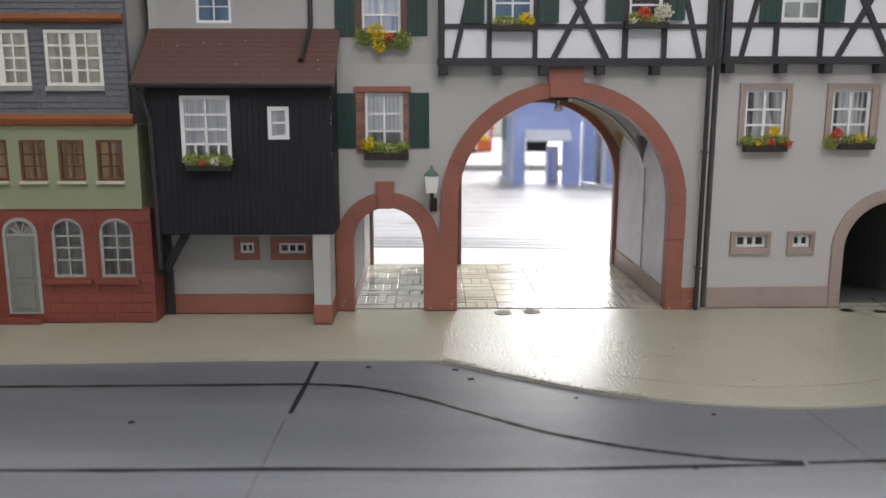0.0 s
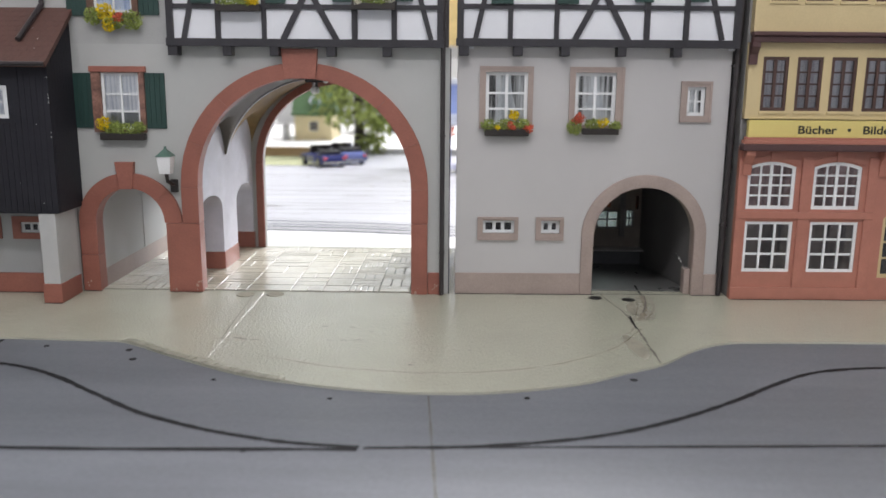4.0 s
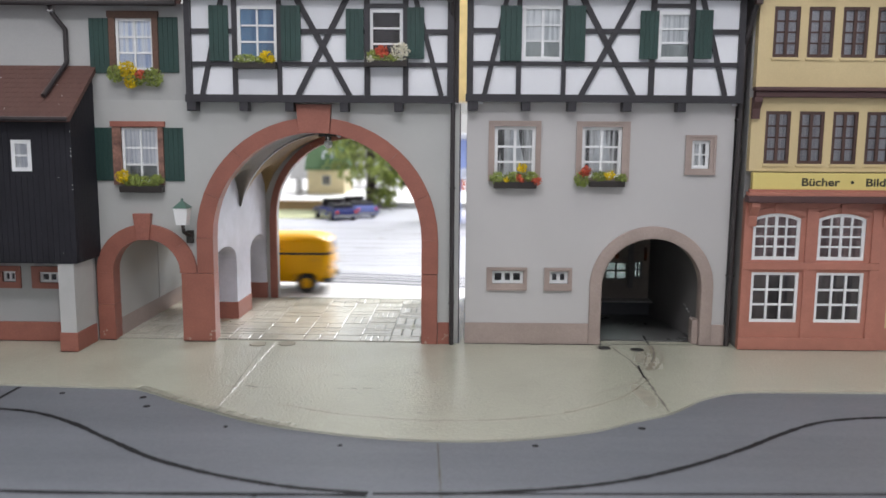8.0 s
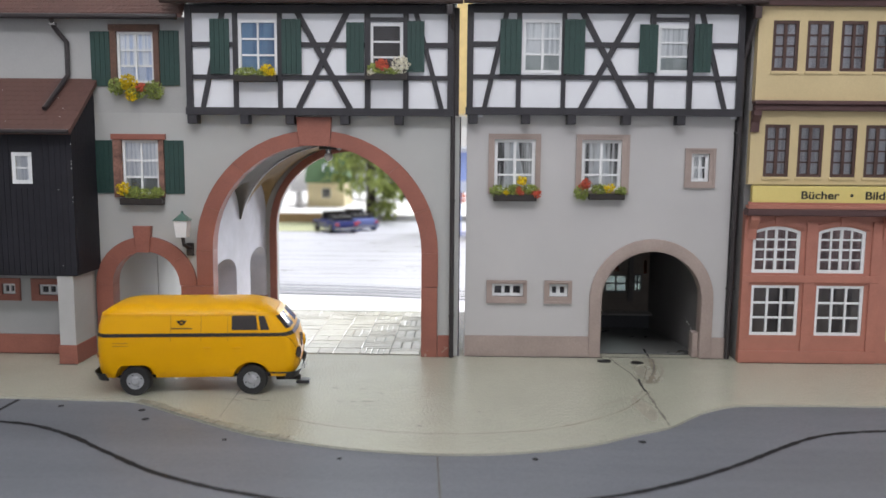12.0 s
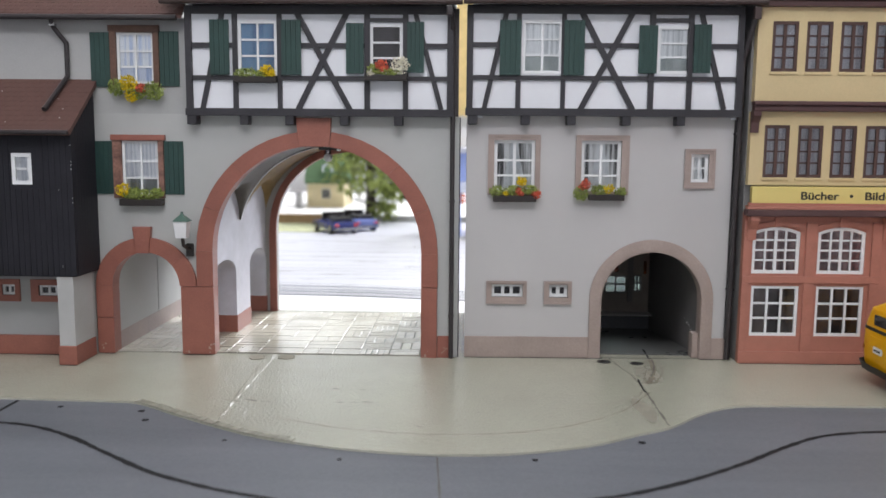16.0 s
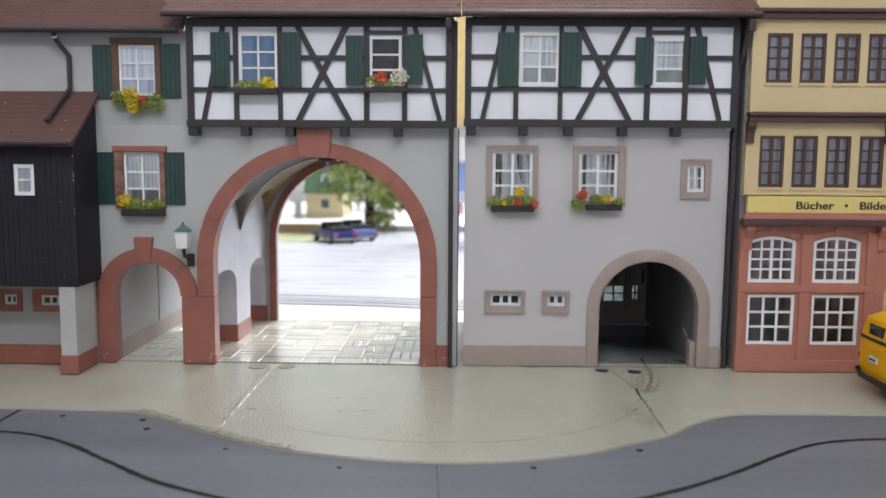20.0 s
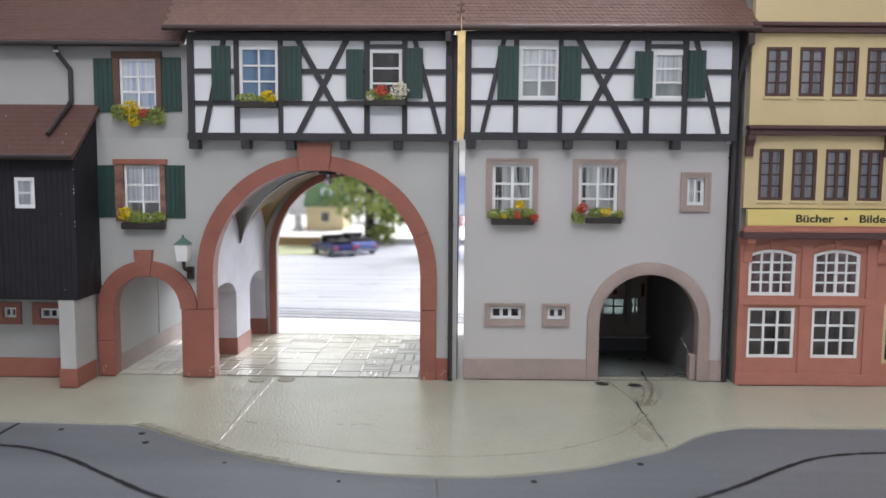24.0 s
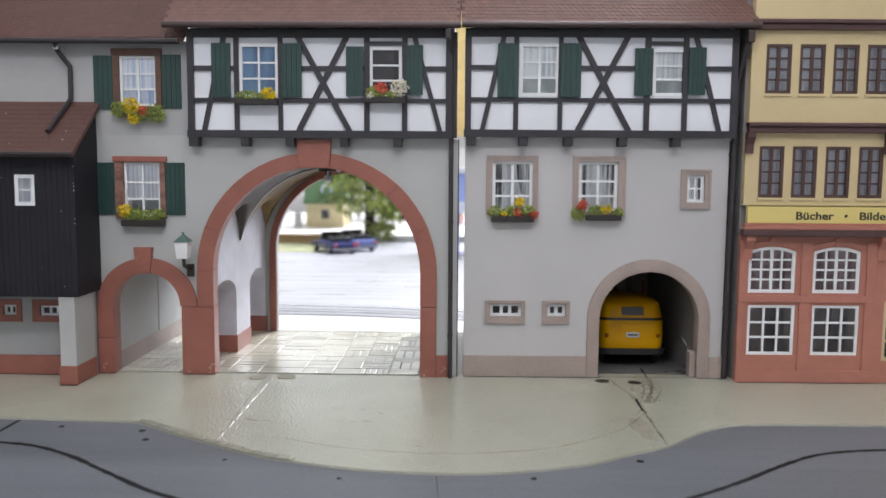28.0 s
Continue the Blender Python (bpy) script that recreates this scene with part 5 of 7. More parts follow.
for x0, x1 in ((X0 - 0.02, 16.0), (17.50, 17.80), (19.30, 19.58)):
    part("pilaster", boxed(x0, YB - 0.05, 0.34, x1, YB + 0.02, 2.26, 0.015), "salmon", shop)
    part("pilaster", boxed(x0, YB - 0.05, 2.46, x1, YB + 0.02, 3.95, 0.015), "salmon", shop)
for w in up:
    c, h = (w[0] + w[2]) / 2, (w[2] - w[0]) / 2 + 0.07
    pts = [(c + h - 2 * h * i / 12, w[3] + 0.05 - 0.14 * (1 - 2 * i / 12) ** 2) for i in range(13)]
    pts += [(x, z + 0.12) for x, z in reversed(pts)]
    part("window_head", prism(bmesh.new(), pts, YB - 0.05, YB + 0.02), "salmon", shop)
    part("window_keystone", boxed(c - 0.09, YB - 0.07, w[3] + 0.02, c + 0.09, YB, w[3] + 0.26, 0.01), "salmon", shop)
for x in (16.0, 19.68, 23.6):
    part("console", prism(bmesh.new(), [(YB, 3.45), (YB - 0.07, 3.45), (YB - 0.1, 3.75), (YB - 0.28, 4.0), (YB - 0.28, 4.12), (YB, 4.12)], x - 0.12, x + 0.12, "x", 0.015), "salmon", shop)
part("canopy", boxed(X0 - 0.06, YB - 0.34, 4.12, X1, YB, 4.30, 0.03), "cornice", shop)
part("canopy_moulding", boxed(X0 - 0.02, YB - 0.26, 4.30, X1, YB, 4.40, 0.02), "salmon", shop)
sign = part("sign_board", boxed(X0 + 0.1, YB - 0.14, 4.47, 22.6, YB + 0.02, 4.92, 0.012), "sign_yellow", shop, "yellow shop sign with black letters")
part("sign_moulding", boxed(X0 + 0.04, YB - 0.13, 4.40, 22.7, YB, 4.48, 0.012), "salmon", shop)


def lettering(text, x0, x1, z, h, y, parent):
    data = bpy.data.curves.new("lettering", "FONT")
    data.body, data.size, data.extrude, data.offset = text, 1.0, 0.004, 0.022
    tmp = bpy.data.objects.new("lettering", data)
    scene.collection.objects.link(tmp)
    bpy.context.view_layer.update()
    me = bpy.data.meshes.new_from_object(tmp)
    bpy.data.objects.remove(tmp)
    xs = [v.co.x for v in me.vertices]
    w = max(xs) - min(xs)
    lift = Matrix.Translation((x0, y, z)) @ Matrix.Rotation(radians(90), 4, "X") @ Matrix.Diagonal(((x1 - x0) / w, h / 0.73, 1, 1)) @ Matrix.Translation((-min(xs), 0, 0))
    me.transform(Matrix.Scale(U, 4) @ lift)
    me.name = "lettering"
    me.materials.append(M["ink"])
    ob = new("lettering", me)
    ob.parent = parent
    return ob


lettering("Bücher", 17.24, 18.27, 4.575, 0.215, YB - 0.142, sign)
lettering("Bilder", 18.97, 19.84, 4.575, 0.215, YB - 0.142, sign)
part("dot", cylinder(bmesh.new(), (18.60, YB - 0.145, 4.675), (18.60, YB - 0.13, 4.675), 0.045, seg=14), "ink", sign)
# yellow house, but this side is coloured dark grey because it stands unlit
part("side_wall", boxed(X0, YB + 0.2, 0, X0 + 0.2, 29.0, 12), "interior", shop)
part("side_wall", boxed(X1 - 0.2, YB + 0.2, 0, X1, 29.0, 12), "yellow_wall", shop)
part("rear_wall", boxed(X0, 29.0, 0, X1, 29.2, 12), "yellow_wall", shop)
part("storey_floor", boxed(X0 + 0.2, YB + 0.2, 4.3, X1 - 0.2, 29.0, 4.4), "interior", shop)
part("roof", prism(bmesh.new(), [(YB - 0.3, 12.1), (25.7, 15.2), (29.4, 12.1), (29.4, 11.95), (YB - 0.3, 11.95)], X0, X1, "x"), "roof_brown", shop)

# ---- the red, green and slate house ----
left = thing("slate_house", (-10, 21.75, 0), "town house of red stone, green plaster and grey slate", "house")
def lx(x): return 0.43 + (x - 0.43) * 0.9865
def lz(z): return 6.05 + (z - 6.05) * 0.9865
def lr(a, b, c, d): return (lx(a), lz(b), lx(c), lz(d))
YL = 21.70
XR, XL = lx(-6.98), -14.2
LD = [lr(-9.63, 1.15, -8.79, 2.75), lr(-8.37, 1.15, -7.49, 2.75)]
DR = lr(-10.84, 0.16, -10.05, 2.71)
part("wall", sheet(rect(XL, 0, XR, lz(3.02)), [arch(w[0], w[2], w[1], w[3] - 0.41, w[3], 16) for w in LD] + [arch(DR[0], DR[2], DR[1], DR[3] - 0.38, DR[3], 16)], YL + 0.03, YL + 0.2), "brick_red", left)
GN = [lr(-8.26 - 0.99 * i, 3.74, -7.58 - 0.99 * i, 4.80) for i in range(6)]
part("wall", sheet(rect(XL, lz(3.0), lx(-7.17), lz(5.2)), [rect(*w) for w in GN], YL - 0.02, YL + 0.2), "green_wall", left)
SL = [lr(-9.38 - 1.84 * i, 6.17, -7.94 - 1.84 * i, 7.56) for i in range(3)]
part("wall", sheet(rect(XL, lz(5.2), lx(-7.32), 11.5), [rect(*w) for w in SL], YL + 0.03, YL + 0.2), "slate", left)
part("side_wall", boxed(XR - 0.2, YL + 0.2, 0, XR, 28.0, 3.0), "brick_red", left)
part("side_wall", boxed(lx(-7.17) - 0.2, YL + 0.2, 3.0, lx(-7.17), 28.0, 5.2), "green_wall", left)
part("side_wall", boxed(lx(-7.32) - 0.2, YL + 0.2, 5.2, lx(-7.32), 28.0, 11.5), "far_wall", left)
part("rear_wall", boxed(XL, 27.8, 0, XR, 28.0, 11.5), "far_wall", left)
part("side_wall", boxed(XL, YL, 0, XL + 0.2, 28.0, 11.5), "far_wall", left)
part("storey_floor", boxed(XL + 0.2, YL + 0.2, 2.9, XR - 0.2, 27.8, 3.0), "interior", left)
part("roof", prism(bmesh.new(), [(YL - 0.3, 11.4), (24.8, 14.4), (28.3, 11.4), (28.3, 11.2), (YL - 0.3, 11.2)], XL, lx(-7.2), "x"), "roof_brown", left)
for w in LD:
    window(left, *w, YL + 0.02, 2, [0, 0.27, 0.5, 0.72, 1], "frame_grey", "print_dusk", fw=0.075, bw=0.05, curve=0.41, label="grey round-headed window with net curtain")
door = part("door", boxed(DR[0], YL + 0.06, DR[1], DR[2], YL + 0.14, DR[3] - 0.42, 0.01), "door_grey", left, "grey-green panelled house door")
for z0, z1 in ((0.36, 1.03), (1.20, 1.92)):
    part("door_panel", boxed(DR[0] + 0.16, YL + 0.035, z0, DR[2] - 0.14, YL + 0.07, z1, 0.02), "door_grey", door)
fan = window(left, DR[0], DR[3] - 0.44, DR[2], DR[3], YL + 0.02, 1, 1, "frame_grey", "print_dusk", fw=0.06, bw=0.035, curve=0.40, label="grey fanlight over the door", panes=False)
for ang in (36, 72, 108, 144):
    cxf, a = (DR[0] + DR[2]) / 2, radians(ang)
    dx, dz = math.cos(a), math.sin(a)
    part("spoke", prism(bmesh.new(), [(cxf - 0.018 * dz, DR[3] - 0.42 + 0.018 * dx), (cxf + 0.018 * dz, DR[3] - 0.42 - 0.018 * dx), (cxf + 0.34 * dx + 0.018 * dz, DR[3] - 0.42 + 0.36 * dz - 0.018 * dx), (cxf + 0.34 * dx - 0.018 * dz, DR[3] - 0.42 + 0.36 * dz + 0.018 * dx)], YL + 0.05, YL + 0.09), "frame_grey", fan)
part("door_frame", sheet(arch(DR[0] - 0.06, DR[2] + 0.06, DR[1], DR[3] - 0.38, DR[3] + 0.06, 16), [arch(DR[0] + 0.02, DR[2] - 0.02, DR[1] + 0.02, DR[3] - 0.38, DR[3] - 0.02, 16)], YL - 0.01, YL + 0.08), "frame_grey", left)
part("door_step", boxed(-11.2, YL - 0.22, 0, lx(-9.98), YL + 0.1, 0.13, 0.02), "brick_red", left)
for x0, x1 in ((-9.88, -8.62), (-8.5, -7.34)):
    part("sill", boxed(lx(x0), YL - 0.1, lz(0.98), lx(x1), YL + 0.04, lz(1.12), 0.02), "brick_red", left)
for w in GN:
    window(left, *w, YL - 0.03, 2, 3, "frame_tan", "print_amber", fw=0.07, bw=0.03, mid=0.06, sill="sill_cream", label="brown casement with amber panes")
for w in SL:
    window(left, *w, YL, 4, 4, "frame_cream", "print_cream", fw=0.08, bw=0.05, mid=0.14, label="cream double casement window")
    part("sill", boxed(w[0] - 0.03, YL - 0.07, w[1] - 0.13, w[2] + 0.03, YL + 0.03, w[1] - 0.01, 0.015), "frame_grey", left)
for a, b in ((7.72, 7.95), (5.15, 5.46)):
    x1 = lx(-7.27) + (0.06 if a < 6 else -0.06)
    part("moulding", prism(bmesh.new(), [(YL, lz(a)), (YL - 0.16, lz(a) + 0.05), (YL - 0.2, lz(b) - 0.12), (YL - 0.1, lz(b)), (YL, lz(b))], XL, x1, "x", 0.015), "orange_trim", left)


# ---- masonry, slates and paving, piece by piece ----
def red_blocks():
    rnd = random.Random(8)
    hole = [(w[0] - 0.05, w[2] + 0.05, w[1] - 0.2, w[3] + 0.06) for w in LD] + [(DR[0] - 0.08, DR[2] + 0.08, 0, DR[3] + 0.1)]
    h = 0.268
    for r in range(11):
        z0 = 0.0 + r * h
        z1 = min(z0 + h - 0.009, lz(3.0))
        x = XR - 0.002 + (0.28 if r % 2 else 0.0)
        while x > XL + 1.4:
            w = 0.60 + rnd.uniform(-0.05, 0.05)
            a, b = x - w + 0.009, min(x, XR)
            x -= w
            spans = [(a, b)]
            for hx0, hx1, hz0, hz1 in hole:
                if z1 > hz0 and z0 < hz1:
                    out = []
                    for s, e in spans:
                        if e <= hx0 or s >= hx1:
                            out.append((s, e))
                        else:
                            if s < hx0:
                                out.append((s, hx0))
                            if e > hx1:
                                out.append((hx1, e))
                    spans = out
            for s, e in spans:
                if e - s > 0.04:
                    part("stone_block", boxed(s, YL + 0.012 - rnd.uniform(0, 0.004), z0 + 0.003, e, YL + 0.05, z1), "brick_red", left)
red_blocks()


def slates():
    step, w = 0.152, 0.26
    def slate(a, b, z):
        bm = bmesh.new()
        box(bm, a + 0.003, -0.035, z, b - 0.003, 0.0, z + step * 1.02)
        for v in bm.verts:
            if v.co.z > z + 0.1:
                v.co.y += 0.028
        return part("slate", bm, "slate", left)
    first = slate(-w / 2, w / 2, 0)
    base = first.location.copy()
    first.location = base + Vector((lx(-7.34) - w / 2, YL + 0.03, lz(5.46))) * U
    holes = [(q[0] - 0.02, q[2] + 0.02, q[1] - 0.13, q[3] + 0.02) for q in SL]
    zz, r = lz(5.46), 0
    while zz < 9.3:
        x = lx(-7.34) - (0.13 if r % 2 else 0)
        if r % 2:
            slate(x, x + 0.13, zz).location += Vector((0, YL + 0.03, 0)) * U
        while x > XL + 2.8:
            a, b = x - w, x
            x = a
            hit = [h for h in holes if b > h[0] and a < h[1] and zz + step > h[2] and zz < h[3]]
            if not hit:
                if (zz, r) != (lz(5.46), 0) or b < lx(-7.34) - 0.01:
                    o = new("slate", first.data)
                    o.parent = left
                    o.location = base + Vector(((a + b) / 2, YL + 0.03, zz)) * U
            else:
                for c, d in ((a, min(b, hit[0][0])), (max(a, hit[0][1]), b)):
                    if d - c > 0.03:
                        slate(c, d, zz).location += Vector((0, YL + 0.03, 0)) * U
        zz += step
        r += 1
slates()


def passage_paving():
    rnd = random.Random(21)
    holder = tagged(new("passage_paving"), "worn beige stone slabs paving the gate passage", "paving", kind="structure")
    part("bed", boxed(-1.76, 22.97, 0.0, 6.93, 28.87, 0.006), "joint", holder)
    xs = [-1.76, -0.62, 0.5, 1.4, 2.3, 3.55, 4.45, 5.2, 6.05, 6.92]
    ys = [22.99, 23.62, 24.5, 25.1, 26.0, 26.75, 27.6, 28.2, 28.86]
    for j, (y0, y1) in enumerate(zip(ys, ys[1:])):
        for i, (x0, x1) in enumerate(zip(xs, xs[1:])):
            n = rnd.choice((3, 4, 5)) if i < 2 or i > 6 else rnd.choice((1, 1, 2, 3))
            along = (i + j) % 2 == 0
            for k in range(n):
                a, b, c, d = (x0, y0 + (y1 - y0) * k / n, x1, y0 + (y1 - y0) * (k + 1) / n) if along else (x0 + (x1 - x0) * k / n, y0, x0 + (x1 - x0) * (k + 1) / n, y1)
                h = 0.020 + rnd.uniform(0, 0.010)
                part("slab", prism(bmesh.new(), [(a + 0.016, 0.0), (c - 0.014, 0.0), (c - 0.014, h * 0.75), (c - 0.016 - h * 0.25 * rnd.uniform(0.5, 2.2), h), (a + 0.020, h)], b + 0.018, d - 0.018), "paving", holder)
passage_paving()


# ---- flowers, lantern and other small things on the houses ----
def clump(bm, cx, cy, cz, rx, ry, rz, n, size, rnd):
    """Foam flock: many small bent leaves in a rough mound."""
    for _ in range(n):
        while True:
            v = Vector((rnd.uniform(-1, 1), rnd.uniform(-1, 1), rnd.uniform(-1, 1)))
            if 0.25 < v.length < 1:
                break
        p = Vector((cx + v.x * rx, cy + v.y * ry, cz + v.z * rz))
        q = Euler((rnd.uniform(0, 6.3), rnd.uniform(0, 6.3), rnd.uniform(0, 6.3))).to_matrix()
        s = size * rnd.uniform(0.6, 1.3)
        vs = [bm.verts.new(p + q @ Vector(c) * s) for c in ((-0.5, -0.4, 0), (0.5, -0.45, 0.1), (0.45, 0.5, -0.05), (-0.4, 0.45, 0.12), (0, 0, 0.55))]
        for i in range(4):
            bm.faces.new((vs[i], vs[(i + 1) % 4], vs[4]))
        bm.faces.new((vs[3], vs[2], vs[1], vs[0]))
    return bm


def flower_box(x0, x1, z0, z1, y, greens, blooms, label, seed, trough=True):
    rnd = random.Random(seed)
    ob = thing("flower_box", ((x0 + x1) / 2, y, z0), label, "flower box", "window flower boxes")
    if trough:
        part("trough", boxed(x0, y - 0.26, z0, x1, y - 0.02, z1, 0.025), "trough", ob)
    for cx, cz, rx, rz in greens:
        part("foliage", clump(bmesh.new(), cx, y - 0.17, cz, rx, 0.16, rz, int(900 * rx * rz * 5) + 60, 0.044, rnd), "foliage", ob)
    for cx, cz, r, mat in blooms:
        part("blossom", clump(bmesh.new(), cx, y - 0.24, cz, r, 0.13, r * 0.9, int(2600 * r * r) + 30, 0.05, rnd), mat, ob)
    return ob


flower_box(-1.39, -0.19, 4.22, 4.40, Y, [(-0.78, 4.52, 0.62, 0.16), (-0.35, 4.58, 0.2, 0.14), (-0.98, 4.62, 0.2, 0.12)], [(-1.28, 4.66, 0.21, "bloom_yellow")], "dark window box with green plants and yellow blossom", 1)
flower_box(-1.45, -0.25, 7.28, 7.44, Y, [(-1.38, 7.45, 0.24, 0.24), (-0.35, 7.35, 0.30, 0.26), (-0.85, 7.3, 0.3, 0.18)], [(-1.02, 7.55, 0.26, "bloom_yellow"), (-0.95, 7.22, 0.19, "bloom_yellow"), (-0.68, 7.42, 0.14, "bloom_red")], "hanging window plants with yellow and red blossom", 2, False)
flower_box(1.97, 3.11, 7.57, 7.74, 22.56, [(2.32, 7.82, 0.36, 0.13), (2.75, 7.80, 0.2, 0.12)], [(2.86, 7.88, 0.19, "bloom_yellow"), (3.0, 7.83, 0.1, "bloom_yellow")], "dark window box with green plants and yellow blossom", 3)
flower_box(5.46, 6.59, 7.64, 7.80, 22.56, [(5.70, 7.92, 0.22, 0.16), (6.15, 7.86, 0.3, 0.12)], [(5.93, 8.03, 0.18, "bloom_red"), (6.40, 8.04, 0.27, "bloom_white"), (5.62, 7.82, 0.1, "bloom_white")], "dark window box with red and large white blossom", 4)
flower_box(8.95, 10.13, 4.42, 4.60, Y, [(9.05, 4.70, 0.22, 0.17), (9.5, 4.72, 0.3, 0.15), (9.95, 4.74, 0.25, 0.14)], [(9.72, 4.98, 0.14, "bloom_yellow"), (9.66, 4.70, 0.13, "bloom_red"), (10.12, 4.64, 0.15, "bloom_red"), (9.3, 4.66, 0.07, "bloom_yellow")], "dark window box with yellow and red blossom", 5)
flower_box(11.57, 12.55, 4.48, 4.64, Y, [(11.36, 4.68, 0.22, 0.22), (11.85, 4.76, 0.22, 0.15), (12.45, 4.72, 0.18, 0.13)], [(11.50, 4.93, 0.15, "bloom_red"), (12.12, 4.80, 0.15, "bloom_yellow"), (11.38, 4.86, 0.1, "bloom_red")], "dark window box with red and yellow blossom", 6)
flower_box(-5.75, -4.60, 4.06, 4.20, 21.43, [(-5.55, 4.34, 0.3, 0.18), (-5.1, 4.36, 0.32, 0.16), (-4.75, 4.32, 0.2, 0.15)], [(-5.32, 4.28, 0.10, "bloom_red"), (-5.0, 4.32, 0.12, "bloom_white")], "dark window box with green plants and small blossom", 7)


def wall_lantern():
    ob = thing("wall_lantern", (0.45, 22.9, 3.0), "white wall lantern with green cap on an iron bracket", "lamp")
    cx, cy = 0.43, 22.42
    bm = bmesh.new()
    bmesh.ops.create_cone(bm, cap_ends=True, segments=4, radius1=0.30, radius2=0.03, depth=0.20, matrix=Matrix.Translation((cx, cy, 3.93)) @ Matrix.Rotation(radians(45), 4, "Z"))
    part("cap", bm, "lantern_cap", ob)
    bm = bmesh.new()
    bmesh.ops.create_cone(bm, cap_ends=True, segments=4, radius1=0.20, radius2=0.265, depth=0.46, matrix=Matrix.Translation((cx, cy, 3.60)) @ Matrix.Rotation(radians(45), 4, "Z"))
    part("glass", bm, "lantern_glass", ob, "white frosted lantern glass")
    part("bracket", tube(bmesh.new(), [(cx, cy, 3.36), (cx + 0.02, cy, 3.16), (cx + 0.06, 22.65, 3.05), (0.50, 22.86, 3.02)], 0.05), "trough", ob)
    part("wall_plate", boxed(0.38, 22.80, 2.80, 0.58, 22.90, 3.16, 0.02), "trough", ob)
    part("finial", cylinder(bmesh.new(), (cx, cy, 4.02), (cx, cy, 4.09), 0.035), "lantern_cap", ob)
wall_lantern()

passage_lamp = thing("passage_lamp", (4.12, 24.6, 5.9), "small hanging lamp under the passage vault", "lamp")
part("mount", boxed(3.84, 24.45, 5.78, 4.36, 24.75, 5.87, 0.01), "iron", passage_lamp)
part("socket", cylinder(bmesh.new(), (4.10, 24.6, 5.62), (4.10, 24.6, 5.80), 0.085), "metal", passage_lamp, smooth=40)
bm = bmesh.new()
bmesh.ops.create_icosphere(bm, subdivisions=2, radius=0.13, matrix=Matrix.Translation((4.10, 24.6, 5.56)))
part("bulb", bm, "lantern_glass", passage_lamp, smooth=60)
bm = bmesh.new()
bmesh.ops.create_icosphere(bm, subdivisions=2, radius=0.075, matrix=Matrix.Translation((4.42, 24.6, 5.82)))
part("side_bulb", bm, "lantern_glass", passage_lamp, smooth=60)

for x, y, r, mat in ((12.08, 22.43, 0.17, "iron"), (12.96, 22.28, 0.16, "iron"), (2.39, 22.52, 0.22, "cover_stone"), (3.20, 22.58, 0.22, "cover_stone")):
    x, y = lay(x, y)
    mh = thing("manhole_cover", (x, y, 0), "round dark manhole cover in the pavement" if mat == "iron" else "round grey cover in the beige pavement", "manhole cover", "manhole covers")
    part("lid", cylinder(bmesh.new(), (x, y, 0.001), (x, y, 0.012), r, r * 0.96, 28), mat, mh)
    part("rim", sheet([(x + (r + 0.03) * math.cos(a * 0.2244), y + (r + 0.03) * math.sin(a * 0.2244)) for a in range(28)], [[(x + (r + 0.006) * math.cos(a * 0.2244), y + (r + 0.006) * math.sin(a * 0.2244)) for a in range(28)]], 0.001, 0.009, "z"), "scuff" if mat == "iron" else mat, mh)


for house in (inn, shop, *[o for o in bpy.data.objects if o.name.startswith("flower_box") and o.location.x > 8 * U]):
    turn_east(house)


# ---- delivery vans ----
RINGS = ((0.420, 0.900, -2.400, 2.080, 0.26),
         (0.560, 0.965, -2.450, 2.160, 0.28),
         (0.800, 0.990, -2.470, 2.185, 0.29),
         (1.100, 1.000, -2.480, 2.180, 0.30),
         (1.400, 1.000, -2.470, 2.110, 0.30),
         (1.490, 0.985, -2.460, 2.050, 0.30),
         (1.660, 0.950, -2.440, 1.930, 0.30),
         (1.880, 0.905, -2.390, 1.740, 0.31),
         (1.940, 0.885, -2.350, 1.660, 0.33),
         (2.020, 0.830, -2.250, 1.530, 0.36),
         (2.080, 0.750, -2.130, 1.400, 0.38),
         (2.130, 0.620, -1.960, 1.230, 0.36),
         (2.160, 0.450, -1.740, 1.020, 0.29),
         (2.180, 0.220, -1.430, 0.690, 0.16))


def ring_at(z):
    for a, b in zip(RINGS, RINGS[1:]):
        if a[0] <= z <= b[0]:
            t = (z - a[0]) / (b[0] - a[0])
            return [a[k] + (b[k] - a[k]) * t for k in range(1, 5)]
    return list(RINGS[-1][1:]) if z > RINGS[-1][0] else list(RINGS[0][1:])


def outline(z, out=0.0):
    """Plan of the body at height z: rounded oblong, from the middle of the nose round by the left side. Returns points."""
    w, xr, xf, r = ring_at(z)
    w, xr, xf = w + out, xr - out, xf + out
    rr = min(0.34, w * 0.8)
    rf = min(r, w * 0.9)
    pts = [(xf + 0.05, 0.0)]
    for i in range(1, 5):
        k = i / 4 * (w - rf)
        pts.append((xf + 0.05 * (1 - (k / w) ** 2) * 1.0, k))
    for i in range(1, 9):
        a = math.pi / 2 * i / 8
        pts.append((xf - rf + rf * math.cos(a), w - rf + rf * math.sin(a)))
    for i in range(1, 9):
        t = i / 9
        pts.append((xf - rf + (xr + rr - xf + rf) * t, w))
    for i in range(0, 7):
        a = math.pi / 2 + math.pi / 2 * i / 6
        pts.append((xr + rr + rr * math.cos(a), w - rr + rr * math.sin(a)))
    pts.append((xr - 0.01, (w - rr) * 0.5))
    pts.append((xr - 0.015, 0.0))
    return pts + [(x, -y) for x, y in reversed(pts[1:-1])]


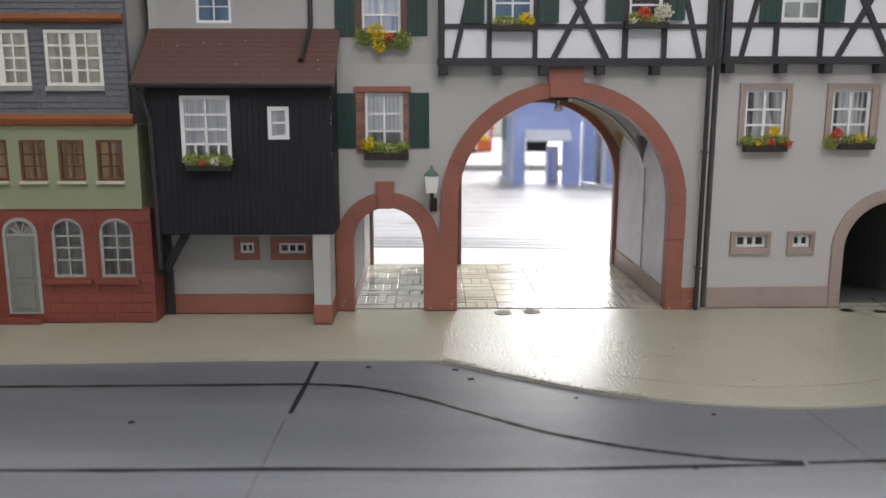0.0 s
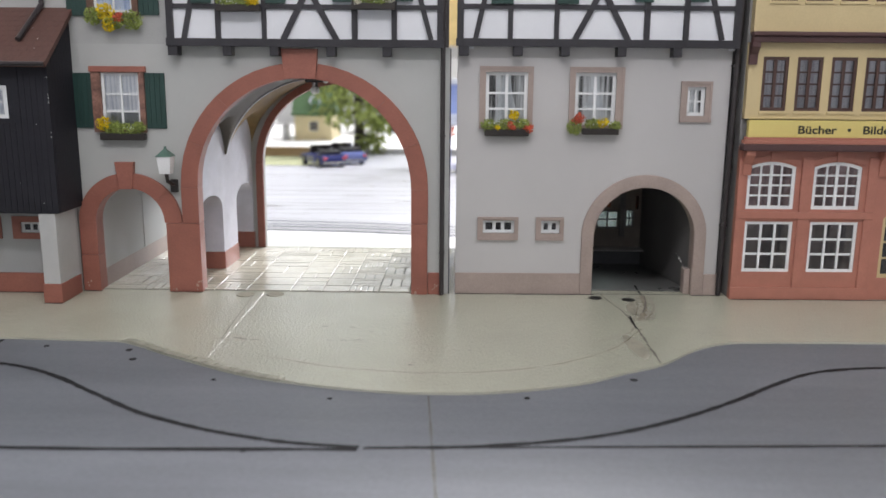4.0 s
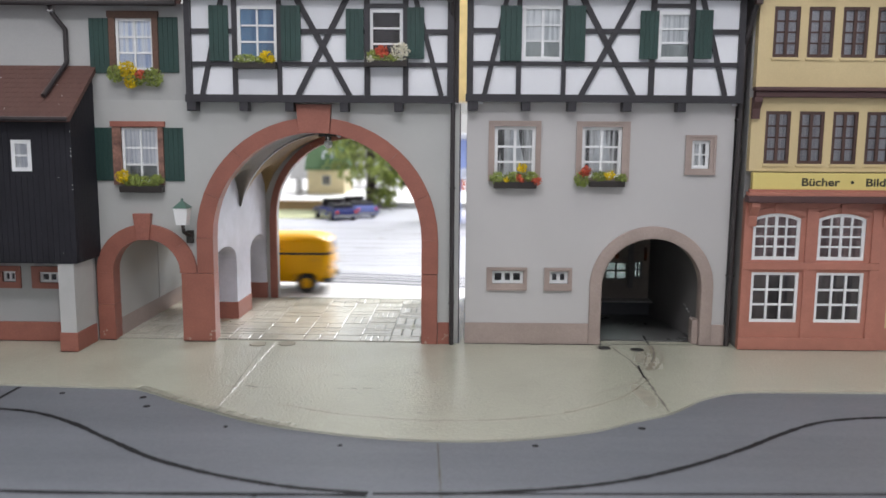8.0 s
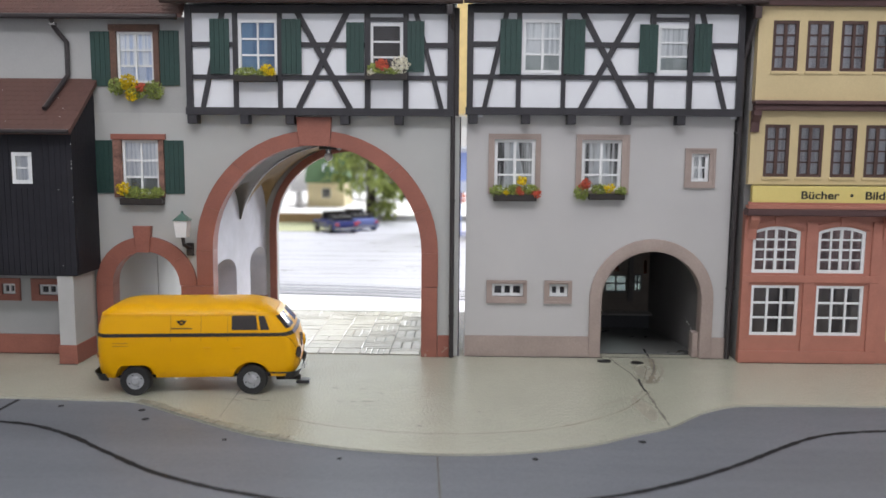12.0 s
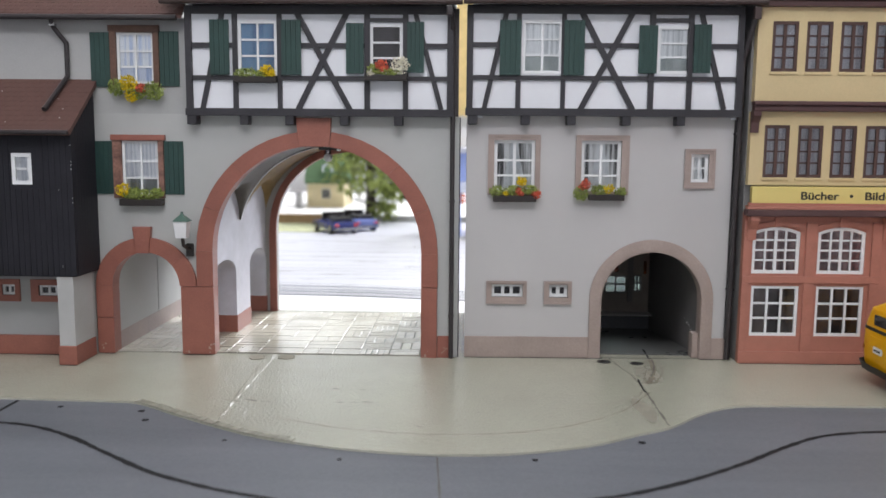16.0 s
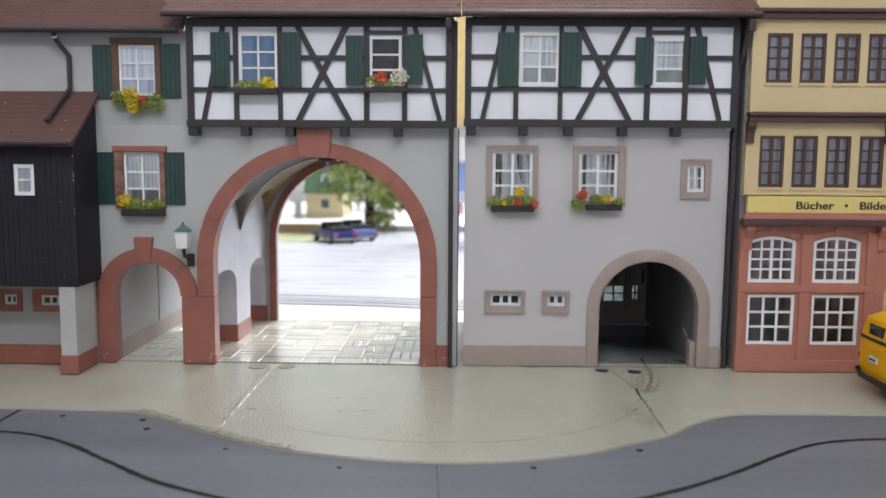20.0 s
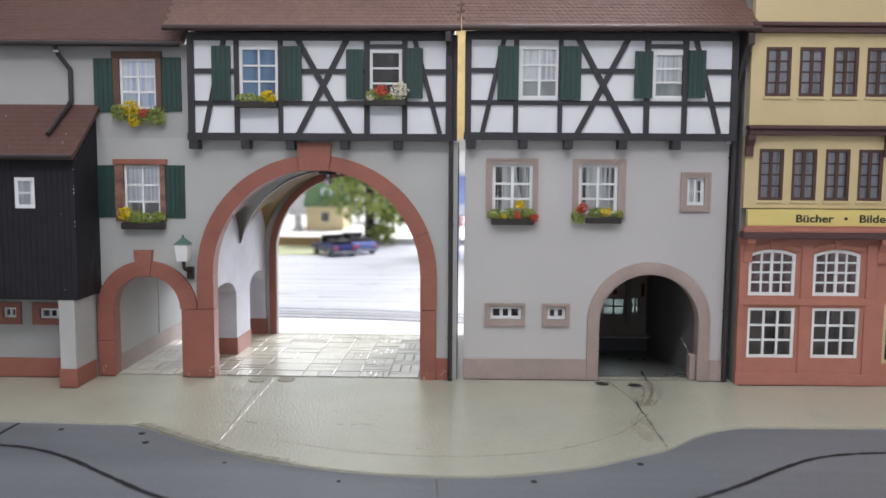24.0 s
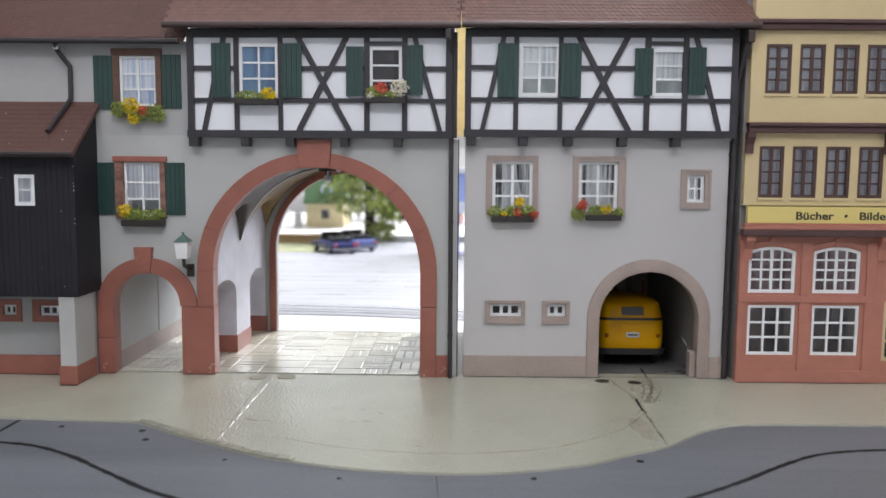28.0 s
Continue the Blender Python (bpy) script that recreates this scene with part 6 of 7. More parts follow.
def loft(bm, zs, out=0.0, keep=None, cap=(True, True)):
    rows = []
    for z in zs:
        rows.append([bm.verts.new((x, y, z)) for x, y in outline(z, out)])
    n = len(rows[0])
    for a, b in zip(rows, rows[1:]):
        for i in range(n):
            j = (i + 1) % n
            if keep is None or all(keep(v.co.x) for v in (a[i], a[j], b[j], b[i])):
                bm.faces.new((a[i], a[j], b[j], b[i]))
    if keep is None:
        if cap[0]:
            bm.faces.new(rows[0])
        if cap[1]:
            bm.faces.new(rows[-1])
    return bm


def side_panel(bm, x0, x1, z0, z1, side, out=0.006, slant0=0.0, slant1=0.0):
    """Thin pane laid on the sloping side of the body."""
    a = [(x0, z0), (x1, z0), (x1 + slant1, z1), (x0 + slant0, z1)]
    lo = [bm.verts.new((x, side * (ring_at(z)[0] - 0.02), z)) for x, z in a]
    hi = [bm.verts.new((x, side * (ring_at(z)[0] + out), z)) for x, z in a]
    bm.faces.new(hi)
    for i in range(4):
        bm.faces.new((lo[i], lo[(i + 1) % 4], hi[(i + 1) % 4], hi[i]))
    return bm


def nose_panel(bm, i0, i1, z0, z1, out=0.008, mirror=1):
    """Thin pane that follows the curved nose, between steps of the plan outline."""
    zs = [z0 + (z1 - z0) * k / 4 for k in range(5)]
    grid = [[bm.verts.new((p[0], p[1] * mirror, z)) for p in outline(z, out)[i0:i1 + 1]] for z in zs]
    back = [[bm.verts.new((p[0], p[1] * mirror, z)) for p in outline(z, -0.03)[i0:i1 + 1]] for z in zs]
    for g in (grid, back):
        for a, b in zip(g, g[1:]):
            for i in range(len(a) - 1):
                bm.faces.new((a[i], a[i + 1], b[i + 1], b[i]))
    rim = lambda g: g[0] + [r[-1] for r in g[1:]] + list(reversed(g[-1][:-1])) + [r[0] for r in reversed(g[1:-1])]
    a, b = rim(grid), rim(back)
    for i in range(len(a)):
        bm.faces.new((a[i], a[(i + 1) % len(a)], b[(i + 1) % len(a)], b[i]))
    return bm


def carve(ob, bm, angle):
    """Cut the solids of bm out of a mesh, once and for all."""
    tool = part("tool", bm, "chassis")
    mod = ob.modifiers.new("carve", "BOOLEAN")
    mod.operation, mod.object, mod.solver = "DIFFERENCE", tool, "EXACT"
    bpy.context.view_layer.update()
    me = bpy.data.meshes.new_from_object(ob.evaluated_get(bpy.context.evaluated_depsgraph_get()))
    ob.modifiers.clear()
    old, ob.data = ob.data, me
    bpy.data.meshes.remove(old)
    bpy.data.objects.remove(tool)
    me.materials.clear()
    me.materials.append(M["van_yellow"])
    me.polygons.foreach_set("material_index", [0] * len(me.polygons))
    me.polygons.foreach_set("use_smooth", [True] * len(me.polygons))
    me.set_sharp_from_angle(angle=radians(angle))


WHEELS = ((-1.565, -0.86), (-1.565, 0.86), (1.145, -0.86), (1.145, 0.86))


def delivery_van(label, rear_hub):
    van = thing("delivery_van", (0, 0, 0), label, "van", "yellow delivery vans")
    low = [0.42, 0.48, 0.56, 0.68, 0.80, 0.95, 1.10, 1.25, 1.40, 1.49, 1.57, 1.66, 1.77, 1.88, 1.94, 1.98, 2.02, 2.05, 2.08, 2.105, 2.13, 2.145, 2.16, 2.17, 2.18]
    body = part("body", loft(bmesh.new(), low), "van_yellow", van)
    cut = bmesh.new()
    for s in (-1, 1):
        prism(cut, [(-2.02, 0.2), (-2.02, 0.50), (-1.93, 0.68), (-1.84, 0.74), (-1.30, 0.74), (-1.20, 0.68), (-1.10, 0.50), (-1.10, 0.2)], s * 0.62, s * 1.2)
        prism(cut, [(1.145 + 0.45 * math.cos(math.pi * i / 16), 0.38 + 0.42 * math.sin(math.pi * i / 16)) for i in range(17)] + [(0.695, 0.2), (1.595, 0.2)], s * 0.62, s * 1.2)
    carve(body, cut, 45)
    part("underbody", boxed(-2.3, -0.60, 0.34, 1.95, 0.60, 0.60), "chassis", van)
    part("belt_stripe", loft(bmesh.new(), [1.42, 1.46, 1.50], 0.010), "van_stripe", van, "black waist stripe")
    part("drip_rail", loft(bmesh.new(), [1.93, 1.96], 0.022), "van_yellow", van)
    for s in (-1, 1):
        part("cab_window", side_panel(bmesh.new(), 0.70, 1.31, 1.57, 1.90, s, 0.012, slant1=-0.05), "van_glass", van)
        part("quarter_window", side_panel(bmesh.new(), 1.37, 1.58, 1.57, 1.89, s, 0.012, slant0=-0.05, slant1=-0.12), "van_glass", van)
        part("windscreen", nose_panel(bmesh.new(), 1, 7, 1.57, 1.87, 0.010, mirror=s), "van_glass", van)
        bm = cylinder(bmesh.new(), (1.95, s * 0.60, 0.96), (2.235, s * 0.70, 0.96), 0.135, seg=20)
        part("headlight", bm, "lens_dark", van, smooth=40)
        part("headlight_rim", cylinder(bmesh.new(), (1.95, s * 0.60, 0.96), (2.215, s * 0.695, 0.96), 0.165, seg=20), "van_yellow", van, smooth=40)
        part("rear_lamp", cylinder(bmesh.new(), (-2.46, s * 0.80, 0.95), (-2.36, s * 0.72, 0.95), 0.07, seg=10), "lens_orange", van)
        ring = [(-0.46 + 0.085 * math.cos(i * 0.3927), 1.67 + 0.06 * math.sin(i * 0.3927)) for i in range(16)]
        part("side_emblem", sheet([(-0.58, 1.80), (-0.54, 1.74), (-0.49, 1.69), (-0.43, 1.69), (-0.38, 1.74), (-0.34, 1.80), (-0.41, 1.785), (-0.46, 1.82), (-0.51, 1.785)], [[(-0.46 + 0.035 * math.cos(i * 0.785), 1.75 + 0.026 * math.sin(i * 0.785)) for i in range(8)]], s * 0.90, s * 0.952), "van_stripe", van)
        part("thin_bar", side_panel(bmesh.new(), -0.70, -0.22, 1.605, 1.622, s, 0.012), "van_stripe", van)
        crease = []
        for k in range(13):
            z = 1.40 - 0.88 * (k / 12) ** 1.35
            ring, at = outline(z, 0.006), 9.5 - 8.0 * (k / 12) ** 0.8
            a, b = ring[int(at)], ring[int(at) + 1]
            f = at - int(at)
            crease.append((a[0] + (b[0] - a[0]) * f, s * (a[1] + (b[1] - a[1]) * f), z))
        part("nose_crease", tube(bmesh.new(), crease, 0.010, 6), "seam", van)
        part("vent_louvres", side_panel(bmesh.new(), -2.05, -1.70, 1.20, 1.215, s, 0.010), "seam", van)
        part("vent_louvres", side_panel(bmesh.new(), -2.05, -1.70, 1.27, 1.285, s, 0.010), "seam", van)
        for x in (-0.72, -0.02, 0.60):
            part("door_seam", side_panel(bmesh.new(), x, x + 0.012, 1.51, 1.92, s, 0.008), "seam", van)
            part("door_seam", side_panel(bmesh.new(), x, x + 0.012, 0.50, 1.41, s, 0.008), "seam", van)
        part("door_handle", side_panel(bmesh.new(), 0.04, 0.20, 1.14, 1.165, s, 0.03), "van_yellow", van)
        part("door_handle", side_panel(bmesh.new(), 0.72, 0.90, 1.14, 1.165, s, 0.03), "van_yellow", van)
    part("rear_window", boxed(-2.47, -0.34, 1.57, -2.37, 0.34, 1.84, 0.02), "van_glass", van)
    part("rear_hatch", boxed(-2.505, -0.42, 1.02, -2.45, 0.42, 1.30, 0.02), "van_yellow", van)
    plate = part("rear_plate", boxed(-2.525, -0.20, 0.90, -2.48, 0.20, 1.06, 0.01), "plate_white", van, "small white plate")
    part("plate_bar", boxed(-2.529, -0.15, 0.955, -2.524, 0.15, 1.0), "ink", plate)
    nose = part("nose_emblem", sheet([(0.17 * math.cos(i * 0.2618), 1.12 + 0.17 * math.sin(i * 0.2618)) for i in range(24)], [[(0.14 * math.cos(i * 0.2618), 1.12 + 0.14 * math.sin(i * 0.2618)) for i in range(24)]], 2.19, 2.25, "x"), "frame_brown", van, "plain round badge")
    for a in (-38, 0, 38):
        part("badge_bar", prism(bmesh.new(), [(0.16 * math.sin(radians(a)) * u - 0.02 * v, 1.12 + 0.14 * u) for u, v in ((-1, -1), (-1, 1), (1, 1), (1, -1))], 2.19, 2.245, "x"), "frame_brown", nose)
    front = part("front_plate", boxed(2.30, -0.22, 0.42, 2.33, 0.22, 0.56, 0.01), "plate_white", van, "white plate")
    for name, test in (("front_bumper", lambda x: x > 1.50), ("rear_bumper", lambda x: x < -2.0)):
        bm = loft(bmesh.new(), [0.38, 0.42, 0.53, 0.57], 0.10, test)
        bmesh.ops.solidify(bm, geom=list(bm.faces), thickness=0.10)
        part(name, bm, "bumper", van, smooth=40)
    part("guide_arm", boxed(1.6, -0.10, 0.10, 2.2, 0.10, 0.20, 0.03), "chassis", van)
    part("magnet", boxed(2.1, -0.16, 0.02, 2.42, 0.16, 0.09, 0.02), "bumper", van)
    for i, (x, y) in enumerate(WHEELS):
        wheel = new("wheel")
        wheel.parent, wheel.location = van, Vector((x, y, 0.36)) * U
        s = 1 if y > 0 else -1
        bm = bmesh.new()
        seg = 28
        prof = [(0.20, -0.12), (0.33, -0.13), (0.36, -0.09), (0.36, 0.09), (0.33, 0.13), (0.20, 0.12)]
        rows = [[bm.verts.new((r * math.cos(2 * math.pi * k / seg), w, r * math.sin(2 * math.pi * k / seg))) for r, w in prof] for k in range(seg)]
        for k in range(seg):
            a, b = rows[k], rows[(k + 1) % seg]
            for j in range(len(prof) - 1):
                bm.faces.new((a[j], a[j + 1], b[j + 1], b[j]))
        tyre = part("tyre", bm, "rubber", None, smooth=50)
        tyre.parent = wheel
        hub = "hub_grey" if i > 1 else rear_hub
        bm = cylinder(bmesh.new(), (0, -0.09, 0), (0, s * 0.10, 0), 0.21, seg=24)
        bmesh.ops.create_cone(bm, cap_ends=True, segments=20, radius1=0.12, radius2=0.07, depth=0.05, matrix=Matrix.Translation((0, s * 0.12, 0)) @ Matrix.Rotation(radians(-90 * s), 4, "X"))
        rim = part("hub_cap", bm, hub, None, smooth=40)
        rim.parent = wheel
        for k in range(4):
            nut = part("hub_nut", cylinder(bmesh.new(), (0.15 * math.cos(k * 1.571), 0, 0.15 * math.sin(k * 1.571)), (0.15 * math.cos(k * 1.571), s * 0.115, 0.15 * math.sin(k * 1.571)), 0.018, seg=6), "bumper", None)
            nut.parent = wheel
    return van


van_first = delivery_van("yellow model delivery van with black stripe and yellow rear hubs", "van_yellow")
van_grey = delivery_van("yellow model delivery van with black stripe and grey hubs", "hub_grey")
van_last = delivery_van("yellow model delivery van with black stripe, heading for the garage", "van_yellow")


# ---- red box lorry ----
def box_lorry():
    lorry = thing("box_lorry", (0, 0, 0), "red model box lorry with white cab roof", "truck")
    part("box_body", boxed(-5.1, -1.36, 0.62, 2.0, 1.36, 2.30, 0.07), "truck_red", lorry, smooth=40)
    for s in (-1, 1):
        for x, w, z, h in ((-4.2, 0.45, 1.02, 0.50), (-3.65, 0.38, 1.06, 0.34), (-3.2, 0.34, 1.09, 0.38), (-2.78, 0.42, 1.13, 0.34)):
            part("side_bar", boxed(x, s * 1.362 - 0.004, z, x + w, s * 1.362 + 0.004, z + h, 0.003), "truck_mark", lorry, "pale pink bar on the red side")
    bm = bmesh.new()
    prism(bm, [(2.03, 0.5), (4.1, 0.5), (4.1, 0.95), (3.8, 1.02), (2.03, 1.02)], -1.22, 1.22, "y", 0.06)
    part("cab", bm, "truck_red", lorry, smooth=40)
    part("cab_roof", prism(bmesh.new(), [(2.06, 1.52), (2.06, 1.70), (2.3, 1.84), (3.3, 1.84), (3.75, 1.72), (3.95, 1.52)], -1.24, 1.24, "y", 0.14), "truck_white", lorry, "white cab roof", smooth=40)
    part("cab_glass", prism(bmesh.new(), [(2.1, 1.0), (3.95, 1.0), (3.75, 1.55), (2.1, 1.55)], -1.12, 1.12), "van_glass", lorry)
    for s in (-1, 1):
        part("pillar", prism(bmesh.new(), [(2.05, 0.95), (2.5, 0.95), (2.5, 1.56), (2.05, 1.56)], s * 1.08, s * 1.18), "truck_red", lorry)
        part("pillar", prism(bmesh.new(), [(3.8, 0.95), (4.02, 0.95), (3.84, 1.56), (3.62, 1.56)], s * 1.08, s * 1.18), "truck_white", lorry)
        part("mudguard", prism(bmesh.new(), [(3.9 + 0.75 * math.cos(math.pi * i / 10), 0.5 + 0.52 * math.sin(math.pi * i / 10)) for i in range(11)], s * 0.95, s * 1.36), "truck_red", lorry, smooth=40)
    part("bonnet", prism(bmesh.new(), [(3.9, 0.5), (5.2, 0.5), (5.32, 0.74), (5.05, 0.98), (3.9, 1.10)], -0.95, 0.95, "y", 0.14), "truck_red", lorry, smooth=40)
    part("bumper", boxed(5.25, -1.25, 0.30, 5.42, 1.25, 0.50, 0.05), "chassis", lorry)
    for s in (-1, 1):
        part("headlight", cylinder(bmesh.new(), (4.9, s * 1.06, 0.72), (5.16, s * 1.06, 0.72), 0.13, seg=18), "truck_white", lorry, smooth=40)
    part("chassis", boxed(-4.8, -0.8, 0.40, 4.6, 0.8, 0.64), "chassis", lorry)
    for x in (-3.2, 3.9):
        for s in (-1, 1):
            w = new("wheel")
            w.parent, w.location = lorry, Vector((x, 0, 0.5)) * U
            for name, y0, y1, r, mat in (("tyre", 0.9, 1.26, 0.50, "rubber"), ("hub_cap", 1.24, 1.29, 0.24, "truck_red")):
                piece = part(name, cylinder(bmesh.new(), (0, s * y0, 0), (0, s * y1, 0), r, seg=28), mat, None, smooth=40)
                piece.parent = w
    return lorry


lorry = box_lorry()


# ---- what stands on the far side of the square ----
EAST_EYE, WEST_EYE = (7.745, -0.34, 6.0), (0.43, 0.27, 6.05)


def far_east(k):
    return Matrix.Translation((8.257, -0.181, 6.0)) @ Matrix.Rotation(radians(1.273), 4, "Z") @ Matrix.Scale(k, 4) @ Matrix.Translation(-Vector(EAST_EYE))



def parked_car(x, y, turn, paint, label):
    """Open-topped car; its nose points along the turn."""
    car = thing("parked_car", (x, y, 0), label, "car", "cars parked on the square")
    base = Matrix.Translation((x, y, 0)) @ Matrix.Rotation(radians(turn), 4, "Z")
    def add(name, bm, mat, smooth=40):
        bmesh.ops.transform(bm, matrix=base, verts=bm.verts)
        return part(name, bm, mat, car, smooth=smooth)
    add("body", prism(bmesh.new(), [(-2.05, 0.24), (2.05, 0.24), (2.15, 0.48), (2.05, 0.70), (0.75, 0.86), (0.5, 0.88), (-1.05, 0.90), (-1.95, 0.86), (-2.12, 0.66), (-2.14, 0.40)], -0.86, 0.86, "y", 0.13), paint)
    add("cockpit", boxed(-0.95, -0.66, 0.80, 0.42, 0.66, 0.905), "chassis")
    for sy in (-0.36, 0.36):
        add("seat", boxed(-0.62, sy - 0.26, 0.78, -0.36, sy + 0.26, 1.2, 0.07), "chassis")
    add("windscreen", prism(bmesh.new(), [(0.52, 0.86), (0.60, 0.86), (0.26, 1.38), (0.19, 1.38)], -0.70, 0.70), "van_glass")
    for sy in (-1, 1):
        add("screen_pillar", prism(bmesh.new(), [(0.50, 0.86), (0.63, 0.86), (0.27, 1.42), (0.16, 1.42)], sy * 0.70, sy * 0.76), "metal")
        add("tail_light", boxed(-2.16, sy * 0.66 - 0.1, 0.58, -2.08, sy * 0.66 + 0.1, 0.74, 0.02), "truck_red")
    add("folded_hood", boxed(-1.5, -0.72, 0.84, -0.98, 0.72, 1.12, 0.12), "chassis")
    add("bumper", boxed(-2.24, -0.84, 0.32, -2.12, 0.84, 0.46, 0.03), "metal")
    add("bumper", boxed(2.12, -0.84, 0.30, 2.24, 0.84, 0.44, 0.03), "metal")
    for wx in (-1.3, 1.35):
        for sy in (-1, 1):
            add("wheel", cylinder(bmesh.new(), (wx, sy * 0.66, 0.32), (wx, sy * 0.89, 0.32), 0.32, seg=22), "rubber")
            add("hub_cap", cylinder(bmesh.new(), (wx, sy * 0.88, 0.32), (wx, sy * 0.91, 0.32), 0.17, seg=14), "metal")
    return car


SPACE = far_east(1.2135)
parked_car(-0.06, 56.0, 119, "car_blue", "dark blue open-topped model car parked on the square")
SPACE = far_east(1.226)
parked_car(1.12, 57.85, 119, "car_pale", "paler blue model car parked beside the dark one")


def leaves(bm, c, rx, rz, n, size, rnd):
    """Long pointed leaves that hang outwards from a twig."""
    for _ in range(n):
        v = Vector((rnd.gauss(0, 0.5), rnd.gauss(0, 0.5), rnd.gauss(0, 0.45)))
        p = Vector((c[0] + v.x * rx, c[1] + v.y * rx, c[2] + v.z * rz))
        q = Matrix.Rotation(rnd.uniform(0, 6.3), 3, "Z") @ Matrix.Rotation(rnd.uniform(-0.3, 1.2), 3, "Y") @ Matrix.Rotation(rnd.uniform(-0.7, 0.7), 3, "X")
        k = size * rnd.uniform(0.6, 1.4)
        vs = [bm.verts.new(p + q @ Vector(u) * k) for u in ((0, 0, 0), (0.4, -0.2, 0.08), (0.8, -0.14, -0.02), (1.15, 0, -0.16), (0.8, 0.14, -0.02), (0.4, 0.2, 0.08))]
        bm.faces.new(vs[:4])
        bm.faces.new((vs[0], vs[3], vs[4], vs[5]))
    return bm


def tree(x, y, z, height, spread, seed, label, low=0):
    rnd = random.Random(seed)
    ob = thing("tree", (x, y, z), label, "tree", "trees beyond the gate")
    pts = [Vector((x, y, z)), Vector((x + 0.05, y, z + height * 0.2)), Vector((x - 0.08, y + 0.1, z + height * 0.5)), Vector((x + 0.05, y, z + height * 0.92))]
    trunk = cylinder(bmesh.new(), pts[0], pts[0] + Vector((0, 0, 0.25)), 0.62, 0.46, 11)
    for i, (a, b) in enumerate(zip(pts, pts[1:])):
        cylinder(trunk, a, b, (0.46, 0.36, 0.24)[i], (0.36, 0.24, 0.07)[i], 11)
    part("trunk", trunk, "bark", ob, smooth=50)
    tips = []
    for i in range(26):
        k = 0.24 + 0.7 * i / 26
        a = i * 2.4
        base = Vector((x, y, z + height * k))
        tip = base + Vector((math.cos(a), math.sin(a), 0.20)) * spread * (1.1 - 0.6 * abs(k - 0.45)) * rnd.uniform(0.55, 1.1)
        bend = base.lerp(tip, 0.55) + Vector((0, 0, 0.25))
        limb = cylinder(bmesh.new(), base, bend, 0.12, 0.06, 6)
        cylinder(limb, bend, tip, 0.06, 0.02, 6)
        part("limb", limb, "bark", ob)
        tips += [tip, bend, tip + Vector((rnd.uniform(-0.6, 0.6), rnd.uniform(-0.6, 0.6), -0.5))]
    for t in tips:
        part("bough", leaves(bmesh.new(), t, 1.0 * rnd.uniform(0.7, 1.2), 0.8, 22, 0.62, rnd), "tree_leaf", ob)
    for i in range(low):
        a = Vector((x + rnd.uniform(0.5, 1.7), y - rnd.uniform(0.2, 0.9), z + height * rnd.uniform(0.07, 0.30)))
        part("limb", cylinder(bmesh.new(), Vector((x, y, a.z + 0.3)), a, 0.07, 0.02, 6), "bark", ob)
        part("bough", leaves(bmesh.new(), a, 0.6, 0.6, 26, 0.6, rnd), "tree_leaf", ob)


SPACE = far_east(1.327)
tree(1.6, 64.0, 0.0, 10.5, 3.3, 4, "leafy green model tree with a stout trunk on the square", 8)

SPACE = Matrix()
structure("grass_bank", tilted(boxed(-30, 67.3, -0.03, -3.9, 80.3, 0.03)), "grass", "pale green grass strip before the garden wall")
hedge = thing("garden_wall", (-12, 80.8, fall(80.8)), "low brown garden wall beyond the square", "wall")
part("wall_body", boxed(-30, 80.4, fall(81.2) - 0.05, -3.7, 81.1, fall(80.8) + 0.78, 0.06), "far_brown", hedge)
part("wall_cap", boxed(-30.1, 80.3, fall(80.8) + 0.78, -3.6, 81.2, fall(80.8) + 0.88, 0.03), "far_brown", hedge)

SPACE = far_east(1.2912)
cot = thing("cottage", (-3.4, 76, 0.3), "beige cottage with a green roof beyond the square", "house")
part("wall", sheet([(-5.0, 0.3), (-1.7, 0.3), (-1.7, 2.75), (-5.0, 2.75)], [rect(-3.72, 1.1, -2.95, 1.95)], 74.0, 74.3), "cottage_wall", cot)
part("wall", boxed(-5.0, 74.3, 0.3, -4.8, 80, 2.75), "cottage_wall", cot)
part("wall", boxed(-1.9, 74.3, 0.3, -1.7, 80, 2.75), "cottage_wall", cot)
window(cot, -3.72, 1.1, -2.95, 1.95, 74.0, 2, 2, "far_wall", "print_dark", label="grey cottage window")
part("roof", prism(bmesh.new(), [(73.6, 2.62), (77, 6.4), (80.4, 2.62), (80.4, 2.45), (73.6, 2.45)], -5.2, -1.45, "x"), "cottage_roof", cot)
part("dormer_ring", sheet([(-3.25 + 0.5 * math.cos(i * 0.314), 3.7 + 0.5 * math.sin(i * 0.314)) for i in range(20)], [[(-3.25 + 0.36 * math.cos(i * 0.314), 3.7 + 0.36 * math.sin(i * 0.314)) for i in range(20)]], 74.35, 74.6), "pale_frame", cot)
part("rain_barrel", cylinder(bmesh.new(), (-5.65, 73.4, 0.3), (-5.65, 73.4, 1.7), 0.34, 0.28, 16), "far_wall", cot, "dark barrel beside the cottage")

SPACE = far_east(1.363)
for px, w in ((-7.6, 3.0), (2.6, 8.0)):
    wh = thing("white_building", (px, 96, 0.6), "plain white building far behind the square", "house")
    part("wall", boxed(px - w, 95, 0.6, px + w, 97, 7.9), "far_white", wh)
    part("roof", boxed(px - w - 0.3, 94.6, 7.9, px + w + 0.3, 97.4, 9.2, 0.05), "far_wall", wh)

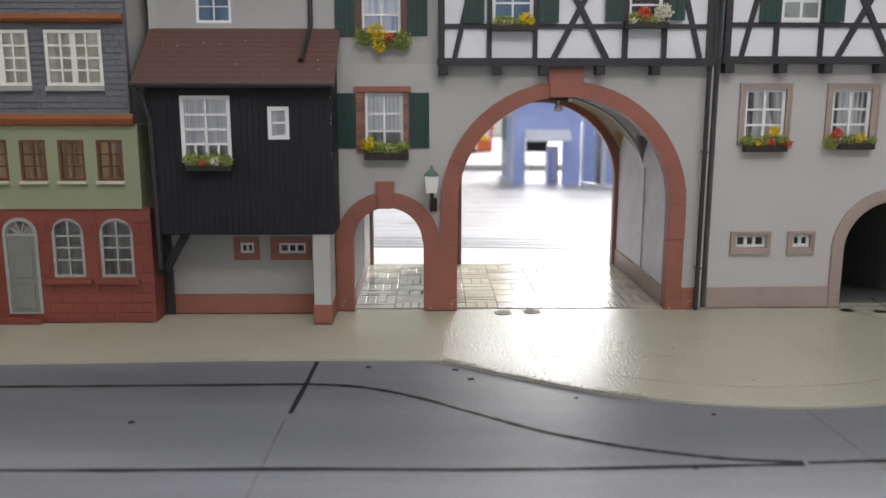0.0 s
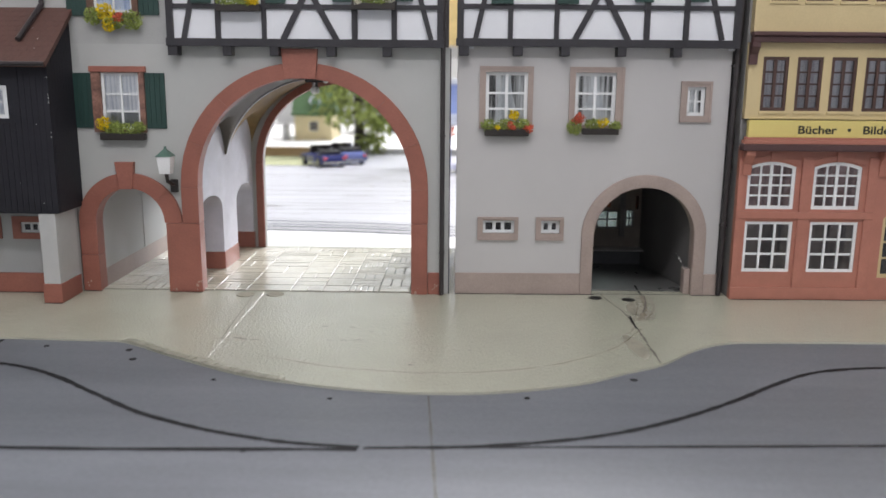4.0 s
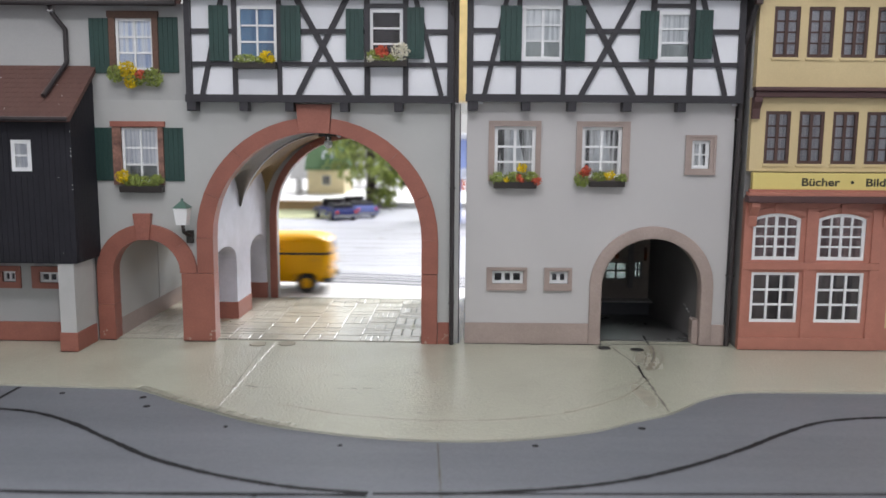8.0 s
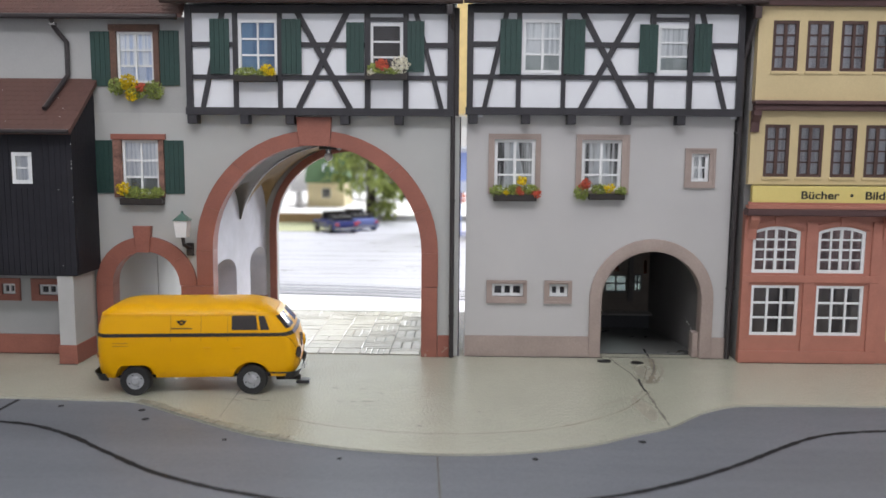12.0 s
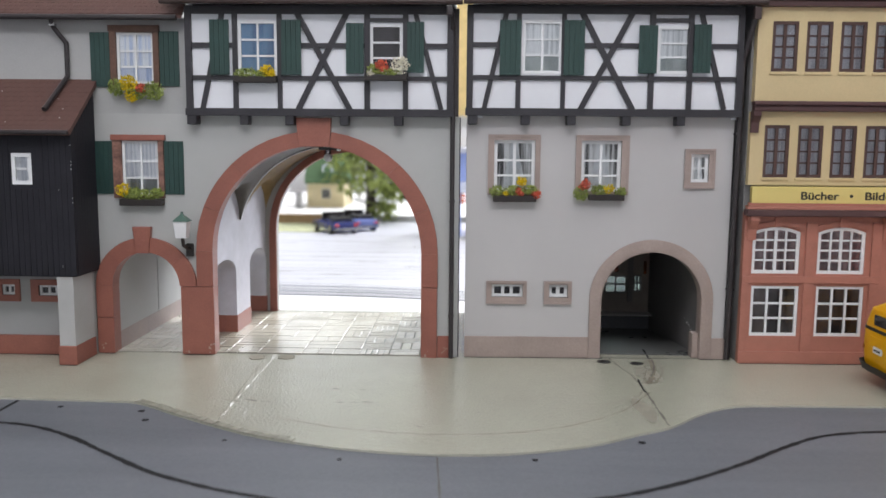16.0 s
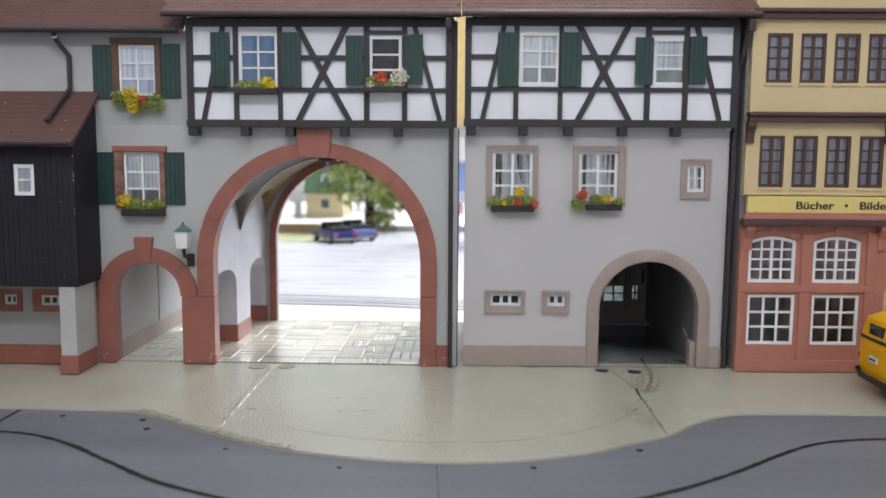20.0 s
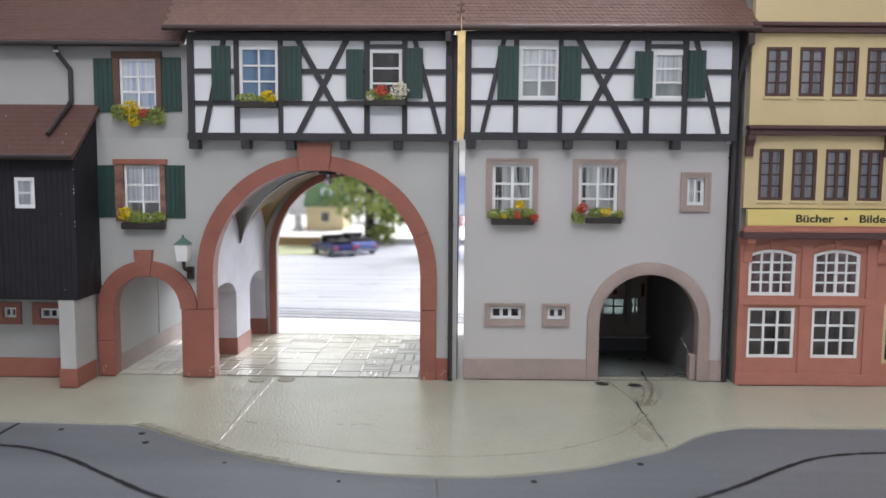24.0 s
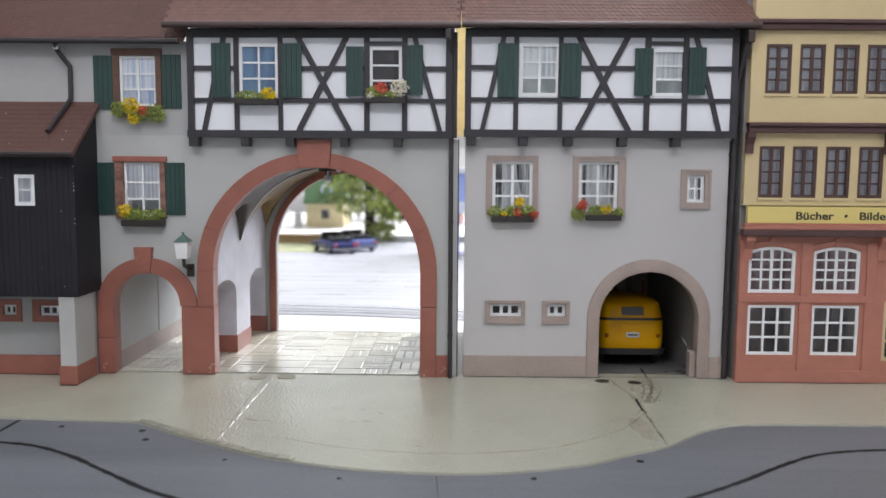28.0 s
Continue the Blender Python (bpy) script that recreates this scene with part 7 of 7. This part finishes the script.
SPACE = far_scale(WEST_EYE, 1.1956)
kiosk = thing("blue_hall", (9.0, 55, 0), "blue hall with white awning and glazed side on the square", "building")
part("wall", sheet([(5.75, 0), (6.5, 0), (6.5, 3.6), (8.95, 3.6), (8.95, 0), (10.1, 0), (10.1, 5.45), (5.75, 5.45)], [], 54.2, 54.6), "blue_paint", kiosk)
part("side_wall", boxed(5.75, 54.6, 0, 5.95, 55.6, 5.45), "blue_paint", kiosk)
part("side_wall", boxed(9.9, 54.6, 0, 10.1, 60, 5.45), "blue_paint", kiosk)
part("roof", boxed(5.0, 53.6, 5.45, 12.4, 60.4, 5.8, 0.06), "pale_frame", kiosk)
part("floor", boxed(5.4, 53.9, -0.7, 10.6, 61.5, 0.03), "pale_floor", kiosk)
part("awning", prism(bmesh.new(), [(54.15, 3.62), (53.2, 3.05), (53.2, 2.9), (54.15, 3.4)], 6.45, 9.35, "x"), "pale_frame", kiosk, "pale grey awning")
part("screen", boxed(7.2, 60.0, 1.75, 8.75, 60.15, 2.55, 0.03), "ink", kiosk, "dark sign board inside the hall")
for x in (7.3, 8.6):
    part("screen_leg", boxed(x, 60.0, 0.03, x + 0.1, 60.12, 1.75), "pale_frame", kiosk)
part("showcase", boxed(8.2, 56.0, 0.03, 8.95, 56.8, 2.4, 0.06), "pale_frame", kiosk)
part("showcase_panel", boxed(8.3, 55.98, 0.25, 8.5, 56.0, 1.9), "blue_paint", kiosk)
for x0, y0, x1, y1 in ((10.15, 54.0, 11.2, 52.0), (11.2, 52.0, 12.2, 50.4), (5.74, 54.6, 5.36, 58.6)):
    d = Vector((x1 - x0, y1 - y0)).normalized()
    nr = Vector((-d.y, d.x)) * 0.06
    def panel(name, a, b, z0, z1, mat):
        p, q = Vector((x0, y0)).lerp(Vector((x1, y1)), a), Vector((x0, y0)).lerp(Vector((x1, y1)), b)
        part(name, prism(bmesh.new(), [tuple(p - nr), tuple(q - nr), tuple(q + nr), tuple(p + nr)], z0, z1, "z"), mat, kiosk)
    panel("frame_post", 0.0, 0.1, 0.0, 4.6, "pale_frame")
    panel("frame_post", 0.9, 1.0, 0.0, 4.6, "pale_frame")
    panel("rail", 0.1, 0.9, 0.0, 0.25, "pale_frame")
    panel("rail", 0.1, 0.9, 4.35, 4.6, "pale_frame")
    panel("blue_panel", 0.12, 0.55, 0.3, 4.2, "blue_paint")
    panel("pane", 0.56, 0.9, 0.25, 4.35, "glass")

SPACE = far_east(1.363)
tow = thing("yellow_tower", (9.3, 100, 0.6), "tall pale building with yellow upper storeys far behind", "house")
part("wall", boxed(6.5, 100, 0.6, 13.5, 106, 9.4), "far_white", tow)
part("upper_wall", boxed(6.5, 99.8, 9.4, 13.5, 106, 24), "far_yellow", tow)
tree(3.2, 82.0, 0.6, 8.0, 2.4, 9, "smaller leafy model tree far beyond the square")
SPACE = Matrix()
cart = thing("market_stall", (6.9, 103.6, -1.36), "orange market stall in a red frame beyond the square", "stall")
for cx in (5.9, 7.8):
    for cy in (103.2, 104.6):
        part("post", boxed(cx - 0.1, cy - 0.1, -1.36, cx + 0.1, cy + 0.1, 1.5), "far_red", cart)
part("roof", boxed(5.6, 102.9, 1.5, 8.1, 104.9, 1.85, 0.08), "far_red", cart)
part("counter", boxed(6.1, 103.3, -1.36, 7.6, 104.5, 0.1, 0.08), "far_orange", cart)
part("goods", boxed(6.5, 103.4, 0.1, 7.5, 104.3, 0.6, 0.1), "bloom_yellow", cart)
for x, y, mat, lab in ((4.9, 101.5, "far_pink", "small salmon-pink model car on the far ground"), (1.6, 116.0, "far_red", "small red model car on the far ground")):
    auto = thing("far_car", (x, y, -1.36), lab, "car", "cars on the far ground")
    part("body", boxed(x - 1.0, y - 0.8, -1.1, x + 1.0, y + 0.8, -0.45, 0.16), mat, auto)
    part("cabin", prism(bmesh.new(), [(x - 0.7, -0.5), (x + 0.8, -0.5), (x + 0.5, 0.1), (x - 0.4, 0.1)], y - 0.68, y + 0.68, "y", 0.08), mat, auto)
    for wx in (-0.6, 0.6):
        for wy in (-0.7, 0.7):
            part("wheel", cylinder(bmesh.new(), (x + wx, y + wy - 0.12, -1.08), (x + wx, y + wy + 0.12, -1.08), 0.28, seg=14), "rubber", auto)


# ---- what moves ----
def motions():
    def roll(wheels, rows, radius, spans):
        """Turn the wheels by the way that the thing goes, frame by frame while it drives."""
        ts = [r[0] for r in rows]
        way = [0.0]
        for a, b in zip(rows, rows[1:]):
            way.append(way[-1] + math.hypot(b[1] - a[1], b[2] - a[2]))
        for wheel in wheels:
            at = wheel.location.copy()
            keys, angle = [(0.0, 0.0)], 0.0
            for s, e in spans:
                base = float(np.interp(s, ts, way))
                n = int(round((e - s) * FPS))
                start = angle
                for i in range(n + 1):
                    t = s + i / FPS
                    angle = start + math.degrees((float(np.interp(t, ts, way)) - base) / radius)
                    if t > keys[-1][0]:
                        keys.append((t, angle))
            keys.append((28.0 + 1 / FPS, angle))
            walk(wheel, [(t, Matrix.Translation(at) @ pose(0, 0, 0, 0, a, 0)) for t, a in keys])

    def drive(ob, rows, radius, spans):
        walk(ob, [(r[0], pose(r[1] * U, r[2] * U, (r[4] if len(r) > 4 else 0) * U, 0, r[5] if len(r) > 5 else 0, r[3])) for r in rows])
        roll([c for c in ob.children if c.name.split(".")[0] == "wheel"], rows, radius, spans)

    drive(van_first, [(0.0, -13.7, 19.97, 0), (0.3, -10.1, 19.97, 0), (0.5, -7.75, 19.97, 0), (0.7, -5.37, 19.97, 0), (0.9, -2.9, 19.97, 0), (1.0, -1.55, 19.97, 0), (1.2, 0.9, 19.97, 0),
                      (1.4, 3.5, 19.97, 0), (1.6, 6.15, 19.97, 0.0), (1.8, 8.81, 19.98, 0.2), (2, 11.53, 20.03, 0.5), (2.2, 14.04, 20.09, 0.6), (2.4, 16.49, 20.15, 0.7), (2.6, 18.95, 20.23, 0.8), (3.4, 27.38, 20.60, 5.3),
                      (3.9, 31.42, 23.21, 61.3), (4.3, 32.14, 26.73, 101.3), (4.9, 29.34, 30.86, 161.3), (5.3, 26.32, 31.54, 181.3), (6.2, 20.31, 31.39, 181.3), (7.1, 10.81, 31.17, 181.3), (7.4, 7.92, 31.11, 181.3), (7.5, 6.77, 31.08, 181.3),
                      (7.6, 5.57, 31.05, 181.3), (7.7, 4.47, 31.03, 181.3), (7.8, 3.17, 31.00, 181.3), (8, 0.72, 30.94, 181.3), (8.2, -1.68, 30.89, 181.3), (9.6, -18.17, 30.47, 181.3), (10.2, -23.62, 28.44, 226.3), (10.8, -25.44, 24.80, 271.3),
                      (11.4, -23.45, 20.84, 321.3), (12, -19.92, 19.52, 359.3), (12.4, -18.52, 19.53, 361.3), (19, -18.53, 19.53, 361.3), (19.4, -15.12, 19.61, 361.3), (20, -7.32, 19.77, 361.3), (20.3, -3.63, 19.85, 361.3),
                      (20.4, -2.48, 19.88, 361.3), (20.5, -1.33, 19.86, 359.3), (20.6, -0.18, 19.76, 356.3), (20.7, 0.73, 19.48, 348.3), (20.8, 1.49, 19.04, 341.3), (20.9, 2.02, 18.71, 335.3), (21, 2.16, 18.63, 334.3), (21.15, 2.22, 18.59, 333.3),
                      (21.2, 2.30, 18.67, 331.3), (21.3, 2.86, 17.97, 323.3), (21.4, 3.48, 17.01, 311.3), (21.5, 3.81, 15.90, 293.3), (21.65, 4.49, 14.26, 289.3), (21.9, 5.84, 11.99, 306.3), (22.2, 8.87, 10.56, 341.3), (22.5, 12.47, 10.34, 361.3),
                      (23.2, 21.26, 10.54, 361.3), (24.4, 34.25, 10.83, 361.3), (25, 36.24, 10.87, 361.3), (28, 36.24, 10.87, 361.3)], 0.36, ((0.0, 3.0), (7.1, 8.3), (19.9, 22.6)))
    drive(van_grey, [(0.0, -18.0, 19.97, 0), (9.7, -17.92, 19.54, 1.3), (10.1, -14.32, 19.62, 1.3), (10.9, -4.53, 19.84, 1.3), (11, -3.23, 19.87, 1.3), (11.1, -1.88, 19.90, 1.3), (11.3, 1.07, 19.92, 3.8), (11.4, 1.72, 19.92, 5.3), (11.5, 1.92, 19.91, 5.8),
                     (12.35, 1.92, 19.91, 5.8), (12.5, 2.12, 19.93, 5.3), (12.7, 3.47, 20.00, 3.3), (13, 6.86, 20.09, 1.3), (13.6, 14.06, 20.26, 1.3), (14, 18.65, 20.39, 1.3), (14.3, 20.75, 20.43, 1.3), (14.45, 20.93, 20.44, 1.3), (15.1, 20.93, 20.44, 1.3), (16.6, 20.93, 20.44, 1.3),
                     (21.55, 20.92, 20.42, 1.3), (21.8, 22.24, 20.45, 1.3), (22.3, 28.03, 20.78, 11.3), (22.7, 31.57, 23.26, 63.3), (23.1, 32.09, 26.87, 106.3), (23.6, 29.20, 30.90, 166.3), (23.9, 25.79, 31.47, 181.3), (24.6, 13.01, 31.19, 181.3), (24.9, 9.32, 31.11, 181.3), (25, 7.62, 31.07, 181.3),
                     (25.2, 4.52, 31.00, 181.3), (25.3, 2.97, 30.97, 181.3), (25.4, 1.48, 30.93, 181.3), (25.6, -1.47, 30.87, 181.3), (26.8, -17.15, 30.52, 181.3), (27.4, -22.62, 29.45, 201.3), (28, -25.53, 25.39, 263.3)], 0.36, ((10.7, 14.5), (24.6, 25.8)))
    drive(van_last, [(0.0, -31.0, 19.97, 0), (21.2, -30.89, 19.24, 1.3), (22.2, -24.89, 19.38, 1.3), (23.4, -18.40, 19.52, 1.3), (24.2, -10.11, 19.70, 1.3), (24.7, -4.02, 19.84, 1.3), (24.8, -2.74, 19.87, 1.3), (24.9, -1.48, 19.90, 1.3), (25, -0.28, 19.90, 1.3),
                     (25.1, 0.83, 19.58, 348.3), (25.2, 1.71, 19.02, 339.3), (25.3, 2.07, 18.81, 334.3), (25.4, 2.15, 18.76, 333.3), (25.75, 2.18, 18.74, 333.3), (25.85, 2.75, 18.44, 334.3), (26, 4.52, 17.78, 339.3), (26.1, 5.82, 17.49, 345.3), (26.2, 7.08, 17.27, 349.3),
                     (26.3, 8.18, 17.14, 354.3), (26.4, 9.32, 17.22, 362.3), (26.5, 10.22, 17.49, 374.3), (26.6, 10.71, 17.85, 385.3), (26.7, 11.39, 18.81, 401.3), (26.8, 12.01, 19.98, 414.3), (26.9, 12.48, 21.14, 425.3), (27, 12.81, 22.29, 433.3), (27.1, 12.99, 23.35, 441.3),
                     (27.2, 13.08, 24.45, 449.3, -0.08, 2.5), (27.3, 13.19, 25.45, 451.3, -0.18, 5.6), (27.4, 13.22, 26.35, 451.3, -0.27, 5.6), (27.5, 13.30, 27.05, 451.3, -0.34, 5.6), (27.6, 13.33, 27.35, 451.3, -0.37, 5.6), (27.8, 13.34, 27.47, 451.3, -0.385, 5.6), (28, 13.34, 27.49, 451.3, -0.387, 5.6)], 0.36, ((24.3, 27.8),))
    drive(lorry, [(0.0, -60.0, 13.0, 0), (10.9, -59.73, 11.63, 1.3), (11.6, -51.74, 11.81, 1.3), (14.5, -0.38, 12.96, 1.3), (14.6, 1.67, 13.01, 1.3), (14.7, 3.72, 13.06, 1.3), (14.8, 5.82, 13.10, 1.3), (14.9, 7.97, 13.15, 1.3), (15, 10.17, 13.20, 1.3), (15.1, 12.31, 13.25, 1.3), (15.2, 14.21, 13.29, 1.3),
                  (15.3, 16.11, 13.33, 1.3), (15.4, 17.96, 13.37, 1.3), (15.5, 19.81, 13.42, 1.3), (17.5, 55.20, 14.21, 1.3), (18.4, 62.19, 14.37, 1.3), (28, 62.15, 14.35, 1.3)], 0.5, ((13.9, 15.8),))


motions()
